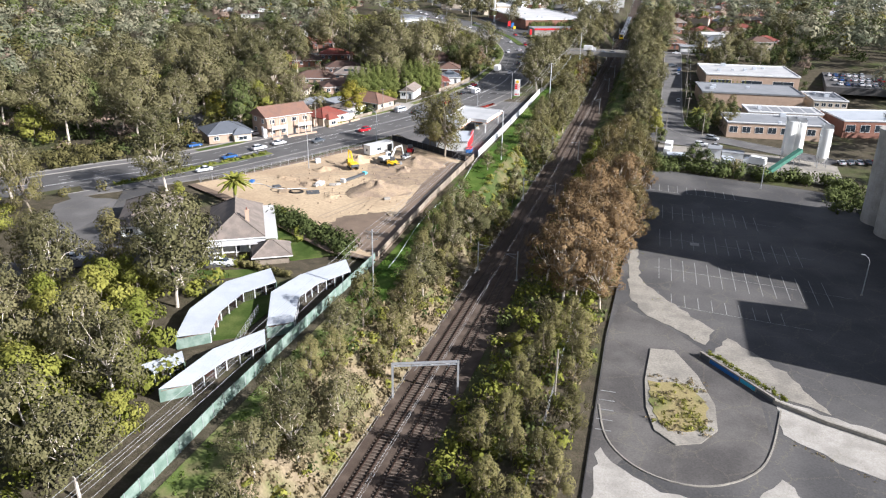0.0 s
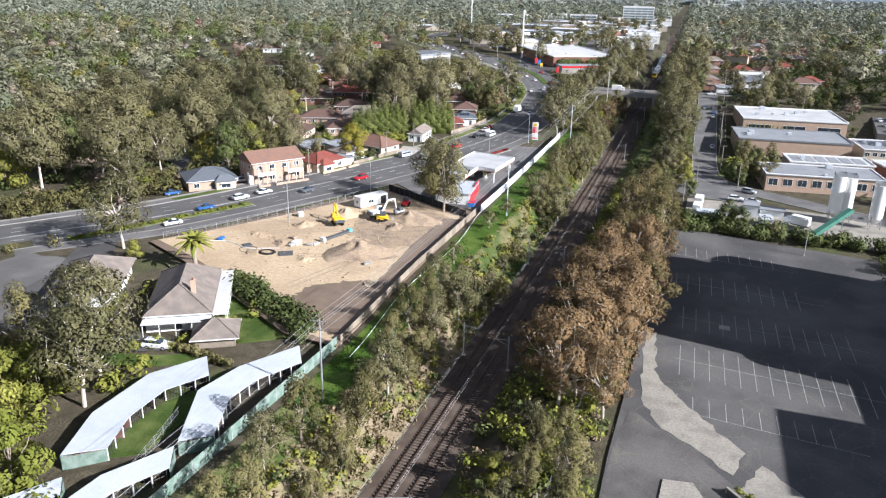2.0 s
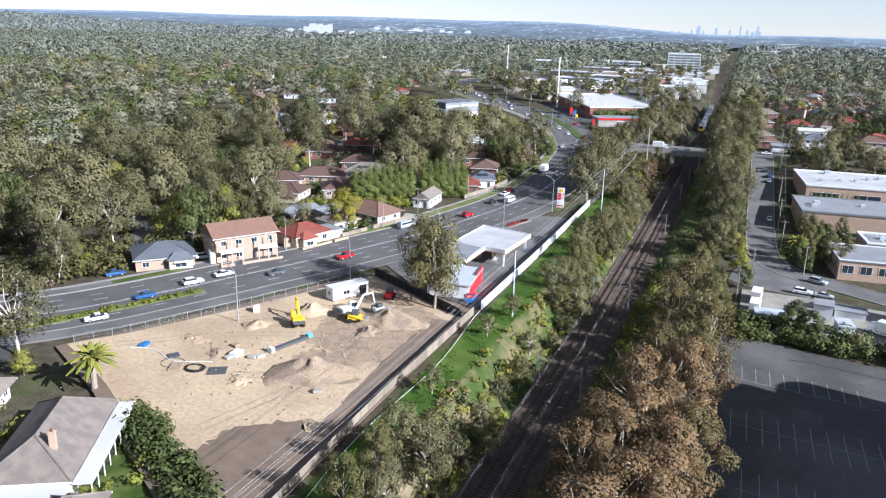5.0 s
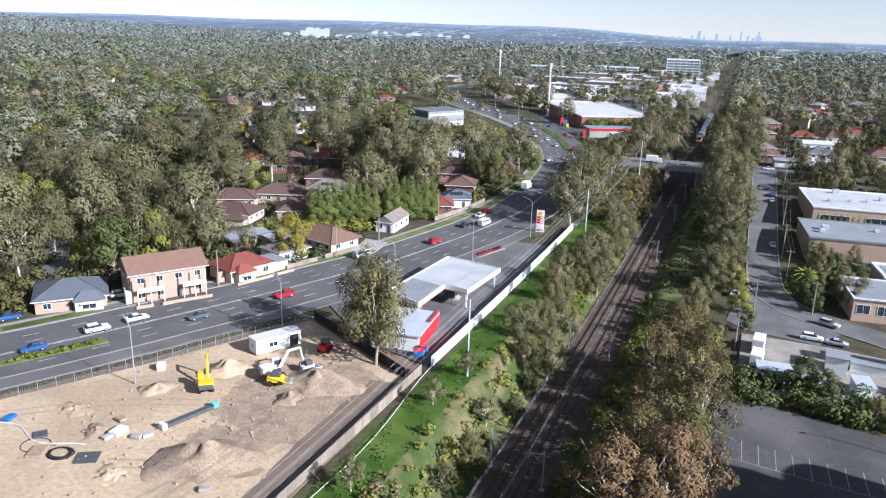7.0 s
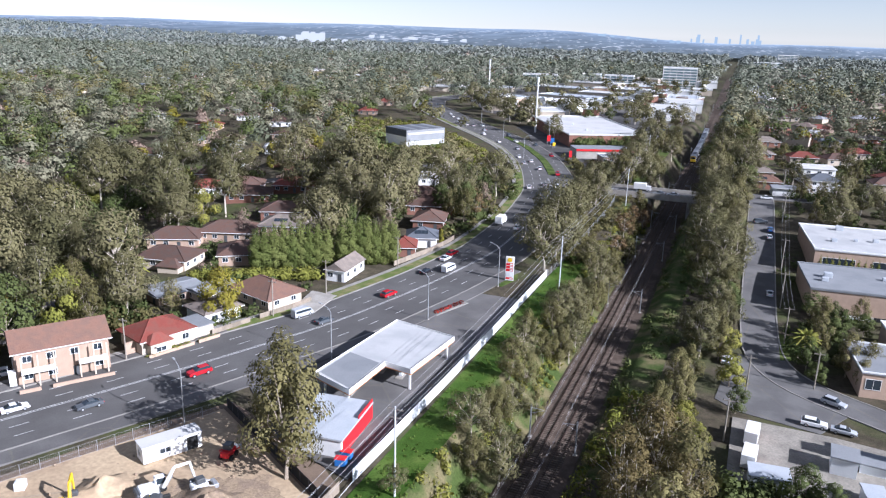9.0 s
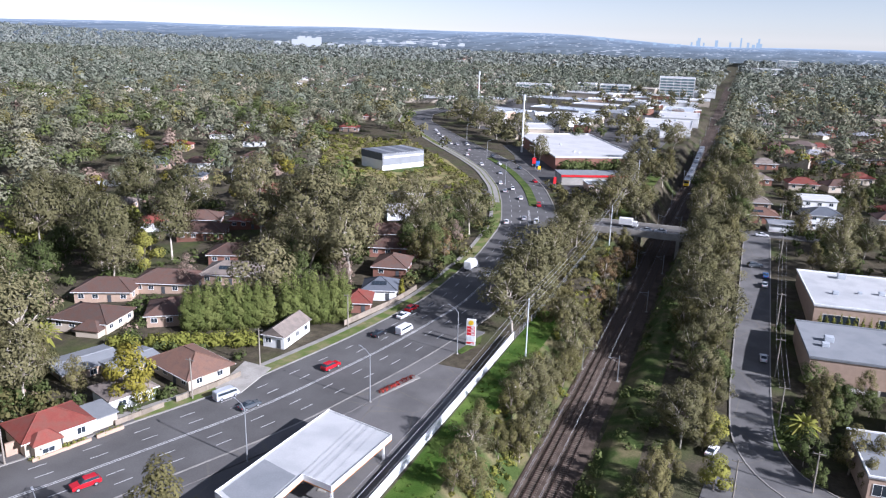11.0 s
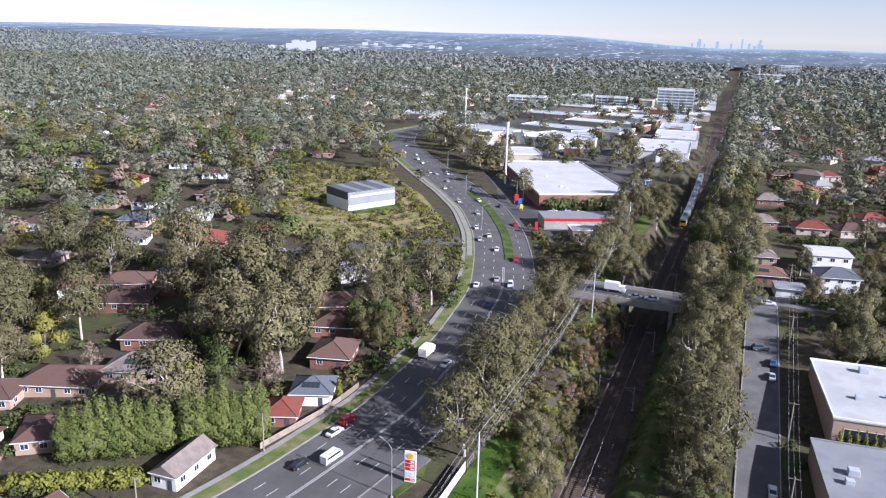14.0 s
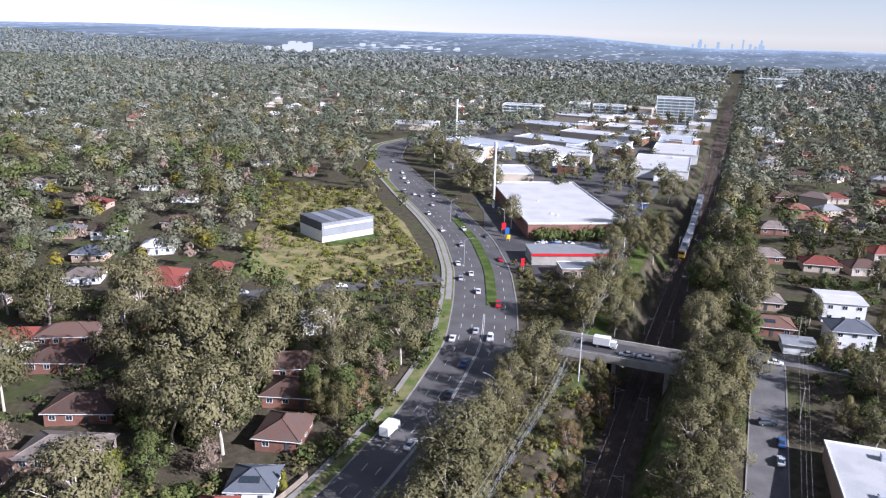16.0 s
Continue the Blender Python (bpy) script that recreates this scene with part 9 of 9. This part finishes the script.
for cx, cy_, wid, n_, hmax, m_ in ((-1312, 2250, 40, 11, 34, pale), (-1235, 2300, 26, 5, 12, pale), (-1400, 2260, 24, 5, 14, pale), (-150, 4600, 185, 12, 50, blue), (-1150, 2700, 190, 14, 12, pale), (-560, 3900, 300, 12, 16, blue)):
    for i in range(n_):
        x = cx + rk.uniform(-wid, wid)
        h = hmax * rk.uniform(0.3, 1.0)
        w = rk.uniform(7, 17)
        tagged(part("far_tower", boxes((x - w / 2, x + w / 2, cy_ + i * 2, cy_ + i * 2 + 15, land(x, cy_) + 2, land(x, cy_) + 8 + h)), m_), "hazy city tower on the horizon", "tower", "skyline")

clumped("hall_hedge", spots(44, 31, lambda r, y: -84 + (y - 536) * 1.7 + r.uniform(-1.5, 1.5), 536, 556, 0.9, 1.4), 90, 0.8, 4.5, 3.0, 31, M["leaf_dark"], "tall dark hedge in front of the hall", lift=1.0)
clumped("tussock_grass", spots(900, 32, bank(-20.2, -12.5), 56, 346, 0.4, 1.0), 14, 0.28, 0.45, 0.8, 32, M["leaf_grass"], "long green grass tufts on the bank", "grass")

# ---- sleepers ----
me = bpy.data.meshes.new("sleeper")
b_ = boxes((-1.25, 1.25, -0.12, 0.12, 0.02, 0.30), bevel=0.03)
b_.to_mesh(me)
b_.free()
me.materials.append(M["sleeper"])
rest_v, rest_f = [], []
for off in (-2.0, 2.0):
    for y in np.arange(50, 560, 0.7):
        x, z = railx(y) + off, lerp(y, RAIL_Z)
        if 226 < y < 331:
            o = new("sleeper", me)
            o.parent = railway
            o.location = (x, y, z)
        else:
            k = len(rest_v)
            rest_v += [(x + a, y + b, z + c) for c in (0.05, 0.30) for a, b in ((-1.25, -0.12), (1.25, -0.12), (1.25, 0.12), (-1.25, 0.12))]
            rest_f += [(k + 4, k + 5, k + 6, k + 7), (k, k + 1, k + 5, k + 4), (k + 2, k + 3, k + 7, k + 6), (k + 1, k + 2, k + 6, k + 5), (k + 3, k, k + 4, k + 7)]
tagged(link("sleeper_rest", rest_v, rest_f, M["sleeper"]), "worn sleepers of the further track", "sleepers", kind="stuff")
